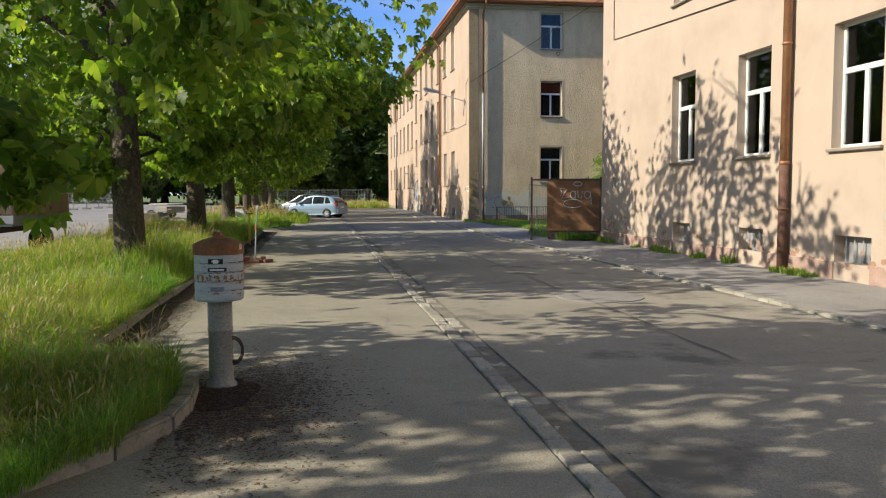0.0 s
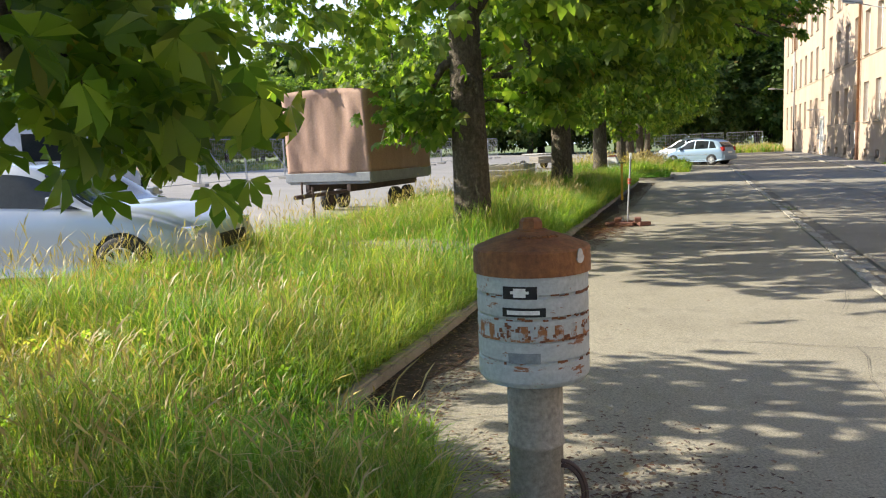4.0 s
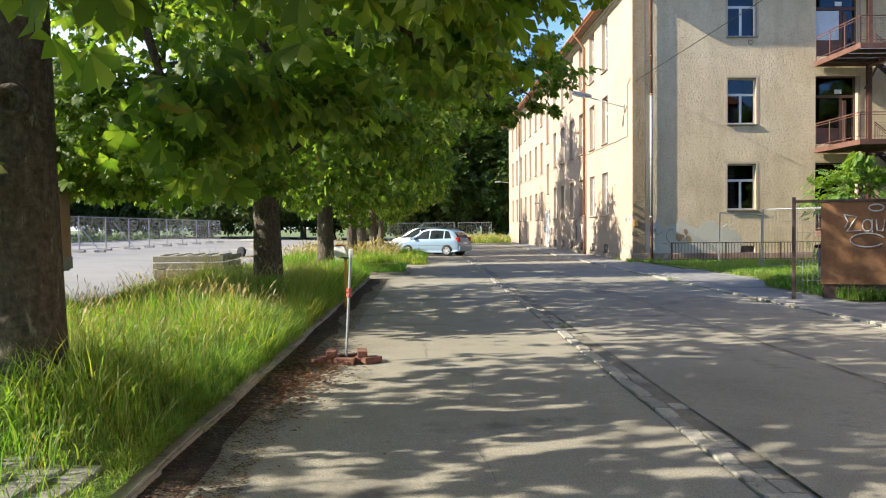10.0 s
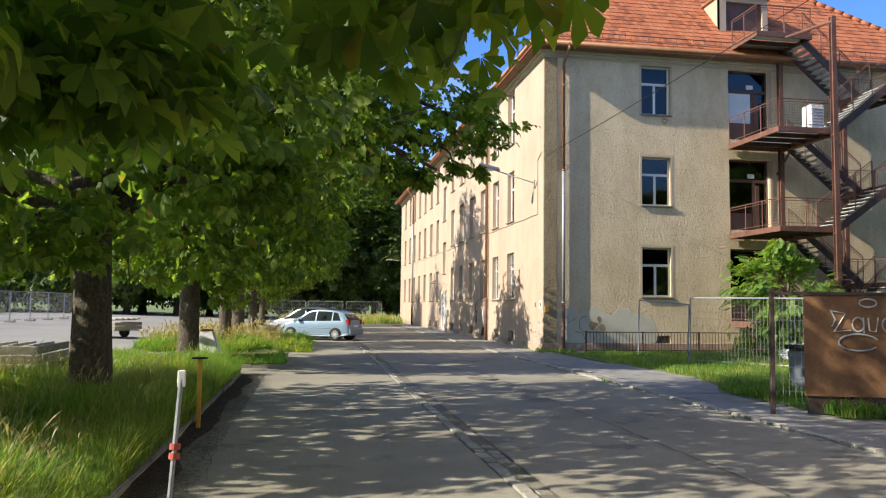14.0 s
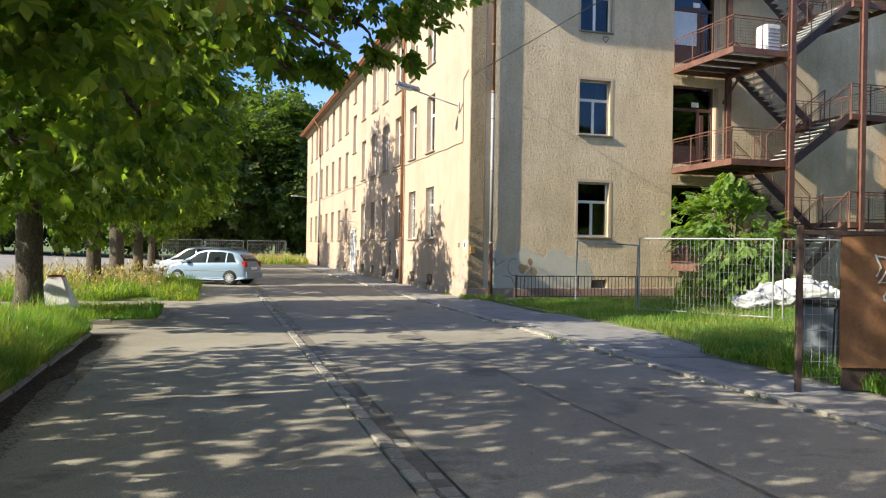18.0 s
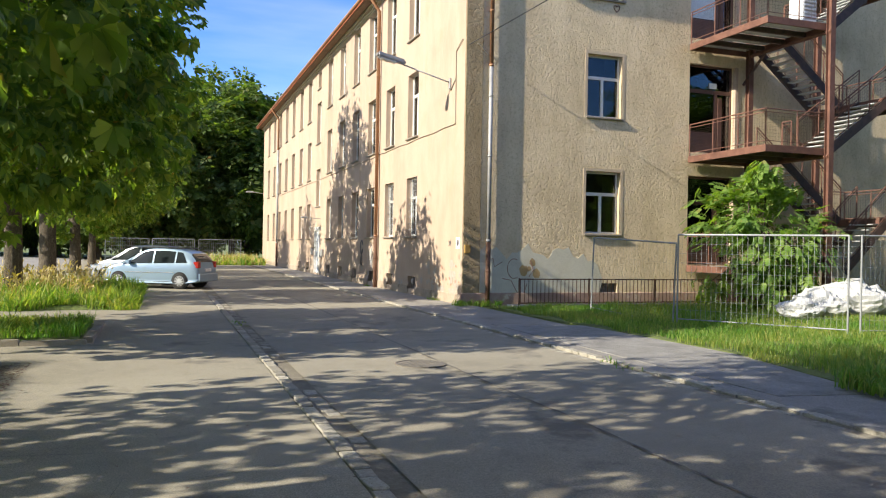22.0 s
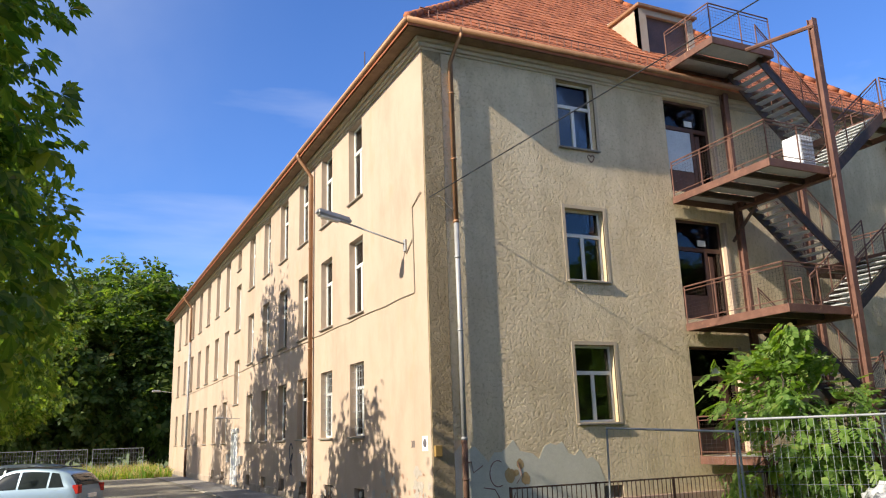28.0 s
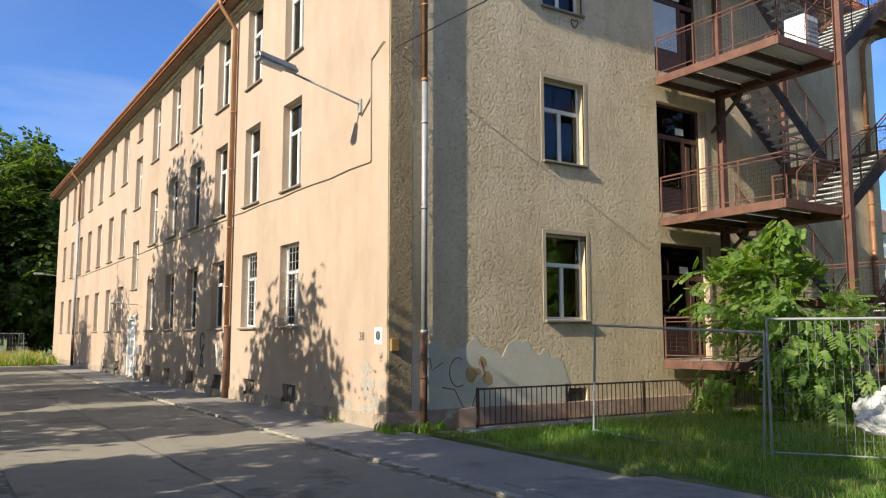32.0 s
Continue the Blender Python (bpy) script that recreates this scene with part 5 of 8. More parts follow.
# the tree at y = -9.3 is out of view, added for its shade
TREE_ROW = [("e", -3.6, 1.0, 0), ("b", -3.3, 10.85, 0), ("f", -3.65, 21.6, 0), ("g", -3.8, 32.4, 0), ("d", -3.8, 42.2, 10), ("c", -4.2, 52.5, 0), ("b", -4.2, 63.0, -15), ("d", -4.2, 74.0, 90), ("b", -3.6, -9.3, -8)]
GR = "trees along the verge"
proto = {
    "e": build_tree("chestnut_tree", "spreading chestnut tree with low drooping leaves on the verge", "tree", 11, 11.8, 4.5, 2.6, 0.28, 300, 32, 0.165, "broad", LEAF, thin=0.12, thin_low=0.08, lane_clear=2.45, lane_from=2.2, group=GR, fork=3.0, squash=0.62, low_out=1.12, porous=0.3, inner=0.65, off=(-0.9, -1.5), spread=0.5, extra=((1.65, 0.8, 1.72, 0.2, 2), (1.3, 0.85, 1.85, 0.28, 3), (0.85, 0.85, 2.05, 0.35, 3), (0.4, 0.9, 2.35, 0.5, 4), (0.3, 1.6, 2.8, 0.6, 5), (-0.6, 1.2, 2.6, 0.6, 5), (2.6, 3.0, 2.7, 0.22, 2), (3.4, 3.6, 3.0, 0.25, 3), (-1.3, 2.6, 2.9, 0.7, 8), (3.0, 1.6, 3.1, 0.9, 10))),
    "b": build_tree("chestnut_tree", "spreading chestnut tree with dark trunk and drooping green leaves", "tree", 23, 12.0, 4.7, 3.0, 0.26, 260, 34, 0.2, "broad", LEAF, thin=0.4, thin_low=0.2, top_cut=-0.5, bare=1.7, lane_clear=2.5, group=GR, fork=2.9, squash=0.78, low_out=1.12, porous=0.5, off=(0.0, -0.3), inner=0.6, spread=0.48, knot=2.4, extra=((-2.4, -0.6, 4.9, 0.9, 8),  (-0.7, -0.3, 1.95, 0.3, 4), (1.2, 0.9, 2.45, 0.5, 7), (1.8, 1.6, 2.6, 0.5, 7), (3.4, 0.8, 3.4, 0.9, 12), (3.0, -1.5, 3.3, 0.9, 10), (1.8, -2.6, 3.0, 0.8, 8))),
    "f": build_tree("chestnut_tree", "broad chestnut tree reaching over the lane with drooping leaves", "tree", 31, 11.9, 4.9, 1.85, 0.28, 430, 36, 0.185, "broad", LEAF, thin=0.33, thin_from=2.9, lane_clear=2.1, lane_rise=1.3, group=GR, fork=3.0, squash=0.92, low_out=1.1, porous=0.1, off=(-0.2, -1.2), spread=0.52, extra=((4.4, 1.6, 4.3, 0.25, 3), (4.7, 1.8, 4.05, 0.18, 2), (5.1, 2.2, 4.2, 0.2, 2), (5.3, 1.9, 4.2, 0.2, 2), (5.42, 1.75, 3.98, 0.12, 1), (5.85, 1.5, 4.28, 0.16, 2), (6.2, 1.35, 4.15, 0.1, 1), (6.1, 1.3, 4.55, 0.25, 2), (5.0, 1.4, 4.8, 0.4, 4), (5.6, 1.3, 4.9, 0.4, 3), (6.5, 1.6, 5.1, 0.4, 4), (5.9, 0.4, 5.2, 0.4, 4), (5.2, 2.4, 5.5, 0.5, 4), (4.4, 0.6, 5.2, 0.5, 4), (3.7, 1.3, 4.6, 0.5, 5), (2.9, 1.8, 4.5, 0.5, 4), (-2.0, -2.8, 2.2, 0.7, 7), (0.3, -3.4, 2.3, 0.6, 6), (-3.4, -1.5, 2.4, 0.8, 8), (-3.0, -4.0, 3.2, 0.9, 10), (-4.2, 0.8, 3.2, 0.9, 9), (-1.5, -5.2, 3.4, 0.9, 9), (2.6, -2.0, 3.5, 0.7, 8))),
    "g": build_tree("chestnut_tree", "dense chestnut tree with dark low crown beside the crossing", "tree", 43, 12.2, 4.1, 1.8, 0.28, 430, 36, 0.25, "palm", LEAF, thin=0.35, thin_from=4.5, lane_clear=2.3, group=GR, fork=3.0, low_out=1.02, squash=1.05, spread=0.38),
    "c": build_tree("chestnut_tree", "tall chestnut tree with dense green crown on the verge", "tree", 37, 15.3, 4.9, 2.6, 0.32, 380, 24, 0.27, "palm", LEAF, group=GR, fork=3.3),
    "d": build_tree("chestnut_tree", "smaller chestnut tree with rounded crown on the far verge", "tree", 41, 9.7, 3.2, 2.3, 0.24, 220, 24, 0.26, "palm", LEAF, group=GR, fork=2.7),
}
used = set()
for k, x, y, turn in TREE_ROW:
    m = pose(x, y, 0.1, 0, 0, turn)
    if k not in used:
        proto[k].matrix_basis = m
        used.add(k)
    else:
        copy_thing(proto[k], m)

# wood behind the road's end and trees round the lot
far = build_tree("wood_tree", "tall broad-leaved tree of the dark wood", "tree", 51, 17, 5.2, 1.5, 0.35, 260, 14, 0.62, "tuft", LEAFFAR, fork=5, group="trees of the wood", spread=0.7, inner=0.4)
far2 = build_tree("wood_tree", "broad rounded tree at the edge of the wood", "tree", 57, 14, 5.6, 1.0, 0.35, 260, 14, 0.6, "tuft", LEAFFAR, fork=4, group="trees of the wood", spread=0.7, inner=0.4)
# lot trees wear the lightened leaf in place of light through their crowns
lot = build_tree("maple_tree", "round-crowned tree behind the parking lot, leaf colour lightened for the backlight", "tree", 59, 13, 5.4, 1.6, 0.3, 300, 20, 0.42, "tuft", LEAFLOT, fork=3.5, group="trees behind the lot", spread=0.6, inner=0.45)
rt = random.Random(8)
spots = []
for i in range(9):
    spots.append((-34 + i * 6.2 + rt.uniform(-1, 1), 103 + rt.uniform(-3, 3), rt.uniform(0.9, 1.12)))
for i in range(7):
    spots.append((-30 + i * 8.5 + rt.uniform(-1, 1), 113 + rt.uniform(-3, 3), rt.uniform(1.1, 1.35)))
lots = [(-43 - rt.uniform(0, 6), 44 + i * 6.4 + rt.uniform(-1.5, 1.5), rt.uniform(0.68, 0.9)) for i in range(10)]
lots += [(-50 - rt.uniform(0, 4), 41 + i * 5.5 + rt.uniform(-2, 2), rt.uniform(0.45, 0.75)) for i in range(12)]
spots += [(-40, 104, 1.0), (-47, 108, 1.0), (-54, 112, 1.0), (-48, 99, 0.9), (-42, 116, 1.1), (-57, 101, 1.0), (-60, 88, 0.9), (-59, 76, 0.9)]
spots += [(-5.5, 97, 0.8), (1.0, 99, 0.95), (7.0, 101, 1.0), (13.0, 103, 0.95)]
# tall unseen trees east of the near house, added for dark reflections in the end windows
spots += [(30, 2, 0.85), (36, 10, 0.88), (34, 19, 0.84), (42, 20, 0.9), (40, 5, 0.9), (46, 13, 0.9), (38, -6, 0.9), (45, -3, 0.9), (50, 22, 0.95)]
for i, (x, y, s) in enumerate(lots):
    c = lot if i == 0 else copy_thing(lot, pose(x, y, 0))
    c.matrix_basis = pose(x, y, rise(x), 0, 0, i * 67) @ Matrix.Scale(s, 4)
far.matrix_basis = Matrix.Translation((spots[0][0], spots[0][1], 0)) @ Matrix.Scale(spots[0][2], 4)
far2.matrix_basis = Matrix.Translation((spots[1][0], spots[1][1], 0)) @ Matrix.Scale(spots[1][2], 4)
for i, (x, y, s) in enumerate(spots[2:]):
    src = far if i % 2 else far2
    c = copy_thing(src, pose(x, y, 0))
    c.matrix_basis = pose(x, y, rise(x), 0, 0, i * 50) @ Matrix.Scale(s, 4)
# ---- escape stair at the end wall ----
ST = thing("escape_stair", "red-brown steel escape stair zigzagging up the end wall", "fire escape", pose(16.55, 34.9, 0))
SX, SY = 16.55, 34.9


def steel(name, mat=RUSTSTEEL, label="", *shapes):
    bm = bmesh.new()
    for s in shapes:
        if s[0] == "b":
            rbox(bm, *s[1:], 0.008)
        else:
            tube(bm, s[1], s[2], 6)
    return part(name, bm, mat, ST, label)


for px, py, top in ((18.75, 34.9, 12.8), (21.7, 34.9, 10.75), (18.75, 38.3, 12.5), (21.7, 38.35, 10.6)):
    x, y = px - SX, py - SY
    bm = bmesh.new()
    sec = [(-0.09, -0.09), (0.09, -0.09), (0.09, -0.075), (0.012, -0.075), (0.012, 0.075), (0.09, 0.075), (0.09, 0.09), (-0.09, 0.09), (-0.09, 0.075), (-0.012, 0.075), (-0.012, -0.075), (-0.09, -0.075)]
    lo_, hi_ = [[bm.verts.new((x + u, y + v, z)) for u, v in sec] for z in (0, top)]
    for k in range(12):
        bm.faces.new((lo_[k], lo_[(k + 1) % 12], hi_[(k + 1) % 12], hi_[k]))
    bm.faces.new(hi_)
    part("post", bm, RUSTSTEEL, ST, "rust-red steel column")


def railing(pts, h=1.05, bars=True, mat=RUSTSTEEL):
    """Handrail, knee rail, foot rail and posts over a run of points, with a wire infill."""
    for a, b in zip(pts, pts[1:]):
        a, b = Vector(a), Vector(b)
        for z in (h, 0.95, 0.12):
            bm = bmesh.new()
            tube(bm, [a + Vector((0, 0, z)), b + Vector((0, 0, z))], 0.021 if z == h else 0.013, 6)
            part("handrail" if z == h else "rail", bm, mat, ST)
        n = max(1, round((b - a).length / 1.1))
        for k in range(n + 1):
            p = a.lerp(b, k / n)
            bm = bmesh.new()
            tube(bm, [p, p + Vector((0, 0, h))], 0.02, 6)
            part("railing_post", bm, mat, ST)
        bm = bmesh.new()
        m = max(4, int((b - a).length / 0.1))
        for k in range(m):
            p = a.lerp(b, (k + 0.5) / m)
            tube(bm, [p + Vector((0, 0, 0.14)), p + Vector((0, 0, 0.94))], 0.003, 3, False)
        for k in range(1, 8):
            tube(bm, [a + Vector((0, 0, 0.14 + 0.1 * k)), b + Vector((0, 0, 0.14 + 0.1 * k))], 0.003, 3, False)
        part("railing_mesh", bm, DARKSTEEL, ST)


def landing(x0, x1, y0, y1, z, sides):
    bm = bmesh.new()
    for q in ((x0, x1, y0, y0 + 0.06), (x0, x1, y1 - 0.06, y1), (x0, x0 + 0.06, y0 + 0.06, y1 - 0.06), (x1 - 0.06, x1, y0 + 0.06, y1 - 0.06)):
        rbox(bm, q[0], q[1], q[2], q[3], z - 0.2, z + 0.01, 0.008)
    part("landing_frame", bm, RUSTSTEEL, ST, "red-brown steel landing frame")
    n = max(1, round((y1 - y0) / 0.9))
    bm = bmesh.new()
    for k in range(1, n):
        y = y0 + (y1 - y0) * k / n
        rbox(bm, x0 + 0.06, x1 - 0.06, y - 0.05, y + 0.05, z - 0.2, z - 0.04, 0.006)
    part("landing_joist", bm, DARKSTEEL, ST)
    for k in range(n):
        a, b = y0 + (y1 - y0) * k / n + 0.06, y0 + (y1 - y0) * (k + 1) / n - 0.06
        bm = bmesh.new()
        rbox(bm, x0 + 0.07, x1 - 0.07, a, b, z - 0.03, z, 0.004)
        part("landing_grate", bm, GRATING, ST, "pale galvanised grating")
    for s in sides:
        railing([(px, py, z) for px, py in s])


def flight(xa, za, xb, zb, y0, y1, steps):
    for y in (y0, y1 - 0.05):
        bm = bmesh.new()
        d = Vector((xb - xa, 0, zb - za)).normalized()
        nrm = Vector((-d.z, 0, d.x)) if d.x > 0 else Vector((d.z, 0, -d.x))
        q = [Vector((xa, y, za)) - nrm * 0.22, Vector((xb, y, zb)) - nrm * 0.22, Vector((xb, y, zb)) + nrm * 0.04, Vector((xa, y, za)) + nrm * 0.04]
        v = [bm.verts.new(p) for p in q] + [bm.verts.new(p + Vector((0, 0.05, 0))) for p in q]
        for f in ((0, 1, 2, 3), (7, 6, 5, 4), (0, 4, 5, 1), (1, 5, 6, 2), (2, 6, 7, 3), (3, 7, 4, 0)):
            bm.faces.new([v[i] for i in f])
        bmesh.ops.recalc_face_normals(bm, faces=bm.faces[:])
        part("stringer", bm, DARKSTEEL, ST, "dark steel stair stringer")
    first = None
    for k in range(1, steps):
        f = k / steps
        m = pose(xa + (xb - xa) * f, y0 + 0.05, za + (zb - za) * f)
        if first is None:
            bm = bmesh.new()
            rbox(bm, -0.13, 0.13, 0, y1 - y0 - 0.1, -0.035, 0, 0.006)
            first = part("tread", bm, GRATING, ST, "galvanised stair tread")
            first.matrix_basis = m
        else:
            again(first, "tread", m, ST)
    for y in (y0 + 0.02, y1 - 0.03):
        railing([(xa, y, za), (xb, y, zb)])


LX0, LX1, MX0, MX1 = 0.0, 2.3, 4.75, 6.4
for z in (4.84, 8.55):
    landing(LX0, LX1, 0.15, 3.7, z, [[(0.03, 3.65), (0.03, 0.18), (LX1, 0.18)], [(LX1, 1.6), (LX1, 2.0)]])
landing(LX0, LX1, 1.5, 3.7, 1.25, [[(0.03, 3.65), (0.03, 1.55), (LX1, 1.55)]])
landing(LX0 + 0.05, LX1 + 0.15, 1.55, 3.5, 12.65, [[(0.08, 3.4), (0.08, 1.58), (LX1 + 0.1, 1.58)]])
for z in (2.85, 6.6, 10.5):
    landing(MX0, MX1, 0.05, 3.4, z, [[(MX0, 0.08), (MX1, 0.08), (MX1, 3.35), (MX0, 3.35)]])
flight(LX1, 4.84, MX0, 6.6, 0.15, 1.35, 10)
flight(LX1, 8.55, MX0, 10.5, 0.15, 1.35, 11)
flight(MX0, 2.85, LX1, 4.84, 1.95, 3.15, 11)
flight(MX0, 6.6, LX1, 8.55, 1.95, 3.15, 11)
flight(MX0, 10.5, LX1, 12.65, 1.95, 3.15, 12)
flight(3.0, 1.25, MX0, 2.85, 0.15, 1.35, 9)
for q in ([(2.2, 0.0, 12.6), (1.3, 1.55, 12.45)], [(2.2, 0.0, 8.3), (2.2, 3.4, 8.3)], [(2.2, 0.0, 4.6), (2.2, 3.4, 4.6)]):
    steel("brace", RUSTSTEEL, "slanting steel brace", ("t", q, 0.06))
for z in (8.3, 4.6):
    steel("corbel", DARKSTEEL, "", ("t", [(2.2, 3.7, z - 0.9), (2.2, 2.7, z - 0.05)], 0.05))

fb = thing("white_appliance", "white boxed cooling unit standing on the steel landing", "appliance", pose(18.35, 35.6, 8.56))
bm = bmesh.new()
rbox(bm, -0.28, 0.28, -0.28, 0.28, 0, 0.95, 0.03, 2)
part("body", bm, WHITEVAN, fb)
bm = bmesh.new()
for k in range(6):
    rbox(bm, -0.22, 0.22, -0.295, -0.28, 0.15 + k * 0.12, 0.2 + k * 0.12, 0.004)
part("grille", bm, ZINC, fb)

# ---- wall lamp, overhead wire ----
LP = thing("wall_lamp", "grey street lamp on a long arm fixed to the wall", "lamp", pose(8.62, 39.9, 6.86))
bm = bmesh.new()
tube(bm, [(0, 0, 0), (-0.1, 0, 0.02), (-1.5, 0.05, 0.42)], 0.024, 8)
part("arm", bm, ZINC, LP, smooth=True)
bm = bmesh.new()
t = bmesh.new()
box(t, -2.35, -1.45, -0.13, 0.17, 0.4, 0.56)
bmesh.ops.bevel(t, geom=t.edges[:], offset=0.05, segments=3, affect="EDGES")
for v in t.verts:
    v.co.z += (-1.45 - v.co.x) * 0.2
    v.co.y = 0.02 + (v.co.y - 0.02) * (0.55 + 0.5 * min(1, (-1.45 - v.co.x) / 0.4))
join(bm, t)
part("lamp_head", bm, ZINC, LP, "weathered grey lamp housing", smooth=False)
bm = bmesh.new()
t = bmesh.new()
box(t, -2.25, -1.75, -0.08, 0.12, 0.36, 0.42)
bmesh.ops.bevel(t, geom=t.edges[:], offset=0.02, segments=2, affect="EDGES")
for v in t.verts:
    v.co.z += (-1.45 - v.co.x) * 0.2
join(bm, t)
part("lens", bm, WHITEFRAME, LP)
bm = bmesh.new()
rbox(bm, -0.03, 0.03, -0.06, 0.06, -0.2, 0.12, 0.01)
part("wall_bracket", bm, ZINC, LP)
WIRE = thing("overhead_wire", "thin dark overhead wire from the barracks corner", "cable", pose(8.75, 38.6, 7.75))
bm = bmesh.new()
a, b = Vector((0, 0, 0)), Vector((12.1, -19.0, 7.6))
tube(bm, [a.lerp(b, k / 24) + Vector((0, 0, -0.12 * math.sin(math.pi * k / 24))) for k in range(25)], 0.014, 6)
part("wire", bm, BLACK, WIRE)
fl = thing("wall_lamp", "small grey lamp low on the far corner of the barracks", "lamp", pose(8.6, 88.2, 6.2))
bm = bmesh.new()
tube(bm, [(0, 0, 0), (-0.9, 0, 0.1)], 0.03, 6)
rbox(bm, -1.5, -0.85, -0.12, 0.12, 0.03, 0.18, 0.04)
part("lamp_head", bm, ZINC, fl)

# ---- low railing before the end wall ----
RL = thing("railing", "low rusty iron bar railing before the end wall", "railing", pose(9.95, 37.45, 0.0))
bm = bmesh.new()
for z in (0.14, 0.83):
    rbox(bm, 0, 9.2, -0.02, 0.02, z - 0.018, z + 0.018, 0.004)
part("rail", bm, CASTIRON, RL)
bm = bmesh.new()
tube(bm, [(0, 0, 0.13), (0, 0, 0.83)], 0.011, 6)
b0 = part("bar", bm, CASTIRON, RL)
b0.matrix_basis = pose(0.06, 0, 0)
for k in range(1, 70):
    again(b0, "bar", pose(0.06 + 0.131 * k, 0, 0), RL)
bm = bmesh.new()
rbox(bm, -0.3, 9.6, -0.22, 0.25, -0.3, 0.09, 0.02)
tagged(part("area_kerb", bm, CONCRETE), "low concrete kerb under the railing", "kerb", kind="structure").matrix_basis = pose(9.95, 37.45, 0)
for k in range(5):
    bm = bmesh.new()
    rbox(bm, -0.02, 0.02, -0.02, 0.02, 0.0, 0.86, 0.004)
    part("post", bm, CASTIRON, RL).matrix_basis = pose(0.02 + k * 2.29, 0, 0)


# ---- mobile fence panels ----
def fence_panel(label, length=3.45, h=2.0, wire=0.0026, nv=30, nh=9, foot=True, group="fence panels", top_only=False):
    f = thing("mobile_fence", label, "fence", group=group)
    for x in (0.02, length - 0.02):
        bm = bmesh.new()
        tube(bm, [(x, 0, 0.06), (x, 0, h)], 0.021, 8)
        part("post", bm, GALV, f)
    bm = bmesh.new()
    tube(bm, [(0.02, 0, h), (length - 0.02, 0, h)], 0.021, 8)
    part("top_rail", bm, GALV, f)
    bm = bmesh.new()
    tube(bm, [(0.02, 0, 0.15), (length - 0.02, 0, 0.15)], 0.014, 8)
    part("bottom_rail", bm, GALV, f)
    bm = bmesh.new()
    for k in range(1, nv):
        x = length * k / nv
        tube(bm, [(x, 0, 0.15), (x, 0, h)], wire, 3, False)
    for k in range(1, nh):
        z = 0.15 + (h - 0.15) * k / nh
        tube(bm, [(0.02, 0, z), (length - 0.02, 0, z)], wire, 3, False)
    part("wire_mesh", bm, GALV, f)
    if foot:
        for x in (0.02, length - 0.02):
            bm = bmesh.new()
            rbox(bm, x - 0.11, x + 0.11, -0.33, 0.33, 0, 0.13, 0.02)
            part("foot", bm, CONCRETE, f, "grey concrete foot")
    return f


def run(src, a, b, z=0.0, first=False):
    ang = math.degrees(math.atan2(b[1] - a[1], b[0] - a[0]))
    m = pose(a[0], a[1], z, 0, 0, ang)
    if first:
        src.matrix_basis = m
        return src
    return copy_thing(src, m)


nf = fence_panel("galvanised mobile fence panel standing in the lawn", 3.6, 2.1, 0.0028, 32, 9, False, "fence panels on the lawn")
run(nf, (11.54, 32.23), (13.71, 29.17), 0, True)
run(nf, (13.76, 29.15), (17.2, 28.6))
run(nf, (17.3, 28.6), (20.8, 28.2))
lf = fence_panel("bent galvanised fence panel leaning askew before the end wall", 3.4, 2.05, 0.0012, 30, 4, False, "fence panels on the lawn")
run(lf, (11.3, 35.7), (11.52, 32.3), 0, True)
lf.matrix_basis = lf.matrix_basis @ pose(0, 0, 0, 0, 2.5, 0)
# lot fence
ff = fence_panel("galvanised mobile fence panel at the back of the lot", 3.5, 2.0, 0.0035, 24, 8, True, "fence panels of the lot")
for k in range(16):
    run(ff, (-20.2 + 0.06 * k, 21.0 + 3.55 * k), (-20.14 + 0.06 * k, 24.5 + 3.55 * k), rise(-20), k == 0)
for k in range(7):
    y = 23 + k * 5.3
    sp = thing("fence_brace", "slanting galvanised tube propping the lot fence", "brace", pose(-20.0, y, rise(-20)))
    bm = bmesh.new()
    tube(bm, [(0.1, 0, 1.7), (1.3, 0.2, 0.05)], 0.022, 6)
    part("tube", bm, GALV, sp)
    bm = bmesh.new()
    rbox(bm, 1.0, 1.6, 0.05, 0.35, 0, 0.12, 0.02)
    part("foot", bm, CONCRETE, sp)
ef = fence_panel("mobile fence panel closing the end of the road", 3.4, 2.0, 0.007, 20, 6, True, "fence panels at the road's end")
run(ef, (3.0, 84.5), (6.4, 84.0), 0, True)
run(ef, (-4.2, 86.0), (-0.8, 85.6))
run(ef, (-0.6, 85.5), (2.8, 84.6))

# ---- rusty sheet with its posts beside the near house ----
RP = thing("rusty_sheet", "large rust-brown steel sheet with white spray scrawl on posts", "metal sheet", pose(7.93, 21.05, 0, 0, 0, -17))
bm = bmesh.new()
t = bmesh.new()
box(t, 0, 1.75, -0.012, 0.012, 0.33, 2.02)
bmesh.ops.subdivide_edges(t, edges=t.edges[:], cuts=4, use_grid_fill=True)
for v in t.verts:
    v.co.y += 0.02 * noise.noise(Vector((v.co.x * 2, 0, v.co.z * 2)))
    if v.co.x < 0.1:
        v.co.x += 0.03 * noise.noise(Vector((0, 3, v.co.z * 3)))
join(bm, t)
part("sheet", bm, RUST, RP)
bm = bmesh.new()
rbox(bm, -0.55, 1.8, -0.03, 0.03, 2.02, 2.08, 0.006)
part("top_rail", bm, DARKSTEEL, RP)
for x in (-0.52, 1.78):
    bm = bmesh.new()
    rbox(bm, x - 0.035, x + 0.035, -0.035, 0.035, 0, 2.14, 0.006)
    part("post", bm, DARKSTEEL, RP, "dark steel post")
bm = bmesh.new()
for k in range(5):
    tube(bm, [(-0.45 + k * 0.1, 0, 0.1), (-0.45 + k * 0.1, 0, 2.0)], 0.003, 4)
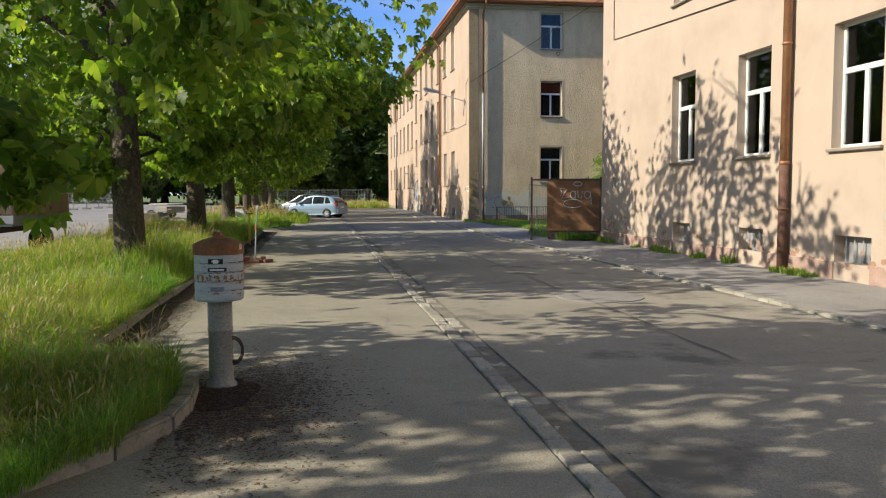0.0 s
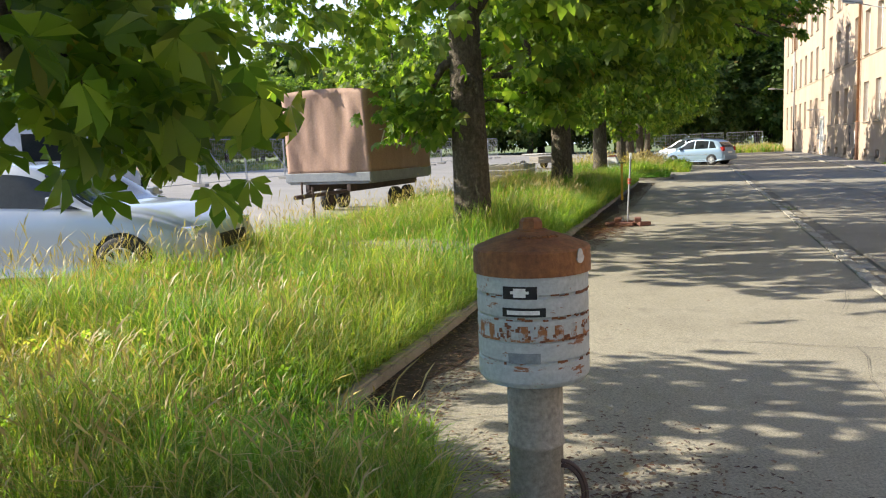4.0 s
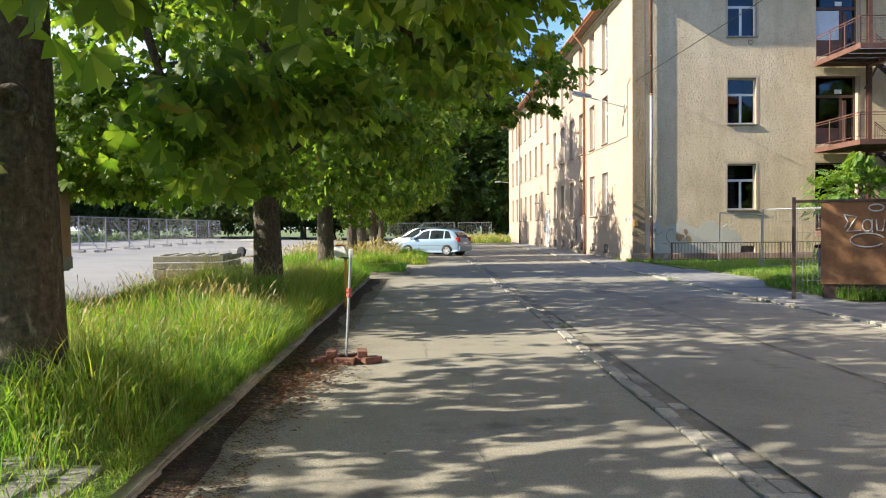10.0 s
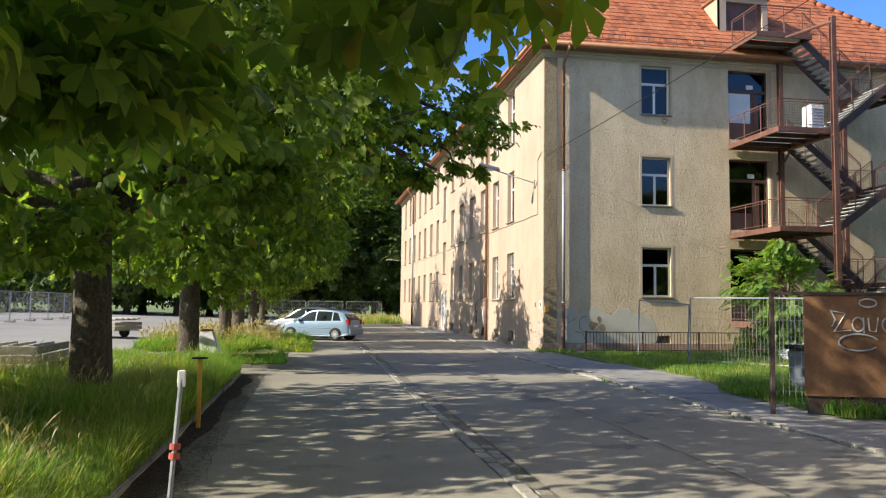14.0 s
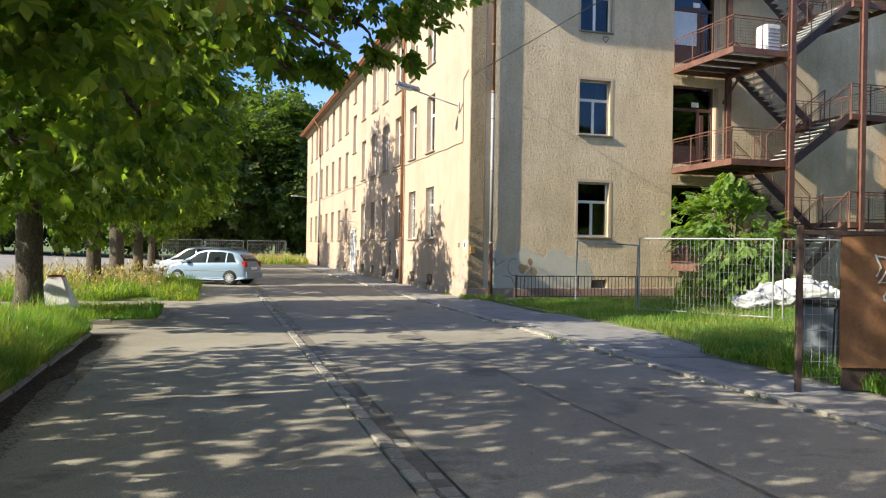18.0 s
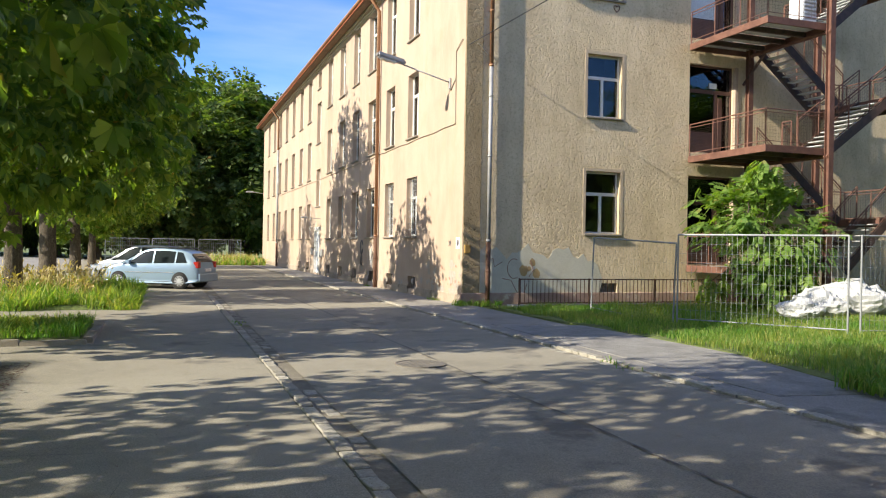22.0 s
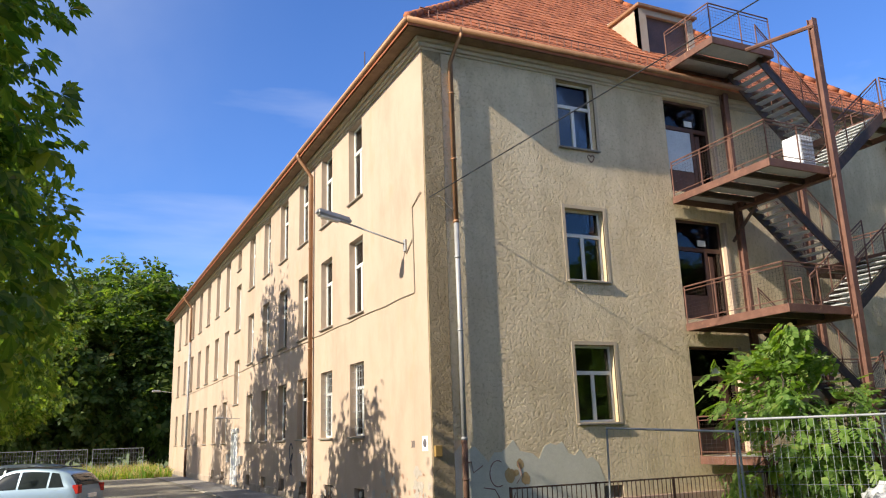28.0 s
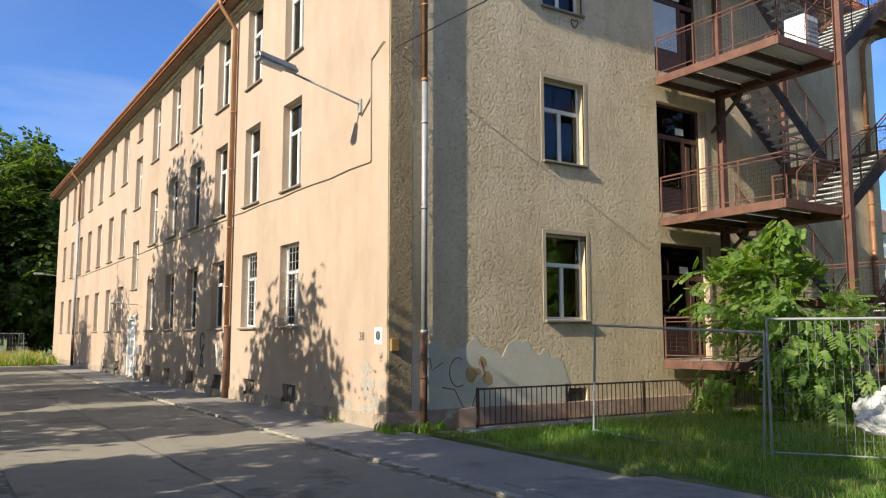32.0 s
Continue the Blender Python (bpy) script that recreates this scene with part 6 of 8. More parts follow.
for k in range(9):
    tube(bm, [(-0.5, 0, 0.2 + k * 0.2), (0, 0, 0.2 + k * 0.2)], 0.003, 4)
part("wire_mesh", bm, GALV, RP)
bm = bmesh.new()
rbox(bm, 0.05, 1.75, 0.02, 0.06, 0.03, 0.4, 0.006)
part("lower_board", bm, DARKSTEEL, RP)


def scrawl(parent, strokes, w, mat, place):
    """Sprayed strokes as thin raised ribbons; place maps (u, v) to a point."""
    bm = bmesh.new()
    for st in strokes:
        tube(bm, [place(u, v) for u, v in st], w, 5)
    return part("spray_scrawl", bm, mat, parent, "sprayed scrawl")


def arc(cx, cy, rx_, ry_, a0, a1, n=14):
    return [(cx + rx_ * math.cos(radians(a0 + (a1 - a0) * k / n)), cy + ry_ * math.sin(radians(a0 + (a1 - a0) * k / n))) for k in range(n + 1)]


tag = [[(0.42, 1.78), (0.5, 1.62), (0.44, 1.5)], [(0.45, 1.76), (0.66, 1.72), (0.48, 1.42), (0.74, 1.44)], arc(0.86, 1.54, 0.09, 0.12, 30, 380), [(0.94, 1.66), (0.95, 1.4)], [(1.02, 1.66), (1.04, 1.44), (1.14, 1.42), (1.18, 1.66)], arc(1.34, 1.54, 0.1, 0.12, 0, 360), [(1.44, 1.64), (1.48, 1.2)], arc(0.86, 1.24, 0.32, 0.14, 20, 330), arc(1.02, 1.9, 0.14, 0.07, 0, 360)]
scrawl(RP, tag, 0.015, surface("faded_white_spray", (0.5, 0.49, 0.46), (0.36, 0.35, 0.32), (0.58, 0.57, 0.54), big=9, fine=50, rough=0.85, bump_s=0), lambda u, v: (u, -0.026, v))
GT = thing("mesh_gate", "narrow green-grey wire gate beside the house corner", "gate", pose(9.62, 20.5, 0, 0, 0, -17))
bm = bmesh.new()
for x in (0.02, 0.42):
    tube(bm, [(x, 0, 0), (x, 0, 2.1)], 0.025, 8)
tube(bm, [(0.02, 0, 2.08), (0.42, 0, 2.08)], 0.02, 8)
part("gate_frame", bm, DARKSTEEL, GT)
bm = bmesh.new()
for k in range(6):
    tube(bm, [(0.06 + k * 0.065, 0, 0.1), (0.06 + k * 0.065, 0, 2.05)], 0.006, 4)
part("bars", bm, DARKSTEEL, GT)
LB = thing("waste_bin", "grey wheeled bin behind the rusty sheet", "bin", pose(8.95, 22.4, 0.05, 0, 0, 20))
bm = bmesh.new()
t = bmesh.new()
box(t, -0.28, 0.28, -0.3, 0.3, 0.05, 0.98)
for v in t.verts:
    if v.co.z < 0.5:
        v.co.x *= 0.8
        v.co.y *= 0.8
bmesh.ops.bevel(t, geom=t.edges[:], offset=0.04, segments=2, affect="EDGES")
join(bm, t)
part("body", bm, surface("bin_grey", (0.12, 0.14, 0.16), (0.1, 0.115, 0.13), (0.15, 0.17, 0.19), big=2, fine=40, rough=0.5), LB)
bm = bmesh.new()
rbox(bm, -0.31, 0.31, -0.34, 0.33, 0.98, 1.06, 0.025, 2)
part("lid", bm, BLACK, LB, "dark bin lid")

# ---- sacks and shrub ----
def sack(x, y, r, h, seed, rot):
    s = thing("white_sack", "crumpled white plastic bulk sack lying in the grass", "sack", pose(x, y, 0.05, 0, 0, rot), "white sacks in the grass")
    bm = bmesh.new()
    bmesh.ops.create_icosphere(bm, subdivisions=4, radius=1.0)
    for v in bm.verts:
        p = v.co.copy()
        d = 1 + 0.28 * noise.noise(p * 1.5 + Vector((seed, 0, 0))) + 0.12 * abs(noise.noise(p * 4 + Vector((0, seed, 0)))) - 0.1 * abs(noise.noise(p * 7 + Vector((seed, seed, 0))))
        v.co = Vector((p.x * r * d, p.y * r * 0.8 * d, max(-0.02, (p.z * 0.5 + 0.42) * h * d)))
    part("sack_body", bm, PLASTIC, s, smooth=False)
    bm = bmesh.new()
    tube(bm, [(-0.3 * r, 0, h * 0.9), (-0.35 * r, 0.1, h * 1.08), (0.1 * r, 0.15, h * 1.05), (0.15 * r, 0.05, h * 0.88)], [0.03, 0.02, 0.02, 0.03], 6)
    part("strap", bm, PLASTIC, s, "white lifting strap")


for q in ((15.6, 32.6, 0.62, 0.55, 1.0, 20), (16.5, 32.9, 0.75, 0.75, 4.0, 80), (17.6, 33.0, 0.85, 0.95, 7.5, 140), (18.5, 33.1, 0.7, 0.8, 11.0, 30)):
    sack(*q)
SH = build_tree("walnut_shrub", "bushy bright green young walnut before the escape stair", "shrub", 77, 4.0, 1.7, 0.4, 0.05, 56, 15, 0.36, "feather", LEAF2, fork=0.8, droop=0.7, spread=0.25, low_out=1.15, inner=0.25, extra=((-0.5, -0.2, 4.2, 0.3, 4), (1.1, 0.1, 3.7, 0.3, 4), (-1.5, 0.0, 2.6, 0.35, 4), (1.8, 0.0, 2.4, 0.35, 4), (-1.2, -0.3, 1.2, 0.5, 5), (1.0, -0.4, 1.1, 0.5, 5)))
SH.matrix_basis = pose(17.05, 35.6, 0, 0, 0, 30)

# ---- the ribbed steel pillar by the kerb ----
PL = thing("steel_pillar", "ribbed grey steel pillar with a rusty domed cap beside the kerb", "pillar", pose(-0.57, 2.03, 0, 0, 0, 0))
bm = bmesh.new()
lathe(bm, [(0.13, 0.0), (0.125, 0.02), (0.105, 0.04), (0.1, 0.09), (0.098, 0.47), (0.104, 0.475), (0.104, 0.487), (0.1, 0.492), (0.1, 0.7)], 36)
part("post", bm, surface("grey_post_paint", (0.3, 0.285, 0.24), (0.2, 0.19, 0.155), (0.37, 0.355, 0.31), big=4, fine=50, grain=0.15, rough=0.75, bump_s=0.2, stain=(0.22, 0.12, 0.06), stain_cov=(0.62, 0.68), stain_scale=6, stretch=(1, 1, 0.3)), PL, "grey painted steel post with rust runs", smooth=True)
prof = [(0.02, 0.675), (0.185, 0.675), (0.195, 0.69)]
z = 0.69
for k in range(5):
    prof += [(0.197, z + 0.005), (0.197, z + 0.066), (0.191, z + 0.071), (0.191, z + 0.074)]
    z += 0.076
prof += [(0.196, 1.075), (0.02, 1.08)]
bm = bmesh.new()
lathe(bm, prof, 48)
part("drum", bm, GREYPAINT, PL, "ribbed grey-blue drum with flaking paint", smooth=False)
bm = bmesh.new()
lathe(bm, [(0.19, 1.06), (0.207, 1.062), (0.206, 1.148), (0.201, 1.156), (0.13, 1.188), (0.06, 1.212), (0.045, 1.214)], 64)
part("cap", bm, RUSTCAP, PL, "rust-brown domed steel cap")
bm = bmesh.new()
t = bmesh.new()
lathe(t, [(0.043, 1.205), (0.04, 1.248), (0.03, 1.26)], 6)
join(bm, t)
part("cap_knob", bm, RUSTCAP, PL, "hexagonal cap knob")
bm = bmesh.new()
lathe(bm, [(0.02, 0), (0.02, 0.004)], 20)
for v in bm.verts:
    if v.co.y > 0:
        v.co.x *= 0.75
        v.co.y *= 1.5
hp_ = part("key_flap", bm, surface("flap_metal", (0.55, 0.54, 0.5), (0.45, 0.44, 0.4), (0.6, 0.6, 0.56), big=8, fine=60, rough=0.5), PL, "small pale keyhole flap")
a_ = radians(-28)
hp_.matrix_basis = Matrix.Translation((0.208 * math.cos(a_), 0.208 * math.sin(a_), 1.11)) @ pose(0, 0, 0, 90, 0, 62)


def wrap(name, a0, a1, z0, z1, r, mat, label=""):
    bm = bmesh.new()
    n = 10
    rows = []
    for k in range(n + 1):
        a = radians(a0 + (a1 - a0) * k / n)
        rows.append([bm.verts.new((q * math.cos(a), q * math.sin(a), zz)) for q, zz in ((r, z0), (r, z1), (r - 0.004, z1), (r - 0.004, z0))])
    for p, q in zip(rows, rows[1:]):
        for i in range(4):
            bm.faces.new((p[i], q[i], q[(i + 1) % 4], p[(i + 1) % 4]))
    bm.faces.new(rows[0][::-1])
    bm.faces.new(rows[-1])
    return part(name, bm, mat, PL, label)


wrap("sticker", -108, -74, 0.985, 1.03, 0.2, BLACK, "black sticker with a white shape")
wrap("sticker_shape", -97, -85, 0.992, 1.024, 0.2015, CHALK)
wrap("sticker_shape", -100, -82, 1.004, 1.014, 0.2015, CHALK)
wrap("sticker", -109, -66, 0.925, 0.955, 0.2, BLACK, "black strip sticker with white lettering bar")
wrap("sticker_shape", -104, -72, 0.933, 0.947, 0.2015, CHALK)
wrap("faded_stencil", -104, -72, 0.765, 0.8, 0.1995, surface("stencil", (0.2, 0.23, 0.25), (0.15, 0.17, 0.19), (0.3, 0.33, 0.34), big=20, fine=60), "faded dark stencil")
BANDRUST = surface("flaked_band", (0.4, 0.42, 0.41), (0.3, 0.31, 0.3), (0.46, 0.44, 0.4), big=10, fine=50, rough=0.75, bump_s=0.2, stain=(0.3, 0.13, 0.05), stain_cov=(0.47, 0.53), stain_scale=24)
wrap("rust_band", -178, 2, 0.838, 0.893, 0.1986, BANDRUST, "flaked band with rust")
wrap("rust_band", 2, 178, 0.838, 0.893, 0.1986, BANDRUST, "flaked band with rust")
rp = random.Random(5)
RUSTSPOT = surface("rust_spot", (0.2, 0.08, 0.035), (0.12, 0.05, 0.025), (0.3, 0.14, 0.06), big=20, fine=60, rough=0.85)
for k in range(70):
    a0 = rp.uniform(-150, 30) if k % 3 else rp.uniform(-60, 0)
    rib = 0.69 + 0.076 * rp.randrange(1, 6)
    zz = rib - rp.uniform(0.0, 0.01)
    wrap("rust_spot", a0, a0 + rp.uniform(1.5, 9), zz, zz + rp.uniform(0.003, 0.009), 0.1983 + 0.0001 * (k % 8), RUSTSPOT)
for k in range(34):
    a0 = rp.uniform(-120, -10)
    zz = rp.uniform(0.84, 0.89)
    wrap("rust_spot", a0, a0 + rp.uniform(0.8, 4), zz, zz + rp.uniform(0.004, 0.016), 0.199 + 0.0001 * (k % 8), RUSTSPOT)
# raised letter-like marks round the cap and a collar below the knob
for k in range(9):
    a = radians(-100 + k * 9)
    bm = bmesh.new()
    rbox(bm, -0.009, 0.009, -0.004, 0.004, -0.002, 0.005, 0.0015)
    o = part("cap_mark", bm, RUSTCAP, PL)
    o.matrix_basis = Matrix.Translation((0.11 * math.cos(a), 0.11 * math.sin(a), 1.196)) @ Matrix.Rotation(a, 4, "Z") @ pose(0, 0, 0, 0, 22, 0) @ pose(0, 0, 0, 0, 0, 90 * (k % 2))
bm = bmesh.new()
lathe(bm, [(0.058, 1.205), (0.056, 1.216), (0.045, 1.219)], 32)
part("cap_collar", bm, RUSTCAP, PL, smooth=False)
bm = bmesh.new()
for rr_ in (0.1, 0.118):
    pts = [(0.1 + 0.085 * math.cos(radians(a)) * rr_ / 0.118, -0.02, 0.3 + rr_ * math.sin(radians(a))) for a in range(-115, 116, 12)]
    tube(bm, pts, 0.008, 6)
rbox(bm, 0.06, 0.14, -0.03, 0.01, 0.19, 0.22, 0.006)
part("hoop", bm, DARKSTEEL, PL, "dark steel hoop")


# the head of the pillar sits on the lengthened post
def lift(z):
    return 0.055 if z < 1.0 else 0.055 - 0.02 * min(1.0, (z - 1.0) / 0.26)


for o in PL.children:
    if o.name.startswith("hoop"):
        continue
    if o.name.startswith(("cap_mark", "key_flap")):
        o.matrix_basis = Matrix.Translation((0, 0, 0.06 if o.name.startswith("key") else 0.041)) @ o.matrix_basis
        continue
    for v in o.data.vertices:
        if v.co.z > 0.6:
            v.co.z += lift(v.co.z)


# ---- cars ----
RIM = surface("alloy_rim", (0.55, 0.56, 0.57), (0.48, 0.49, 0.5), (0.6, 0.61, 0.62), big=8, fine=60, rough=0.35, metal=0.3, bump_s=0)


def wheel(root, x, y, r, w, side, rim=None):
    bm = bmesh.new()
    prof = [(r * 0.66, -w / 2), (r * 0.93, -w / 2), (r, -w / 2 + 0.03), (r, w / 2 - 0.03), (r * 0.93, w / 2), (r * 0.66, w / 2)]
    lathe(bm, prof, 28, pose(0, 0, 0, 90))
    ty = part("wheel", bm, BLACK, root, "black tyre", smooth=True)
    ty.matrix_basis = pose(x, y, r)
    bm = bmesh.new()
    o = -side * (w / 2 + 0.002)
    lathe(bm, [(r * 0.62, -0.015), (r * 0.66, 0.0), (r * 0.64, 0.015), (r * 0.6, 0.0)], 28, pose(0, -o, 0, 90))
    bmesh.ops.delete(bm, geom=[f for f in bm.faces if len(f.verts) == 28], context="FACES")
    for k in range(10):
        a = 2 * math.pi * k / 10
        t = bmesh.new()
        box(t, 0.04, r * 0.62, -0.012, 0.012, -0.02, 0.02)
        join(bm, t, pose(0, -o, 0) @ pose(0, 0, 0, 0, math.degrees(a), 0))
    lathe(bm, [(0.06, -0.02), (0.05, 0.02)], 16, pose(0, -o, 0, 90))
    part("rim", bm, rim or RIM, ty, "dark steel rim" if rim else "pale alloy rim")
    bm = bmesh.new()
    lathe(bm, [(r * 0.6, -0.01), (r * 0.6, 0.01)], 24, pose(0, -o * 0.8, 0, 90))
    part("brake_disc", bm, DARKSTEEL, ty)


def cr(p0, p1, p2, p3, t):
    return 0.5 * (2 * p1 + (p2 - p0) * t + (2 * p0 - 5 * p1 + 4 * p2 - p3) * t * t + (3 * p1 - p0 - 3 * p2 + p3) * t * t * t)


def along(rows, u, wrap_=False):
    """A smooth curve through the rows, at the place u."""
    n = len(rows)
    i = int(math.floor(u))
    if wrap_:
        q = [rows[(i + k) % n] for k in (-1, 0, 1, 2)]
    else:
        i = min(max(i, 0), n - 2)
        q = [rows[min(max(i + k, 0), n - 1)] for k in (-1, 0, 1, 2)]
    return cr(*q, u - i)


def car(name, label, cat, m, paint, prof, width, wheels, r, windows, plate=True, tail=None, dark=None):
    """A car with its nose towards +x: prof holds stations (x, z low, z belt, z top, half-width of the top, of the belt)."""
    root = thing(name, label, cat, m)
    hw = width / 2
    st = []
    for x, zl, zb, zt, ft, fw in prof:
        w0 = hw * fw
        zm = zl + (zb - zl) * 0.5
        ring = [(-w0 * 0.9, zl), (-w0 * 0.99, zl + 0.09), (-w0 * 1.0, zm), (-w0 * 0.975, zb), (-w0 * (ft + 0.03), zt - 0.07), (-w0 * (ft - 0.14), zt)]
        ring = [(x, y, z) for y, z in ring]
        st.append(np.array(ring + [(x, -y, z) for x_, y, z in ring[::-1]]))

    def S(u, v):
        return along(along(st, u), v, True)

    xs = [p[0] for p in prof]

    def ux(x):
        lo, hi = 0.0, len(xs) - 1.0
        for _ in range(30):
            mid = (lo + hi) / 2
            if along(st, mid)[0][0] < x:
                lo = mid
            else:
                hi = mid
        return (lo + hi) / 2

    nu, nv = (len(prof) - 1) * 4, 36
    bm = bmesh.new()
    rings = []
    for i in range(nu + 1):
        q = along(st, (len(prof) - 1) * i / nu)
        rings.append([bm.verts.new(along(q, 12 * k / nv, True)) for k in range(nv)])
    for a, b in zip(rings, rings[1:]):
        for k in range(nv):
            bm.faces.new((a[k], a[(k + 1) % nv], b[(k + 1) % nv], b[k]))
    bm.faces.new(rings[0][::-1])
    bm.faces.new(rings[-1])
    bmesh.ops.recalc_face_normals(bm, faces=bm.faces[:])
    part("body", bm, paint, root, smooth=True)
    for x in wheels:
        for s in (-1, 1):
            wheel(root, x, s * (hw - 0.065), r, 0.2, s)
            # no hollow here: a black disc stands for the wheel well's shade
            bm = bmesh.new()
            lathe(bm, [(r * 1.13, -0.14), (r * 1.13, 0.004)], 28, pose(x, s * hw * 1.0, r * 1.02, -90 * s))
            part("wheel_arch", bm, BLACK, root)
    # panes are patches of the same skin, a few millimetres proud
    for nm, xb0, xb1, xt0, xt1, v0, v1 in windows:
        for s in ((0, 1) if nm == "side_window" else (0,)):
            bm = bmesh.new()
            g_ = []
            N = 8
            for j in range(N + 1):
                f = j / N
                row = []
                for i in range(N + 1):
                    k = i / N
                    x = (xb0 + (xt0 - xb0) * f) * (1 - k) + (xb1 + (xt1 - xb1) * f) * k
                    v = v0 + (v1 - v0) * f
                    u = ux(x)
                    p = S(u, v)
                    du, dv = S(min(u + 0.05, len(prof) - 1), v) - S(max(u - 0.05, 0), v), S(u, v + 0.05) - S(u, v - 0.05)
                    nn = np.cross(du, dv)
                    nn = nn / (np.linalg.norm(nn) + 1e-9)
                    c_ = np.array((p[0], 0, 0.8))
                    if np.dot(nn, p - c_) < 0:
                        nn = -nn
                    p = p + nn * 0.006
                    row.append(bm.verts.new((p[0], -p[1] if s else p[1], p[2])))
                g_.append(row)
            for j in range(N):
                for i in range(N):
                    bm.faces.new((g_[j][i], g_[j][i + 1], g_[j + 1][i + 1], g_[j + 1][i]))
            part(nm, bm, CARGLASS_DARK, root, "dark tinted car window", smooth=True)
    return root


CARGLASS_DARK = surface("car_window", (0.02, 0.025, 0.028), (0.015, 0.02, 0.022), (0.03, 0.035, 0.038), big=1, fine=20, rough=0.08, bump_s=0, spec=0.35)


def bits(root, items):
    for nm, mt, lb, q in items:
        bm = bmesh.new()
        rbox(bm, *q, 0.015)
        part(nm, bm, mt, root, lb)


hatch_prof = [(-2.08, 0.35, 0.62, 0.7, 0.95, 0.86), (-2.02, 0.28, 0.8, 0.95, 0.92, 0.95), (-1.87, 0.25, 0.98, 1.22, 0.8, 0.99), (-1.58, 0.22, 1.0, 1.45, 0.74, 1.0), (-0.95, 0.2, 0.98, 1.56, 0.74, 1.0), (-0.2, 0.2, 0.96, 1.58, 0.74, 1.0), (0.28, 0.2, 0.95, 1.5, 0.74, 1.0), (0.85, 0.2, 0.94, 1.22, 0.78, 1.0), (1.28, 0.2, 0.92, 0.99, 0.86, 1.0), (1.72, 0.22, 0.8, 0.86, 0.86, 0.97), (2.0, 0.25, 0.66, 0.71, 0.9, 0.88), (2.1, 0.32, 0.55, 0.6, 0.92, 0.76)]


hw_win = [("side_window", -1.62, -1.14, -1.36, -1.14, 3.06, 3.94), ("side_window", -1.07, -0.2, -1.07, -0.22, 3.06, 3.94), ("side_window", -0.13, 1.12, -0.15, 0.36, 3.06, 3.94), ("windscreen", 1.2, 0.45, 1.2, 0.45, 4.25, 6.75), ("rear_window", -1.98, -1.72, -1.98, -1.72, 4.2, 6.8)]
C1 = car("parked_hatchback", "silver-blue compact car parked across the lane", "car", pose(0.15, 48.7, 0, 0, 0, 152) @ Matrix.Scale(0.94, 4), SILVERBLUE, hatch_prof, 1.76, (-1.32, 1.26), 0.31, hw_win)
bits(C1, [("bumper", SILVERBLUE, "", (-2.14, -1.98, -0.8, 0.8, 0.3, 0.6)), ("tail_light", REDLAMP, "red tail light", (-2.06, -1.86, 0.6, 0.84, 0.82, 1.08)), ("tail_light", REDLAMP, "red tail light", (-2.06, -1.86, -0.84, -0.6, 0.82, 1.08)), ("number_plate", CHALK, "white plate", (-2.11, -2.04, -0.26, 0.26, 0.68, 0.8)), ("headlight", CHROME, "clear headlight", (1.85, 2.03, 0.5, 0.78, 0.6, 0.76)), ("headlight", CHROME, "clear headlight", (1.85, 2.03, -0.78, -0.5, 0.6, 0.76)), ("mirror", SILVERBLUE, "", (0.72, 0.9, 0.9, 1.05, 0.98, 1.1)), ("mirror", SILVERBLUE, "", (0.72, 0.9, -1.05, -0.9, 0.98, 1.1)), ("roof_rail", BLACK, "black roof rail", (-1.4, 0.4, 0.58, 0.62, 1.57, 1.62)), ("roof_rail", BLACK, "black roof rail", (-1.4, 0.4, -0.62, -0.58, 1.57, 1.62)), ("sill_trim", BLACK, "", (-0.95, 0.9, 0.84, 0.885, 0.22, 0.3)), ("sill_trim", BLACK, "", (-0.95, 0.9, -0.885, -0.84, 0.22, 0.3)), ("door_trim", CHROME, "", (-1.1, 1.0, 0.88, 0.892, 0.62, 0.65)), ("door_trim", CHROME, "", (-1.1, 1.0, -0.892, -0.88, 0.62, 0.65))])
C2 = car("parked_hatchback", "silver car parked behind the blue one", "car", pose(-0.4, 51.9, 0, 0, 0, 152), SILVER, hatch_prof, 1.76, (-1.32, 1.26), 0.31, hw_win)
bits(C2, [("tail_light", REDLAMP, "red tail light", (-2.06, -1.86, 0.6, 0.84, 0.82, 1.08)), ("tail_light", REDLAMP, "red tail light", (-2.06, -1.86, -0.84, -0.6, 0.82, 1.08)), ("headlight", CHROME, "clear headlight", (1.85, 2.03, 0.5, 0.78, 0.6, 0.76)), ("headlight", CHROME, "clear headlight", (1.85, 2.03, -0.78, -0.5, 0.6, 0.76))])
sedan_prof = [(-2.25, 0.4, 0.7, 0.85, 0.95, 0.84), (-2.18, 0.3, 0.85, 1.0, 0.92, 0.94), (-1.7, 0.24, 0.95, 1.12, 0.86, 1.0), (-1.1, 0.2, 0.95, 1.36, 0.76, 1.0), (-0.6, 0.2, 0.94, 1.44, 0.74, 1.0), (0.1, 0.2, 0.93, 1.44, 0.74, 1.0), (0.5, 0.2, 0.92, 1.32, 0.76, 1.0), (1.05, 0.2, 0.92, 1.0, 0.84, 1.0), (1.6, 0.22, 0.84, 0.93, 0.85, 0.98), (2.05, 0.25, 0.7, 0.78, 0.88, 0.92), (2.25, 0.3, 0.58, 0.64, 0.9, 0.8), (2.3, 0.36, 0.5, 0.54, 0.9, 0.7)]
sd_win = [("side_window", -1.2, -0.35, -0.95, -0.35, 3.12, 3.9), ("side_window", -0.28, 0.98, -0.3, 0.45, 3.12, 3.9), ("windscreen", 1.12, 0.45, 1.12, 0.45, 4.2, 6.8), ("rear_window", -1.75, -1.05, -1.75, -1.05, 4.2, 6.8)]
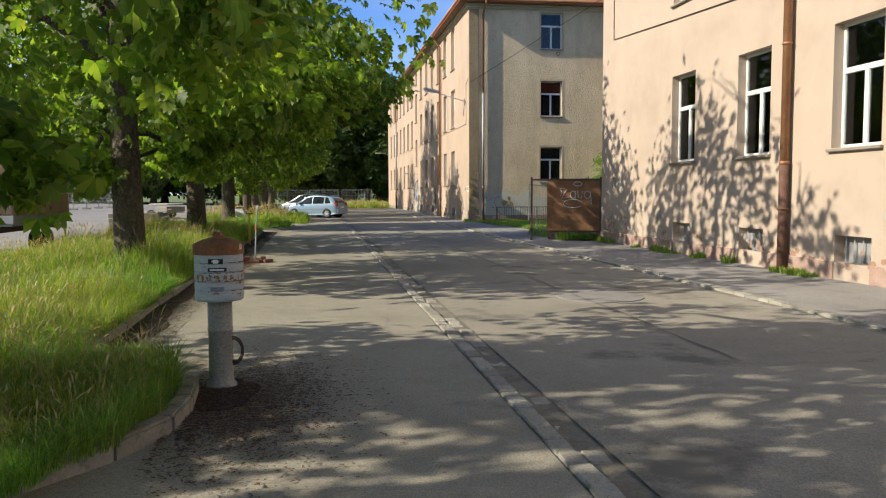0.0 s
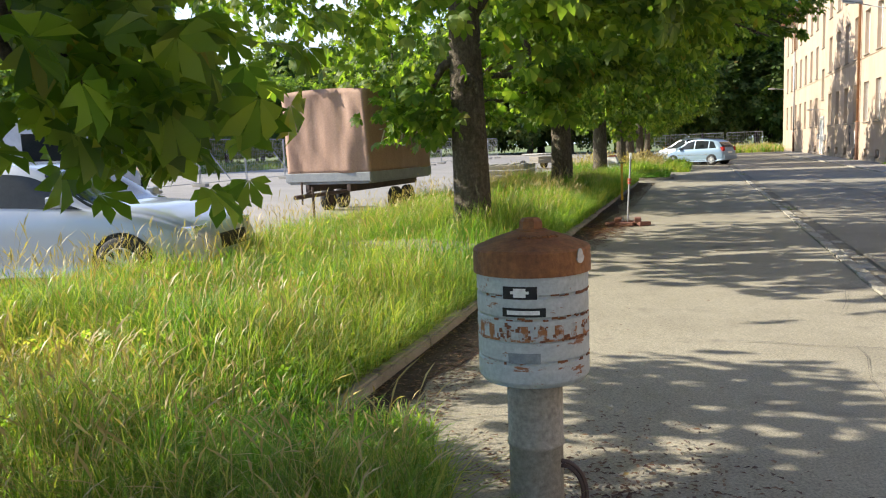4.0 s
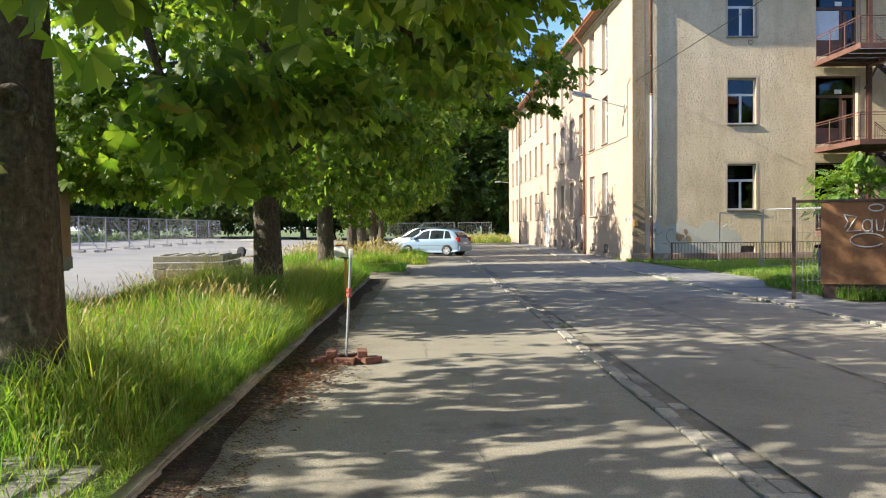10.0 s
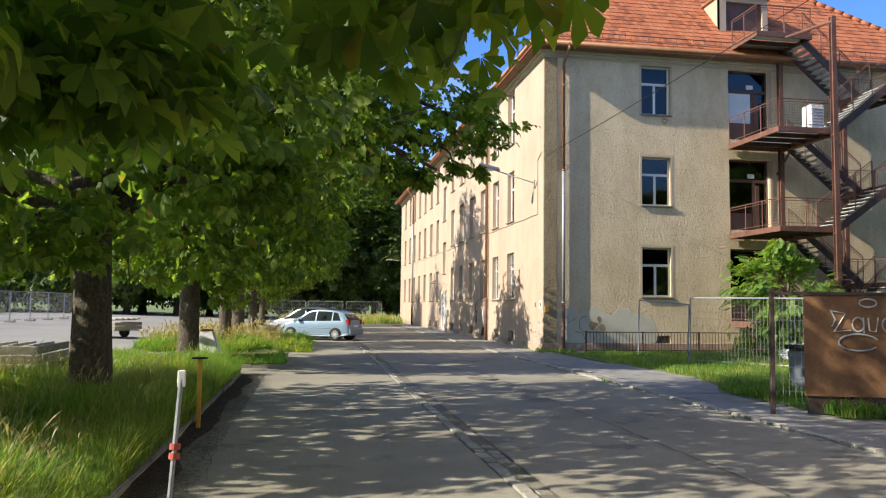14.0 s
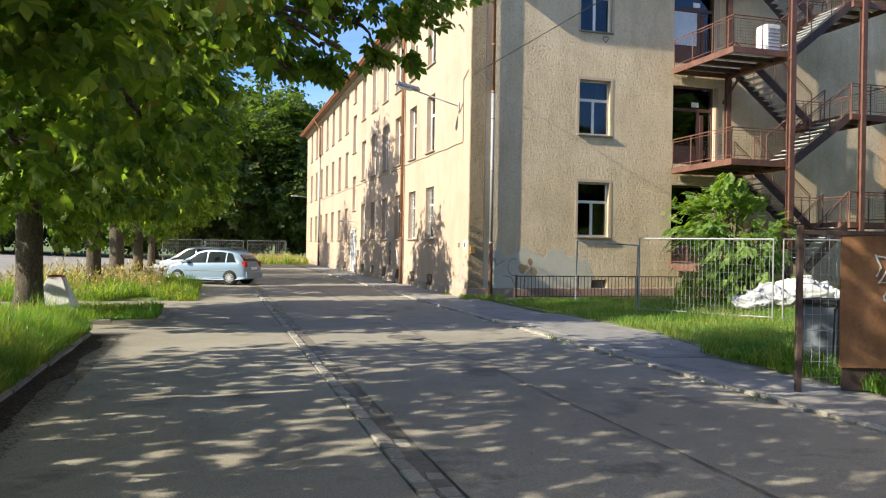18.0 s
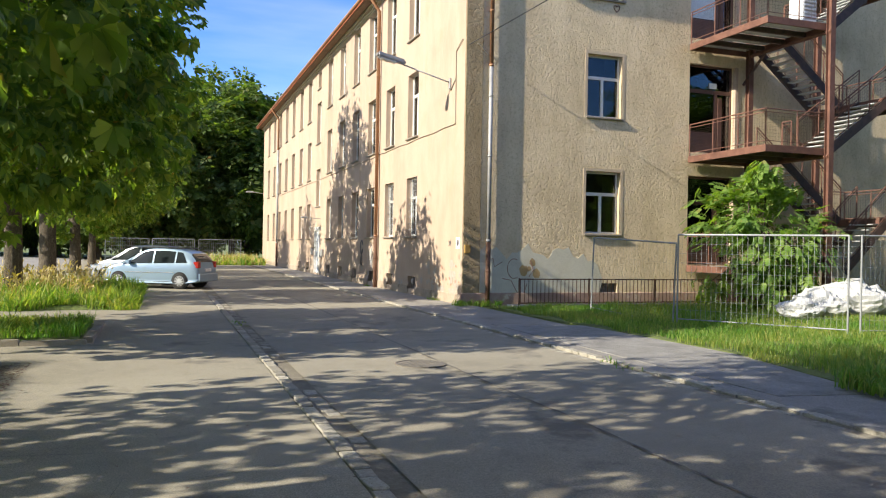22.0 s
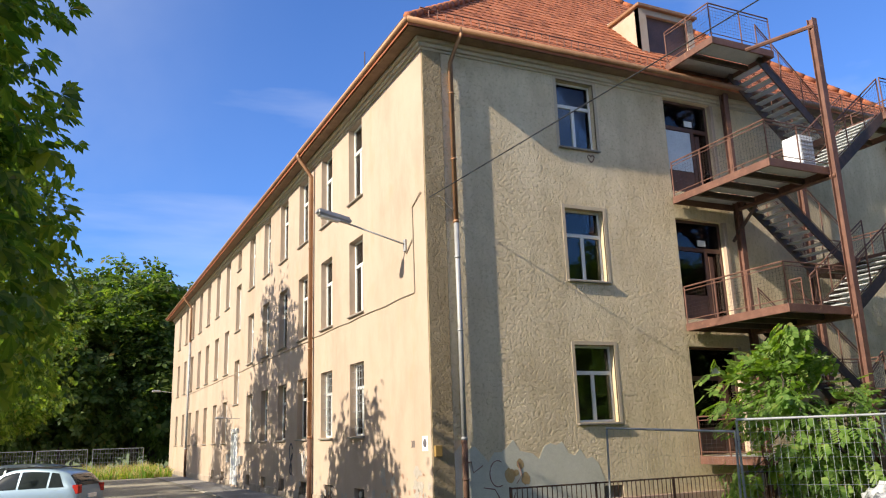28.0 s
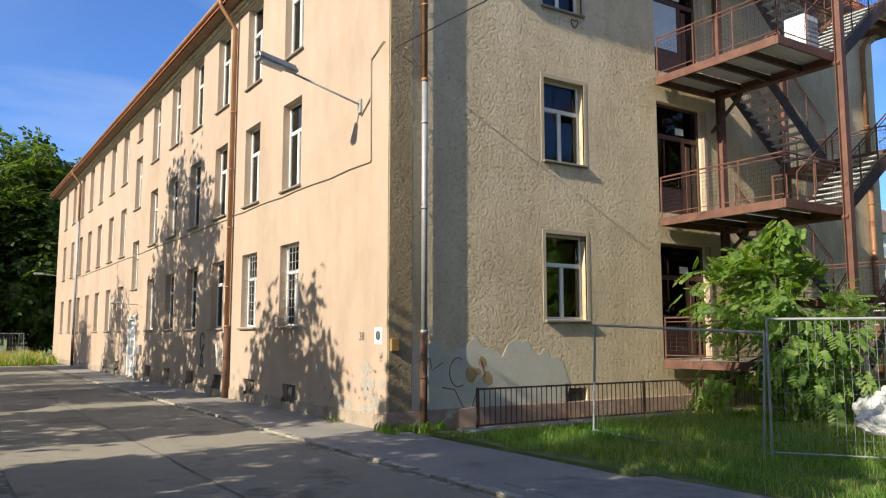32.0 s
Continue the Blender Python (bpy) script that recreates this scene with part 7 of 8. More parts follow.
C3 = car("parked_car", "silver car parked on the lot behind the grass", "car", pose(-7.75, 7.2, rise(-7.7), 0, 0, 10) @ Matrix.Scale(1.04, 4), SILVER, sedan_prof, 1.8, (-1.38, 1.4), 0.32, sd_win)
bits(C3, [("headlight", CHROME, "clear headlight", (1.95, 2.2, 0.46, 0.78, 0.56, 0.72)), ("headlight", CHROME, "clear headlight", (1.95, 2.2, -0.78, -0.46, 0.56, 0.72)), ("radiator_grille", BLACK, "black grille", (2.2, 2.31, -0.36, 0.36, 0.42, 0.6)), ("mirror", SILVER, "", (0.68, 0.86, 0.92, 1.08, 0.98, 1.1)), ("mirror", SILVER, "", (0.68, 0.86, -1.08, -0.92, 0.98, 1.1)), ("sill_trim", BLACK, "", (-0.98, 1.0, -0.91, -0.86, 0.2, 0.28)), ("roof_rail", CHROME, "bright roof rail", (-0.9, 0.2, -0.6, -0.57, 1.42, 1.47))])
van_prof = [(-2.9, 0.4, 1.1, 2.3, 0.94, 0.97), (-2.85, 0.35, 1.2, 2.5, 0.92, 1.0), (-1.5, 0.3, 1.25, 2.58, 0.9, 1.0), (0.6, 0.3, 1.25, 2.58, 0.9, 1.0), (1.3, 0.3, 1.25, 2.45, 0.88, 1.0), (1.65, 0.3, 1.22, 2.2, 0.86, 1.0), (2.2, 0.3, 1.18, 1.55, 0.88, 1.0), (2.45, 0.3, 1.05, 1.25, 0.88, 0.98), (2.8, 0.3, 0.85, 1.0, 0.88, 0.92), (2.92, 0.36, 0.7, 0.78, 0.88, 0.8)]
vn_win = [("side_window", -0.47, 0.75, -0.47, 0.75, 3.08, 3.66), ("side_window", 0.88, 1.85, 0.88, 1.3, 3.08, 3.64), ("windscreen", 2.25, 1.6, 2.25, 1.6, 4.2, 6.8)]
VN = car("white_van", "white high-roof panel van parked on the lot", "van", pose(-19.25, 18.5, rise(-19.2), 0, 0, 55) @ Matrix.Scale(0.99, 4), WHITEVAN, van_prof, 2.08, (-1.75, 1.9), 0.36, vn_win)
bits(VN, [("side_trim", BLACK, "dark side moulding", (-2.7, 1.5, -1.07, -1.0, 0.45, 0.72)), ("bumper", BLACK, "black bumper", (2.6, 2.98, -0.9, 0.9, 0.32, 0.62)), ("mirror", BLACK, "", (1.85, 2.0, -1.3, -1.05, 1.35, 1.65)), ("headlight", CHROME, "", (2.55, 2.86, -0.9, -0.6, 0.8, 1.05)), ("door_handle", BLACK, "", (0.95, 1.12, -1.07, -1.03, 1.12, 1.18)), ("door_handle", BLACK, "", (0.35, 0.55, -1.07, -1.03, 1.12, 1.18))])

# ---- tarpaulin trailer ----
TR = thing("tarp_trailer", "box trailer with weathered brown tarpaulin and white spray scrawl", "trailer", pose(-8.26, 16.13, rise(-8.3), 0, 0, -2.4))
bm = bmesh.new()
box(bm, -1.09, 1.09, 0, 3.9, 1.02, 2.92)
bmesh.ops.subdivide_edges(bm, edges=bm.edges[:], cuts=22, use_grid_fill=True)
for v in bm.verts:
    c = v.co
    k = 0.05 if c.z < 2.88 else 0.02
    fold = noise.noise(Vector((c.x * 2.2 + c.y * 1.3, c.y * 1.1, c.z * 0.5)))
    f2 = 2.2 * (0.35 - abs(noise.noise(Vector((c.x * 2.6 + c.y * 2.2 + c.z * 0.7, 0, c.z * 0.8 + 4)))))
    c.x += (k * fold + 0.015 * f2) * (1 if abs(c.x) > 1.0 else 0.2)
    c.y += (k * 1.6 * fold + 0.025 * f2) * (1 if c.y < 0.1 else 0.3)
    if c.z > 2.88:
        c.z += 0.05 * (1 - (c.x / 1.1) ** 2)
part("tarpaulin", bm, TARP, TR, "faded red-brown tarpaulin with folds", smooth=True)
bm = bmesh.new()
rbox(bm, -1.12, 1.12, -0.02, 0.04, 0.82, 1.03, 0.01)
rbox(bm, 1.06, 1.12, 0.05, 3.92, 0.8, 1.03, 0.01)
rbox(bm, -1.12, -1.06, 0.05, 3.92, 0.8, 1.03, 0.01)
rbox(bm, -1.06, 1.06, 0.05, 3.92, 0.76, 0.82, 0.01)
part("tray", bm, GALV, TR, "pale metal side boards")
bm = bmesh.new()
rbox(bm, -0.6, -0.5, 0, 4.1, 0.58, 0.76, 0.01)
rbox(bm, 0.5, 0.6, 0, 4.1, 0.58, 0.76, 0.01)
tube(bm, [(-0.5, 0.1, 0.6), (0, -1.1, 0.55), (0.5, 0.1, 0.6)], 0.045, 8)
tube(bm, [(0, -1.5, 0.55), (0, -1.0, 0.55)], 0.05, 8)
tube(bm, [(0.1, -0.9, 0.75), (0.1, -0.9, 0.02)], 0.03, 8)
tube(bm, [(-0.75, 0.1, 1.25), (-0.65, -0.1, 0.3)], 0.025, 6)
part("chassis", bm, DARKSTEEL, TR, "dark chassis with drawbar and jack")
for y in (1.75, 2.55):
    for s in (-1, 1):
        wheel(TR, s * 0.95, y, 0.3, 0.18, s, DARKSTEEL)
for o in TR.children:
    if o.name.startswith("wheel"):
        o.matrix_basis = o.matrix_basis @ pose(0, 0, 0, 0, 0, 90)
tg = [[(0.6, 2.1), (0.9, 2.12), (0.62, 1.75), (0.95, 1.74)], arc(1.12, 1.85, 0.1, 0.12, 0, 360), [(1.22, 1.98), (1.24, 1.74)], [(1.35, 1.98), (1.38, 1.76), (1.5, 1.78), (1.52, 2.0)], arc(1.2, 2.28, 0.14, 0.09, 0, 360), [(1.7, 2.0), (1.62, 1.74), (1.85, 1.8), (1.95, 2.05)], [(2.05, 1.7), (2.15, 2.1)]]
scrawl(TR, tg, 0.02, CHALK, lambda u, v: (1.135, u, v - 0.1))

# ---- small flat trailer with wooden boards ----
def board_trailer(label, m, n=3):
    r_ = thing("board_trailer", label, "trailer", m)
    for s in range(n):
        bm = bmesh.new()
        rbox(bm, -0.85, 0.85, -0.03, 0.0, 0.42 + s * 0.17, 0.57 + s * 0.17, 0.01)
        part("board", bm, WOODGREY, r_, "weathered grey board" if s == 0 else "")
        bm = bmesh.new()
        rbox(bm, 0.85, 0.88, -0.03, 2.2, 0.42 + s * 0.17, 0.57 + s * 0.17, 0.01)
        part("board", bm, WOODGREY, r_)
    bm = bmesh.new()
    rbox(bm, -0.85, 0.85, 0, 2.2, 0.36, 0.42, 0.01)
    rbox(bm, -0.06, 0.06, -1.1, 0, 0.36, 0.44, 0.01)
    part("bed", bm, WOODGREY, r_)
    for k in range(14):
        bm = bmesh.new()
        x = -0.8 + k * 0.115
        rbox(bm, x, x + 0.1, 0.0, 1.4, 0.86 + 0.03 * math.sin(k * 2.1), 0.92 + 0.03 * math.sin(k * 2.1), 0.012)
        part("load", bm, CONCRETE, r_, "pale rubble heaped on top" if k == 0 else "")
    for s in (-1, 1):
        wheel(r_, s * 0.98, 1.1, 0.28, 0.15, s, DARKSTEEL)
    for o in r_.children:
        if o.name.startswith("wheel"):
            o.matrix_basis = o.matrix_basis @ pose(0, 0, 0, 0, 0, 90)


board_trailer("small board-sided trailer with pale rubble on the lot edge", pose(-6.2, 24.6, rise(-6.4), 0, 0, 2))
board_trailer("small board-sided trailer farther down the lot", pose(-8.6, 47.0, rise(-9), 0, 0, 60), 2)

# ---- marker posts ----
SK = thing("marker_stick", "leaning grey marker stick with red clamp set in bricks", "marker post", pose(-1.22, 14.2, 0))
bm = bmesh.new()
tube(bm, [(0, 0, 0.05), (0.06, 0.12, 1.32)], 0.016, 8)
part("stick", bm, GALV, SK)
bm = bmesh.new()
tube(bm, [(0.036, 0.07, 0.76), (0.038, 0.075, 0.8)], 0.035, 10)
tube(bm, [(0.038, 0.075, 0.82), (0.04, 0.08, 0.86)], 0.035, 10)
part("clamp", bm, REDPAINT, SK, "red plastic clamp")
bm = bmesh.new()
rbox(bm, 0.035, 0.085, 0.1, 0.14, 1.22, 1.33, 0.006)
part("tip", bm, CHALK, SK, "white and red tip")
bm = bmesh.new()
rbox(bm, -0.12, 0.12, -0.058, 0.058, 0, 0.071, 0.006)
bk = part("brick", bm, BRICK, SK, "red-brown brick")
bk.matrix_basis = pose(-0.15, 0.02, 0.0, 0, 0, 84)
for q in ((0.17, 0.0, 0, 80), (0.02, 0.14, 0, 5), (0.0, -0.15, 0, -8), (-0.17, 0.01, 0.073, 92), (0.19, -0.01, 0.073, 95), (0.3, -0.08, 0.0, 40), (-0.3, -0.1, 0.0, 60)):
    again(bk, "brick", pose(q[0], q[1], q[2], 0, 0, q[3]), SK)
YS = thing("yellow_stake", "flat yellow plastic stake standing at the kerb", "marker post", pose(-1.86, 20.5, 0))
bm = bmesh.new()
rbox(bm, -0.03, 0.03, -0.02, 0.02, 0, 0.98, 0.006)
part("stake", bm, YELLOW, YS)
bm = bmesh.new()
rbox(bm, -0.11, 0.11, -0.07, 0.07, 0.98, 1.0, 0.006)
part("stake_cap", bm, BLACK, YS)
CO = thing("marker_block", "white concrete block with a faded red top in the grass", "marker", pose(-3.35, 33.2, 0.1))
bm = bmesh.new()
t = bmesh.new()
box(t, -0.5, 0.5, -0.5, 0.5, -0.05, 0.86)
for v in t.verts:
    if v.co.z > 0.5:
        v.co.x *= 0.32
        v.co.y *= 0.32
bmesh.ops.bevel(t, geom=t.edges[:], offset=0.03, segments=2, affect="EDGES")
join(bm, t)
part("block", bm, CHALK, CO)
bm = bmesh.new()
t = bmesh.new()
box(t, -0.172, 0.172, -0.172, 0.172, 0.76, 0.88)
bmesh.ops.bevel(t, geom=t.edges[:], offset=0.03, segments=2, affect="EDGES")
join(bm, t)
part("red_top", bm, REDPAINT, CO, "faded red paint")
IRONGREY = surface("worn_iron", (0.17, 0.155, 0.13), (0.12, 0.11, 0.095), (0.22, 0.2, 0.17), big=5, fine=50, rough=0.75, metal=0.2, bump_s=0.4)
MH = thing("manhole_cover", "round cast-iron manhole cover in the road", "manhole cover", pose(3.86, 27.8, 0.0))
bm = bmesh.new()
lathe(bm, [(0.38, -0.01), (0.38, 0.01), (0.35, 0.012), (0.35, 0.006), (0.3, 0.008)], 32)
part("cover", bm, IRONGREY, MH)
bm = bmesh.new()
for i in range(-3, 4):
    for j in range(-3, 4):
        if i * i + j * j < 11:
            rbox(bm, i * 0.085 - 0.03, i * 0.085 + 0.03, j * 0.085 - 0.03, j * 0.085 + 0.03, 0.004, 0.013, 0.004)
part("studs", bm, IRONGREY, MH)

# ---- distance on the east side ----
AP = thing("apartment_block", "pale four-storey apartment block with balconies and brown roof", "building", pose(59.5, 67.0, 0, 0, 0, -14))
bm = bmesh.new()
ah = []
for s in range(4):
    for k in range(7):
        ah.append((1.2 + k * 3.3, 2.4 + k * 3.3, 1.0 + s * 2.75, 2.5 + s * 2.75))
bm = wall_mesh(25, 11.3, ah, 0.2, 0.4)
part("wall", bm, surface("pale_render", (0.66, 0.66, 0.62), (0.6, 0.6, 0.56), (0.7, 0.7, 0.66), big=0.5, fine=30), AP)
# solid block behind the facade in the near-black room colour
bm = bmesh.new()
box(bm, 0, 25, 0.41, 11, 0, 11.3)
part("wall", bm, ROOM_SHADE, AP)
bm = bmesh.new()
rv2 = [(-0.6, -0.6, 11.3), (25.6, -0.6, 11.3), (25.6, 11.6, 11.3), (-0.6, 11.6, 11.3), (4.5, 5.5, 15.0), (20.5, 5.5, 15.0)]
part("roof", bm, surface("brown_tile", (0.17, 0.115, 0.085), (0.13, 0.09, 0.07), (0.22, 0.15, 0.11), big=1, fine=12), AP).data.from_pydata(rv2, [], [(0, 1, 5, 4), (1, 2, 5), (2, 3, 4, 5), (3, 0, 4), (3, 2, 1, 0)])
for x in (7.0, 16.5):
    bm = bmesh.new()
    rbox(bm, x, x + 0.9, 4.5, 5.4, 14, 16, 0.03)
    part("chimney", bm, BRICK, AP)
for a, b, z0, z1 in ah:
    bm = bmesh.new()
    rbox(bm, a, b, 0.15, 0.2, z0, z1, 0.01)
    wn_ = part("window", bm, CARGLASS_DARK, AP)
    bm = bmesh.new()
    rbox(bm, a, a + 0.09, 0.1, 0.16, z0, z1, 0.01)
    rbox(bm, b - 0.09, b, 0.1, 0.16, z0, z1, 0.01)
    rbox(bm, (a + b) / 2 - 0.05, (a + b) / 2 + 0.05, 0.1, 0.16, z0, z1, 0.01)
    part("window_frame", bm, WHITEFRAME, wn_)
for s in range(1, 4):
    for k in (1, 4):
        bm = bmesh.new()
        x = 0.9 + k * 3.3
        rbox(bm, x, x + 2.6, -1.1, 0, 0.6 + s * 2.75, 0.75 + s * 2.75, 0.02)
        bal = part("balcony", bm, CONCRETE, AP)
        bm = bmesh.new()
        rbox(bm, x, x + 2.6, -1.12, -1.08, 0.8 + s * 2.75, 1.6 + s * 2.75, 0.01)
        part("balcony_front", bm, surface("balcony_panel", (0.3, 0.36, 0.4), (0.25, 0.3, 0.34), (0.36, 0.42, 0.46), big=2, fine=30, rough=0.5), bal)
PF = thing("board_fence", "dark upright board fence behind the lawn", "fence", pose(27.8, 39.5, 0, 0, 0, -8))
bm = bmesh.new()
rbox(bm, 0, 0.14, -0.02, 0.02, 0, 2.1, 0.008)
bd = part("board", bm, surface("dark_board", (0.2, 0.205, 0.215), (0.14, 0.145, 0.15), (0.27, 0.27, 0.27), big=3, fine=30, rnd=0.45), PF)
for k in range(1, 90):
    again(bd, "board", pose(0.16 * k, 0, 0.02 * math.sin(k * 5.1)), PF)
for x, y, s, seed in ((44.6, 52.0, 0.56, 0), (34.2, 46.0, 0.46, 0), (52.5, 40.5, 1.2, 0), (37.0, 40.2, 0.32, 0), (33.0, 41.3, 0.26, 0), (43.0, 38.0, 0.4, 0)):
    c = copy_thing(far2, pose(x, y, 0))
    c.matrix_basis = pose(x, y, -0.2, 0, 0, x * 31) @ Matrix.Scale(s, 4)
    tagged(c, "leafy broad tree beyond the lawn" if s > 0.5 else "low leafy bush along the board fence", "tree" if s > 0.5 else "bush", "greenery beyond the lawn")

BT = build_tree("broadleaf_tree", "tall broad-leaved tree beyond the lawn", "tree", 63, 22, 5.0, 2.3, 0.4, 420, 26, 0.4, "tuft", LEAFFAR, fork=4.5, group="greenery beyond the lawn", spread=0.6, inner=0.4)
BT.matrix_basis = pose(49.4, 41.4, 0)

# ---- flaked plaster at the wall feet ----
FLAKE = surface("flaked_render", (0.33, 0.2, 0.14), (0.25, 0.15, 0.1), (0.4, 0.27, 0.2), big=6, fine=40, rough=0.95)
FLAKE2 = surface("grey_render", (0.36, 0.32, 0.27), (0.29, 0.26, 0.22), (0.42, 0.38, 0.33), big=6, fine=40, rough=0.95)
fk = random.Random(21)


def flakes(name, parent, mat, spots, label, skin=0.0):
    """Ragged shallow patches on a wall in the plane x = 0 of the parent, at (y, z, size)."""
    bm = bmesh.new()
    for i_, (cy, cz, r_) in enumerate(spots):
        ring = []
        for k in range(14):
            a = 2 * math.pi * k / 14
            q = r_ * (1 + 0.6 * noise.noise(Vector((math.cos(a) * 1.6 + cy * 3, math.sin(a) * 1.6, cz * 5))))
            ring.append(bm.verts.new((-0.004 - 0.0004 * (i_ % 16) - skin, cy + 1.3 * q * math.cos(a), cz + q * math.sin(a))))
        bm.faces.new(ring)
    bmesh.ops.recalc_face_normals(bm, faces=bm.faces[:])
    o = part(name, bm, mat, parent, label)
    o["kind"] = "stuff"
    return o


flakes("flaked_plaster", NEAR, FLAKE, [(fk.uniform(17.8, 20.0) + 16, 0.3 + 0.6 * fk.random() ** 1.5, fk.uniform(0.02, 0.06)) for _ in range(60)] + [(fk.uniform(2, 17) + 16, 0.25 + 0.45 * fk.random() ** 2, fk.uniform(0.02, 0.07)) for _ in range(90)], "reddish spots of flaked plaster")
flakes("flaked_plaster", NEAR, FLAKE2, [(18.6 + 16, 1.85, 0.17), (11.3 + 16, 0.62, 0.08), (12.0 + 16, 1.6, 0.05), (7.0 + 16, 1.2, 0.09), (15.8 + 16, 1.0, 0.12)], "grey filled spots", 0.007)
flakes("flaked_plaster", HOUSE, FLAKE2, [(fk.uniform(0.1, 4.0), 0.35 + 1.1 * fk.random() ** 1.6, fk.uniform(0.04, 0.16)) for _ in range(26)] + [(fk.uniform(4, 30), 0.35 + 0.6 * fk.random() ** 2, fk.uniform(0.04, 0.12)) for _ in range(40)], "grey flaked plaster near the ground")
flakes("flaked_plaster", HOUSE, FLAKE, [(fk.uniform(0.2, 3.0), 0.4 + 0.8 * fk.random(), fk.uniform(0.02, 0.06)) for _ in range(18)], "ochre flaked plaster spots", 0.007)
scrawl(NEAR, [[(0.0, 0.16), (-0.07, 0.16), (-0.08, 0.06), (0.0, 0.05), (0.01, -0.06), (-0.07, -0.08)], [(0.1, -0.08), (0.12, 0.16)]], 0.012, surface("grey_spray", (0.2, 0.18, 0.16), (0.15, 0.14, 0.12), (0.26, 0.23, 0.2), big=5, fine=30), lambda u, v: (-0.006, 19.1 + 16 - u, 1.9 + v))

# ---- marks on the barracks walls ----
dk = surface("dark_spray", (0.1, 0.09, 0.1), (0.07, 0.06, 0.07), (0.15, 0.13, 0.14), big=5, fine=30)
scrawl(HOUSE, [arc(0, 0.3, 0.22, 0.3, 20, 350), [(0.1, 0.2), (-0.15, -0.4), (0.2, -0.5)], arc(-0.02, -0.3, 0.12, 0.2, 0, 360)], 0.025, dk, lambda u, v: (-0.006, 51.2 - WY - u, 1.35 + v))
scrawl(HOUSE, [[(0, 0.4), (0.15, -0.3)], [(0.3, 0.5), (0.35, -0.4), (0.6, 0.3)], arc(0.85, 0, 0.15, 0.3, 0, 360)], 0.025, CHALK, lambda u, v: (-0.006, 49.7 - WY - u, 1.2 + v))
scrawl(HOUSE, [[(0, 0), (0.25, 0.05), (0.3, -0.2), (0.55, -0.05)], arc(0.95, -0.25, 0.22, 0.3, 60, 300), [(0.55, -0.55), (0.85, -0.6), (1.05, -0.95), (1.25, -1.1), (1.4, -0.7)], [(1.5, 0.0), (1.6, -0.3), (1.45, -0.5)]], 0.012, surface("brown_spray", (0.24, 0.12, 0.1), (0.2, 0.1, 0.08), (0.3, 0.16, 0.13), big=5, fine=30), lambda u, v: (0.75 + u, -0.008, 1.35 + v))
bm = bmesh.new()
for cx, cz, r_ in ((2.32, 1.3, 0.1), (2.02, 1.05, 0.14), (2.45, 0.95, 0.12), (2.2, 1.1, 0.07)):
    t = bmesh.new()
    ring = [(cx + r_ * (1 + 0.4 * noise.noise(Vector((math.cos(a) * 2, math.sin(a) * 2, cx * 9)))) * math.cos(a), cz + 1.2 * r_ * (1 + 0.4 * noise.noise(Vector((math.cos(a) * 2, math.sin(a) * 2, cx * 7)))) * math.sin(a)) for a in [2 * math.pi * k / 18 for k in range(18)]]
    t.faces.new([t.verts.new((x, -0.009, zz)) for x, zz in ring])
    join(bm, t)
part("bare_plaster_spot", bm, surface("bare_plaster", (0.38, 0.27, 0.13), (0.3, 0.2, 0.1), (0.44, 0.33, 0.18), big=6, fine=40), HOUSE, "ochre spots where the plaster has flaked")
bm = bmesh.new()
rbox(bm, -0.006, 0.01, 0.2, 0.52, 1.68, 2.02, 0.002)
ps = part("poster", bm, CHALK, HOUSE, "small pasted paper with a dark mask-like shape")
bm = bmesh.new()
t = bmesh.new()
lathe(t, [(0.1, 0), (0.1, 0.003)], 20, Matrix.Translation((-0.0075, 0.36, 1.86)) @ pose(0, 0, 0, 0, -90, 0))
join(bm, t)
part("poster_shape", bm, dk, ps)
tx = bpy.data.curves.new("house_number", "FONT")
tx.body = "38"
tx.size = 0.24
tx.extrude = 0.002
to = new("house_number", tx)
to.parent = HOUSE
to["label"] = "painted house number"
to.matrix_basis = Matrix.Translation((-0.006, 1.2, 1.76)) @ Matrix(((0, 0, -1, 0), (-1, 0, 0, 0), (0, 1, 0, 0), (0, 0, 0, 1)))
tx.materials.append(dk)
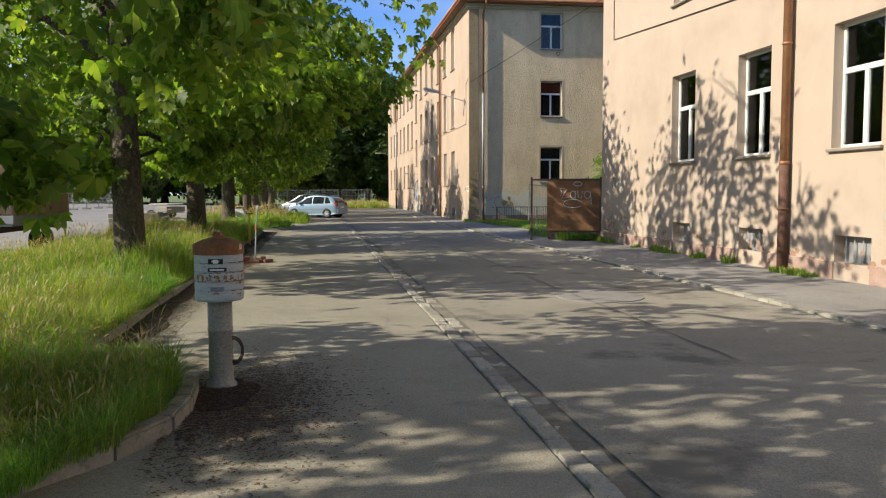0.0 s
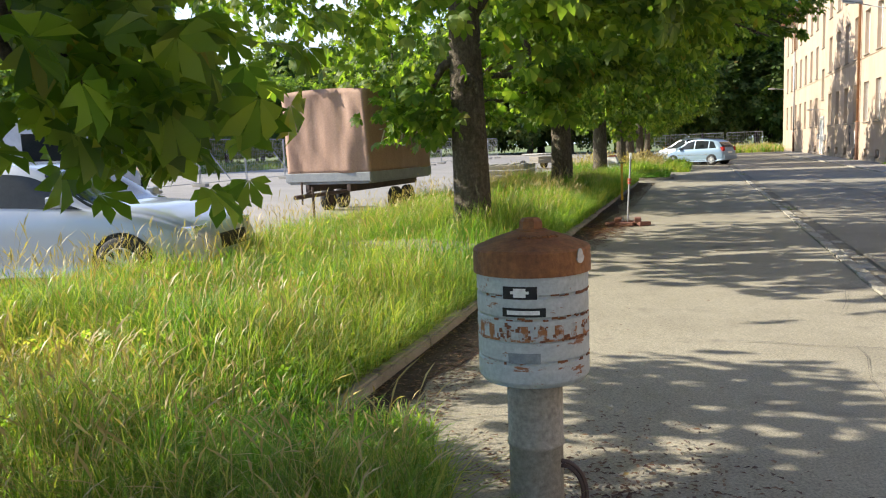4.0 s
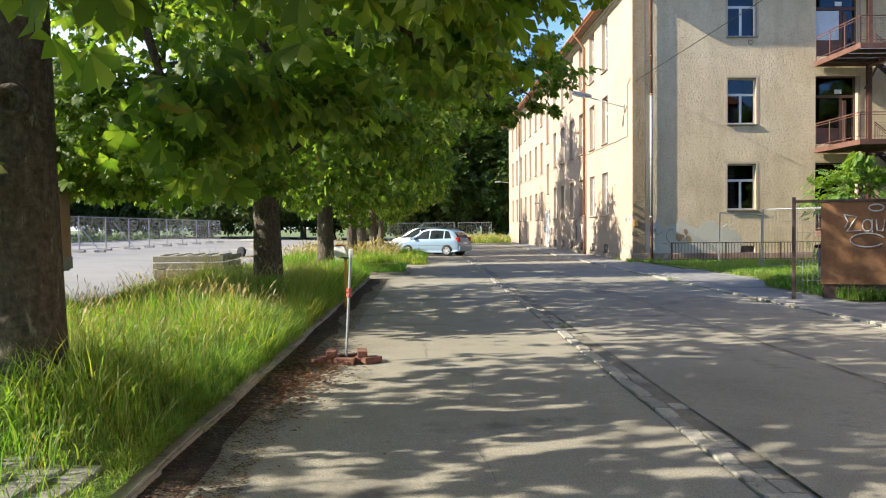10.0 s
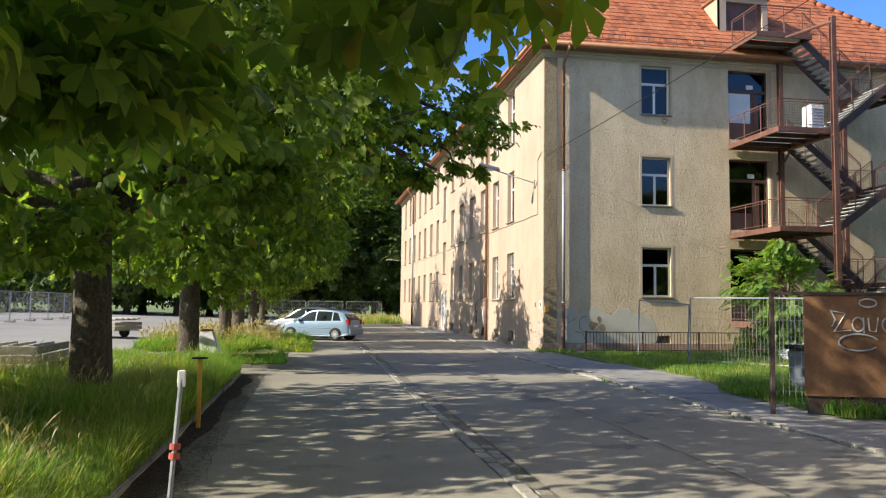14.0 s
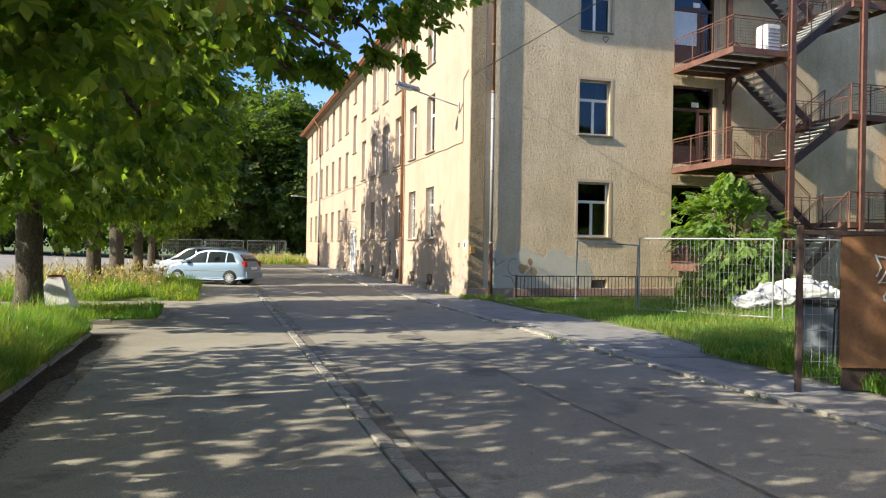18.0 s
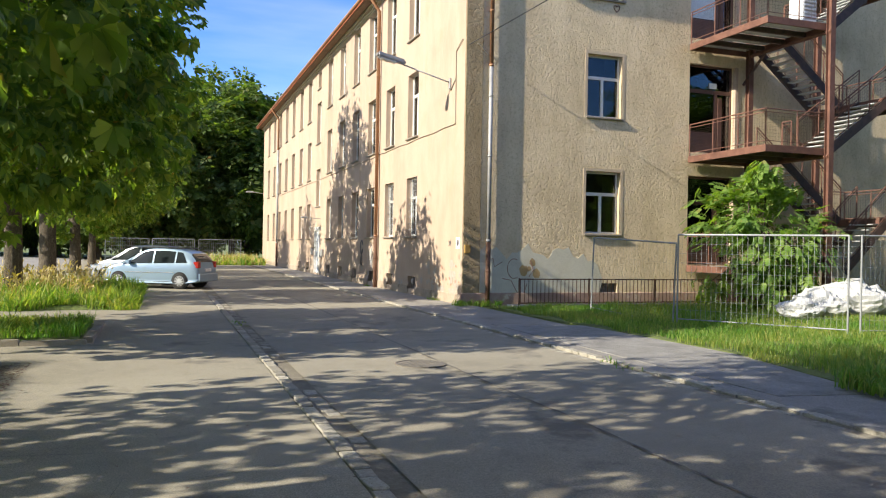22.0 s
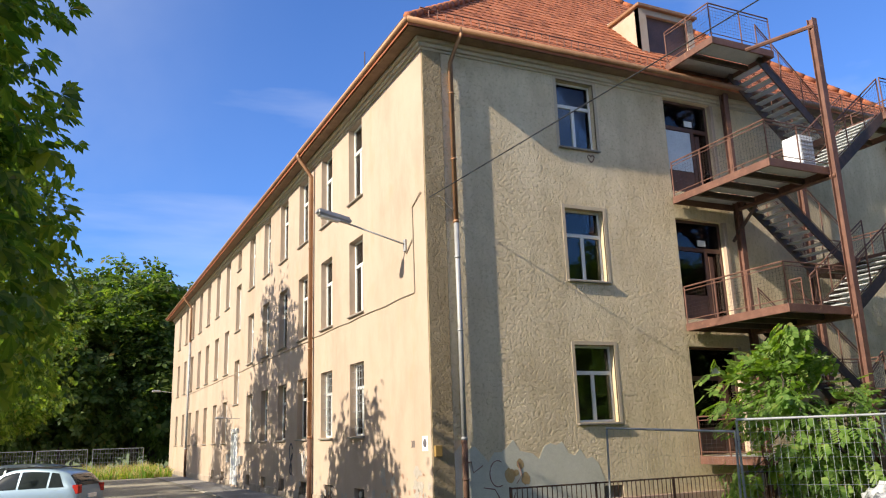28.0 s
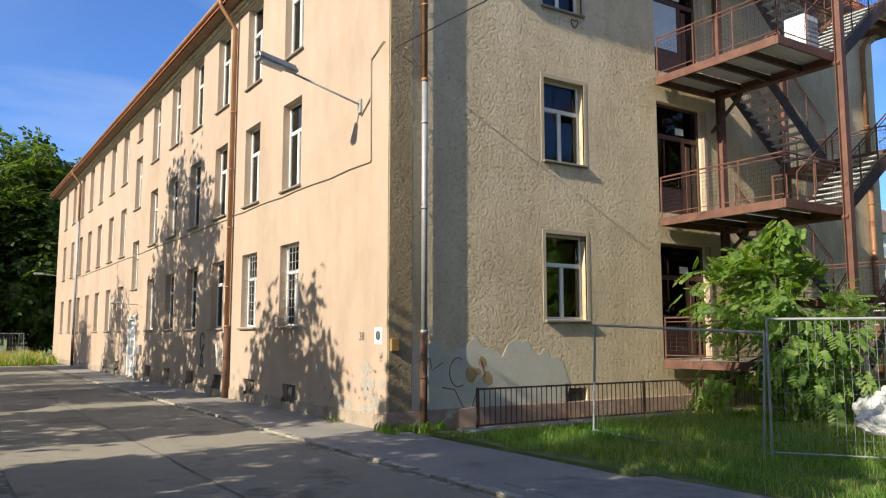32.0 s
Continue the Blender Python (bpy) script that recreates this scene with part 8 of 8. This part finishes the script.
# ---- grass ----
def blades(name, pts, hmin, hmax, width, mat, rng, label, cat, bend=0.8, seedhead=False):
    n = len(pts)
    h = rng.uniform(hmin, hmax, n) * np.array([0.85 + 0.75 * noise.noise(Vector((p[0] * 0.9, p[1] * 0.9, 5))) for p in pts])
    h = np.maximum(h, hmin * 0.5)
    a = rng.uniform(0, 2 * math.pi, n)
    d = np.stack((np.cos(a), np.sin(a), np.zeros(n)), 1)
    s = np.stack((-np.sin(a), np.cos(a), np.zeros(n)), 1) * width * rng.uniform(0.7, 1.4, n)[:, None]
    lean = rng.uniform(0.1, bend, n)[:, None] * h[:, None]
    up = np.array((0, 0, 1.0))
    side = rng.normal(0, 0.16, (n, 2)) * h[:, None]
    side = np.concatenate((side, np.zeros((n, 1))), 1)
    hh = h[:, None]

    def at(f):
        return pts + (d * lean * 1.25 + side) * f ** 2.2 + up * (hh * f - 0.42 * lean * f ** 2.6)

    q0, q1, q2, q3 = at(0.0), at(0.4), at(0.75), at(1.0)
    V = np.stack((q0 - s, q0 + s, q1 + s * 0.95, q1 - s * 0.95, q2 + s * 0.7, q2 - s * 0.7, q3), 1)
    k = np.arange(n) * 7
    if seedhead:
        q = s * 4.5
        V = np.concatenate((V, np.stack((at(0.8), at(0.92) + q, q3 + d * 0.02, at(0.92) - q), 1)), 1)
        k = np.arange(n) * 11
    verts = V.reshape(-1, 3)
    me = bpy.data.meshes.new(name)
    loops = [np.stack((k, k + 1, k + 2, k + 3), 1), np.stack((k + 3, k + 2, k + 4, k + 5), 1), np.stack((k + 5, k + 4, k + 6), 1)]
    if seedhead:
        loops.append(np.stack((k + 7, k + 8, k + 9, k + 10), 1))
    idx = np.concatenate([l.ravel() for l in loops]).astype(np.int32)
    cnt = np.concatenate([np.full(len(l), l.shape[1]) for l in loops])
    me.vertices.add(len(verts))
    me.vertices.foreach_set("co", verts.astype(np.float32).ravel())
    me.loops.add(len(idx))
    me.loops.foreach_set("vertex_index", idx)
    me.polygons.add(len(cnt))
    me.polygons.foreach_set("loop_start", np.concatenate(([0], np.cumsum(cnt)[:-1])).astype(np.int32))
    me.update(calc_edges=True)
    me.materials.append(mat)
    return tagged(new(name, me), label, cat, kind="stuff")


grng = np.random.default_rng(4)


def scatter(n, x0, x1, y0, y1, zf, keep=None, power=1.0):
    x = grng.uniform(x0, x1, n)
    y = y0 + (y1 - y0) * grng.uniform(0, 1, n) ** power
    q = np.array([zf(a, b) for a, b in zip(x, y)])
    p = np.stack((x, y, q), 1)
    if keep is not None:
        p = p[np.array([keep(a, b) for a, b in zip(x, y)])]
    return p


def patchy(x, y):
    if abs(y - 9.2) < 0.6 + 0.15 * math.sin(x * 3) and x > -5.6:
        return grng.uniform() < 0.04
    return grng.uniform() < 0.62 + 0.6 * noise.noise(Vector((x * 0.5, y * 0.5, 1.5)))


near = scatter(125000, -6.5, -2.06, -3.5, 15, zv, patchy)
blades("verge_grass", near, 0.14, 0.52, 0.0028, BLADE, grng, "tall uncut green grass on the verge", "grass", bend=1.1)
under = scatter(90000, -6.5, -2.04, -3.0, 13, zv, patchy)
blades("verge_grass", under, 0.08, 0.3, 0.0038, BLADE, grng, "dense low green grass under the tall blades", "grass", bend=1.5)
blades("verge_grass", scatter(60000, -6.5, -2.02, 15, 29.2, zv, patchy), 0.18, 0.52, 0.005, BLADE, grng, "tall uncut green grass on the verge", "grass")
blades("verge_grass", scatter(26000, -2.3, -0.8, -1.2, 3.1, lambda x, y: 0.09, lambda x, y: x < -0.83 - 0.16 * (y - 1.2) ** 2 + 0.04 * math.sin(y * 9)), 0.1, 0.42, 0.003, BLADE, grng, "tall uncut grass round the pillar", "grass", bend=1.2)
blades("seed_grass", scatter(15000, -6.5, -2.3, -1.5, 26, zv, patchy), 0.35, 0.75, 0.0012, STALK, grng, "straw-coloured seed heads above the grass", "grass", bend=0.25, seedhead=True)
blades("seed_grass", scatter(2600, -4.5, -0.95, -1.4, 3.0, lambda x, y: zv(x, y) if x < -2.3 else 0.1, lambda x, y: x < -2.3 or x < -0.95 - 0.16 * (y - 1.2) ** 2), 0.35, 0.7, 0.0011, STALK, grng, "thin seed stalks near the pillar", "grass", bend=0.5, seedhead=True)
blades("verge_grass", scatter(16000, -6.6, -1.0, 31.3, 46.5, lambda x, y: 0.1, lambda x, y: y > 38.5), 0.25, 0.6, 0.012, BLADE, grng, "tall grass on the far verge", "grass")
blades("verge_grass", scatter(7000, -6.6, -0.3, 37.8, 40.0, lambda x, y: 0.0, lambda x, y: x < -0.5 + 0.25 * math.sin(y * 4) and y > 38.3 + 0.35 * math.sin(x * 2.6)), 0.2, 0.5, 0.009, BLADE, grng, "ragged grass edge of the far verge", "grass", bend=1.1)
blades("verge_grass", scatter(5000, -1.5, -0.2, 38.2, 46.6, lambda x, y: 0.0, lambda x, y: x < -0.45 + 0.2 * math.sin(y * 3)), 0.25, 0.62, 0.01, BLADE, grng, "ragged grass edge of the far verge", "grass", bend=1.1)
blades("seed_grass", scatter(2500, -6.6, -1.5, 31.3, 47, lambda x, y: 0.1, lambda x, y: y > 39), 0.6, 1.0, 0.006, STALK, grng, "straw-coloured seed heads", "grass", bend=0.25, seedhead=True)


for tx_, ty_ in ((-3.3, 10.85), (-3.65, 21.6)):
    a_ = grng.uniform(0, 2 * math.pi, 3800)
    r_ = 0.3 + np.abs(grng.normal(0, 0.75, 3800))
    foot = np.stack((tx_ + np.cos(a_) * r_, ty_ + np.sin(a_) * r_, np.full(3800, 0.22)), 1)
    blades("verge_grass", foot[foot[:, 0] < -2.3], 0.25, 0.62, 0.0045, BLADE, grng, "tall grass growing round the trunk foot", "grass", bend=0.9)
blades("verge_grass", scatter(22000, -3.2, -2.0, 13.5, 29.2, zv), 0.2, 0.62, 0.0045, BLADE, grng, "tall grass leaning over the kerb", "grass", bend=1.0)


def lawn_in(x, y):
    edge = 8.35 + 1.0 * min(1, max(0, (y - 21) / 7)) - 0.2 * max(0, (y - 30) / 8)
    return x > edge + 0.15 * math.sin(y * 3)


blades("lawn_grass", scatter(120000, 8.3, 22, 20.7, 37.2, lambda x, y: 0.034, lawn_in), 0.07, 0.26, 0.0048, BLADE, grng, "sunlit rough lawn grass", "grass")
blades("lawn_grass", scatter(9000, 8.2, 10.6, 20.3, 24.5, lambda x, y: 0.05), 0.2, 0.5, 0.009, BLADE, grng, "tall grass in front of the rusty sheet", "grass")
blades("far_grass", scatter(9000, -3, 8, 80, 96, lambda x, y: 0.0), 0.4, 0.9, 0.03, BLADE, grng, "dry tall grass at the end of the road", "grass")
blades("far_grass", scatter(16000, -46, -30, 10, 100, lambda x, y: rise(x)), 0.3, 0.8, 0.05, HEDGE, grng, "grass strip behind the lot fence", "grass")

blades("tall_grass", scatter(13000, 19.0, 36, 31.5, 38.9, lambda x, y: 0.06, lambda x, y: grng.uniform() < (x - 18) / 5), 0.3, 0.7, 0.008, BLADE, grng, "tall yellowing grass before the board fence", "grass")
blades("tall_grass", scatter(3000, 20.0, 36, 31.5, 38.9, lambda x, y: 0.06), 0.5, 0.85, 0.003, STALK, grng, "dry seed stalks before the board fence", "grass", bend=0.25, seedhead=True)
# broad-leaved weeds among the grass
wp = scatter(5200, -6.4, -2.2, -2.5, 16, zv, lambda x, y: patchy(x, y) and noise.noise(Vector((x * 0.8, y * 0.8, 7))) > 0.0)
wp[:, 2] += grng.uniform(0.08, 0.3, len(wp))
wo = leaves("verge_weeds", wp, grng.normal(0, 1, (len(wp), 3)), grng.uniform(0.02, 0.05, len(wp)), "tuft", BLADE, grng, None, droop=0.1)
tagged(wo, "small broad-leaved weeds among the verge grass", "weeds", kind="stuff")

blades("island_grass", scatter(9000, -6.6, -1.0, 31.3, 34.4, lambda x, y: 0.1), 0.1, 0.34, 0.007, BLADE, grng, "short rough grass on the kerbed island", "grass")
blades("far_grass", scatter(3500, -3, 8, 80, 96, lambda x, y: 0.0), 0.6, 1.0, 0.02, STALK, grng, "dry seed stalks at the end of the road", "grass", bend=0.25)

blades("kerb_grass", scatter(15000, -2.24, -2.06, 2.9, 29, lambda x, y: 0.075, lambda x, y: noise.noise(Vector((0, y * 0.9, 4))) > -0.15), 0.06, 0.26, 0.0035, BLADE, grng, "grass hanging over the kerb", "grass", bend=1.6)
# ---- leaf litter, weeds ----
def litter(name, pts, size, mat, label):
    n = len(pts)
    lv, lf = np.array(((-0.3, -0.5, 0), (0.35, -0.3, 0.1), (0.1, 0.6, 0.0), (-0.4, 0.3, 0.15))), np.array(((0, 1, 2), (0, 2, 3)))
    a = grng.uniform(0, 6.28, n)
    s = size * grng.uniform(0.4, 1.5, n)
    c, q = np.cos(a) * s, np.sin(a) * s
    st = grng.uniform(0.3, 1.0, n)
    x = c[:, None] * lv[None, :, 0] * st[:, None] - q[:, None] * lv[None, :, 1]
    y = q[:, None] * lv[None, :, 0] * st[:, None] + c[:, None] * lv[None, :, 1]
    z = s[:, None] * lv[None, :, 2] * 0.8 + grng.uniform(0.002, 0.02, n)[:, None]
    V = pts[:, None, :] + np.stack((x, y, z), 2)
    Fc = (lf[None] + (np.arange(n) * 4)[:, None, None]).reshape(-1, 3)
    me = bpy.data.meshes.new(name)
    me.from_pydata(V.reshape(-1, 3).tolist(), [], Fc.tolist())
    me.materials.append(mat)
    return tagged(new(name, me), label, "leaf litter", kind="stuff")


def drift(n, x0, x1, y0, y1, dens):
    p = np.stack((x0 + (x1 - x0) * grng.uniform(0, 1, n) ** 1.9, grng.uniform(y0, y1, n), np.zeros(n)), 1)
    keep = np.array([grng.uniform() < dens + 0.7 * noise.noise(Vector((q[0] * 1.2, q[1] * 0.9, 6))) for q in p])
    return p[keep]


# dark mulch drifted along the kerb
bm = bmesh.new()
row = []
for k in range(131):
    y = 2.9 + k * 0.2
    wdt = 0.3 + 0.24 * noise.noise(Vector((0, y * 0.5, 1))) + 0.1 * noise.noise(Vector((3, y * 2, 1)))
    row.append((bm.verts.new((-2.02, y, 0.012)), bm.verts.new((-2.0 + wdt * 0.6, y, 0.012)), bm.verts.new((-2.0 + wdt, y, 0.002))))
for a, b in zip(row, row[1:]):
    for i in (0, 1):
        bm.faces.new((a[i], a[i + 1], b[i + 1], b[i]))
MULCH = surface("mulch", (0.055, 0.04, 0.028), (0.035, 0.027, 0.02), (0.1, 0.075, 0.053), big=3, fine=35, rough=0.95, bump_s=1.0, bump_d=0.03)
tagged(part("leaf_mulch", bm, MULCH), "dark brown leaf mulch along the kerb", "leaf litter", kind="stuff")
flat_blob("leaf_mulch_patch", -0.52, 1.75, 0.26, 0.5, 0.006, MULCH, 2.0, "dark mulch patch round the pillar foot", "leaf litter")
litter("leaf_litter", drift(36000, -1.98, -1.4, 2.6, 29, 0.75), 0.026, LITTER, "brown dead leaves drifted along the kerb")
litter("leaf_litter", drift(3800, -1.98, -0.5, 2.6, 25, 0.12), 0.022, LITTER, "scattered brown leaves on the asphalt")
pr = np.stack((grng.normal(-0.45, 0.42, 11000), grng.normal(1.5, 0.8, 11000), np.zeros(11000)), 1)
litter("leaf_litter", pr[(pr[:, 0] > -0.8) | (pr[:, 1] > 2.6)], 0.026, LITTER, "dark leaf mulch round the pillar")
hp2 = np.stack((grng.normal(-1.6, 0.25, 1500), grng.normal(13.5, 1.0, 1500), grng.uniform(0, 0.03, 1500)), 1)
litter("leaf_litter", hp2[hp2[:, 0] > -1.97], 0.05, leafmat("curled_dead_leaf", (0.06, 0.025, 0.016), (0.12, 0.05, 0.03), (0.24, 0.13, 0.075), trans=0.15), "curled red-brown chestnut leaves heaped round the bricks")
litter("leaf_litter", drift(1500, -1.9, 6.2, -2, 40, 0.18), 0.03, LITTER, "single leaves and twigs on the road")
blades("weeds", scatter(1500, 1.7, 2.0, 4, 40, lambda x, y: -0.02, lambda x, y: noise.noise(Vector((0, y * 0.6, 3))) > 0.38), 0.03, 0.12, 0.006, BLADE, grng, "weeds in the gutter joints", "weeds")
blades("weeds", scatter(1500, 6.5, 6.9, 2, 60, lambda x, y: -0.01, lambda x, y: noise.noise(Vector((2, y * 0.5, 3))) > 0.35), 0.04, 0.14, 0.007, BLADE, grng, "weeds in the gutter joints", "weeds")
blades("weeds", scatter(7000, 9.2, 9.55, 2, 20.3, lambda x, y: 0.0, lambda x, y: noise.noise(Vector((2, y * 0.7, 8))) > 0.05), 0.06, 0.28, 0.011, BLADE, grng, "weeds along the wall foot", "weeds")
blades("weeds", scatter(1000, 8.3, 9.9, 38.0, 38.6, lambda x, y: 0.0, lambda x, y: noise.noise(Vector((x * 3, y * 3, 1))) > -0.05), 0.05, 0.26, 0.008, BLADE, grng, "weeds at the barracks corner", "weeds")
blades("weeds", scatter(1200, 8.4, 8.62, 40, 60, lambda x, y: 0.0, lambda x, y: noise.noise(Vector((2, y * 0.7, 8))) > 0.15), 0.04, 0.15, 0.01, BLADE, grng, "weeds along the barracks wall", "weeds")

# ---- kerbs and setts ----
prnd = random.Random(12)
KB = thing("kerb", "long worn concrete kerb of the verge", "kerb")
KB["kind"] = "structure"
kproto = []
for k in range(3):
    bm = bmesh.new()
    t = bmesh.new()
    box(t, -0.08, 0.08, 0, 0.985, -0.12, 0.095)
    bmesh.ops.bevel(t, geom=[e for e in t.edges if e.verts[0].co.z > 0 and e.verts[1].co.z > 0], offset=0.018, segments=2, affect="EDGES")
    for v in t.verts:
        v.co += Vector((noise.noise(v.co * 4 + Vector((k, 0, 0))), 0, noise.noise(v.co * 5 + Vector((0, k, 0))))) * 0.012
    join(bm, t)
    kproto.append(bm)
ks = [part("kerbstone", b, KERB, KB) for b in kproto]
for k, o in enumerate(ks):
    o.matrix_basis = pose(-2.07, 3.0 + k, 0)
for k in range(3, 26):
    again(ks[prnd.randrange(3)], "kerbstone", pose(-2.07 + prnd.uniform(-0.018, 0.018), 3.0 + k, prnd.uniform(-0.045, -0.005), prnd.uniform(-0.8, 0.8), prnd.uniform(-2, 3), prnd.uniform(-1.0, 1.0)), KB)
for k in range(8):
    again(ks[k % 3], "kerbstone", pose(-0.9 - k, 31.15, prnd.uniform(-0.02, 0.0), 0, 0, 90 + prnd.uniform(-1, 1)), KB)
for k in range(3):
    again(ks[k % 3], "kerbstone", pose(-0.9, 31.3 + k, 0, 0, 0, prnd.uniform(-1, 1)), KB)
nose_line = [(-3.0, -1.2), (-2.2, -0.75), (-1.45, -0.25), (-1.05, 0.25), (-0.8, 0.75), (-0.76, 1.3), (-0.8, 1.85), (-1.25, 2.4), (-2.0, 2.95)]
for (ax, ay), (bx, by) in zip(nose_line, nose_line[1:]):
    ln = math.hypot(bx - ax, by - ay)
    bm = bmesh.new()
    rbox(bm, -0.07, 0.07, 0, ln + 0.02, -0.1, 0.12, 0.02, 2)
    part("kerbstone", bm, KERB, KB).matrix_basis = pose(ax, ay, 0, 0, 0, math.degrees(math.atan2(by - ay, bx - ax)) - 90)

GU = thing("sett_gutter", "gutter line of pale worn granite setts in the road", "gutter")
GU["kind"] = "structure"
sp = []
for k in range(4):
    bm = bmesh.new()
    t = bmesh.new()
    box(t, -0.5, 0.5, -0.5, 0.5, -0.5, 0.5)
    bmesh.ops.bevel(t, geom=t.edges[:], offset=0.09, segments=1, affect="EDGES")
    for v in t.verts:
        v.co += Vector((noise.noise(v.co * 2.3 + Vector((k * 3, 0, 0))), noise.noise(v.co * 2.1 + Vector((0, k * 3, 0))), 0.8 * noise.noise(v.co * 2 + Vector((0, 0, k * 3))))) * 0.1
    join(bm, t)
    sp.append(part("sett", bm, STONE, GU))


def sett(x, y, w_, l_, z):
    m = pose(x, y, z - 0.06, prnd.uniform(-2, 2), prnd.uniform(-2, 2), prnd.uniform(-4, 4)) @ Matrix.Diagonal((w_, l_, 0.12, 1))
    again(sp[prnd.randrange(4)], "sett", m, GU)


y = -6.0
while y < 44:
    l_ = prnd.uniform(0.2, 0.36)
    sett(GUT_L + 0.07, y + l_ / 2, 0.145, l_ * 0.97, 0.012 + prnd.uniform(-0.012, 0.008))
    y += l_
y = -6.0
while y < 44:
    l_ = prnd.uniform(0.16, 0.3)
    if noise.noise(Vector((0.5, y * 0.6, 2))) > -0.22:
        sett(GUT_L + 0.245 + prnd.uniform(-0.02, 0.03), y + l_ / 2, 0.15, l_ * 0.92, -0.012 + prnd.uniform(-0.02, 0.01))
    y += l_
y = 0.0
while y < 62:
    l_ = prnd.uniform(0.22, 0.4)
    sett(GUT_R + 0.13, y + l_ / 2, 0.15, l_ * 0.95, 0.03 + prnd.uniform(-0.012, 0.01))
    if prnd.random() < 0.8 and y < 45:
        sett(GUT_R - 0.05, y + l_ / 2, 0.15, l_ * 0.85, -0.006 + prnd.uniform(-0.015, 0.008))
    y += l_
for o in sp:
    bpy.data.objects.remove(o)

# ---- worn pavers across the verge ----
PV = thing("paver_strip", "sunken strip of grey concrete pavers across the verge", "paving")
PV["kind"] = "structure"
bm = bmesh.new()
rbox(bm, -0.098, 0.098, -0.078, 0.078, -0.06, 0.0, 0.012)
pv = part("paver", bm, PAVING, PV)
pv.matrix_basis = pose(-2.35, 8.75, zv(-2.35, 8.75) + 0.02)
for i in range(21):
    for j in range(7):
        if i + j:
            x, y = -2.35 - 0.2 * i, 8.75 + 0.16 * j + 0.08 * (i % 2)
            if prnd.random() > 0.07:
                again(pv, "paver", pose(x, y, zv(x, y) + 0.02 + prnd.uniform(-0.012, 0.006), prnd.uniform(-3, 3), prnd.uniform(-3, 3), prnd.uniform(-3, 3)), PV)
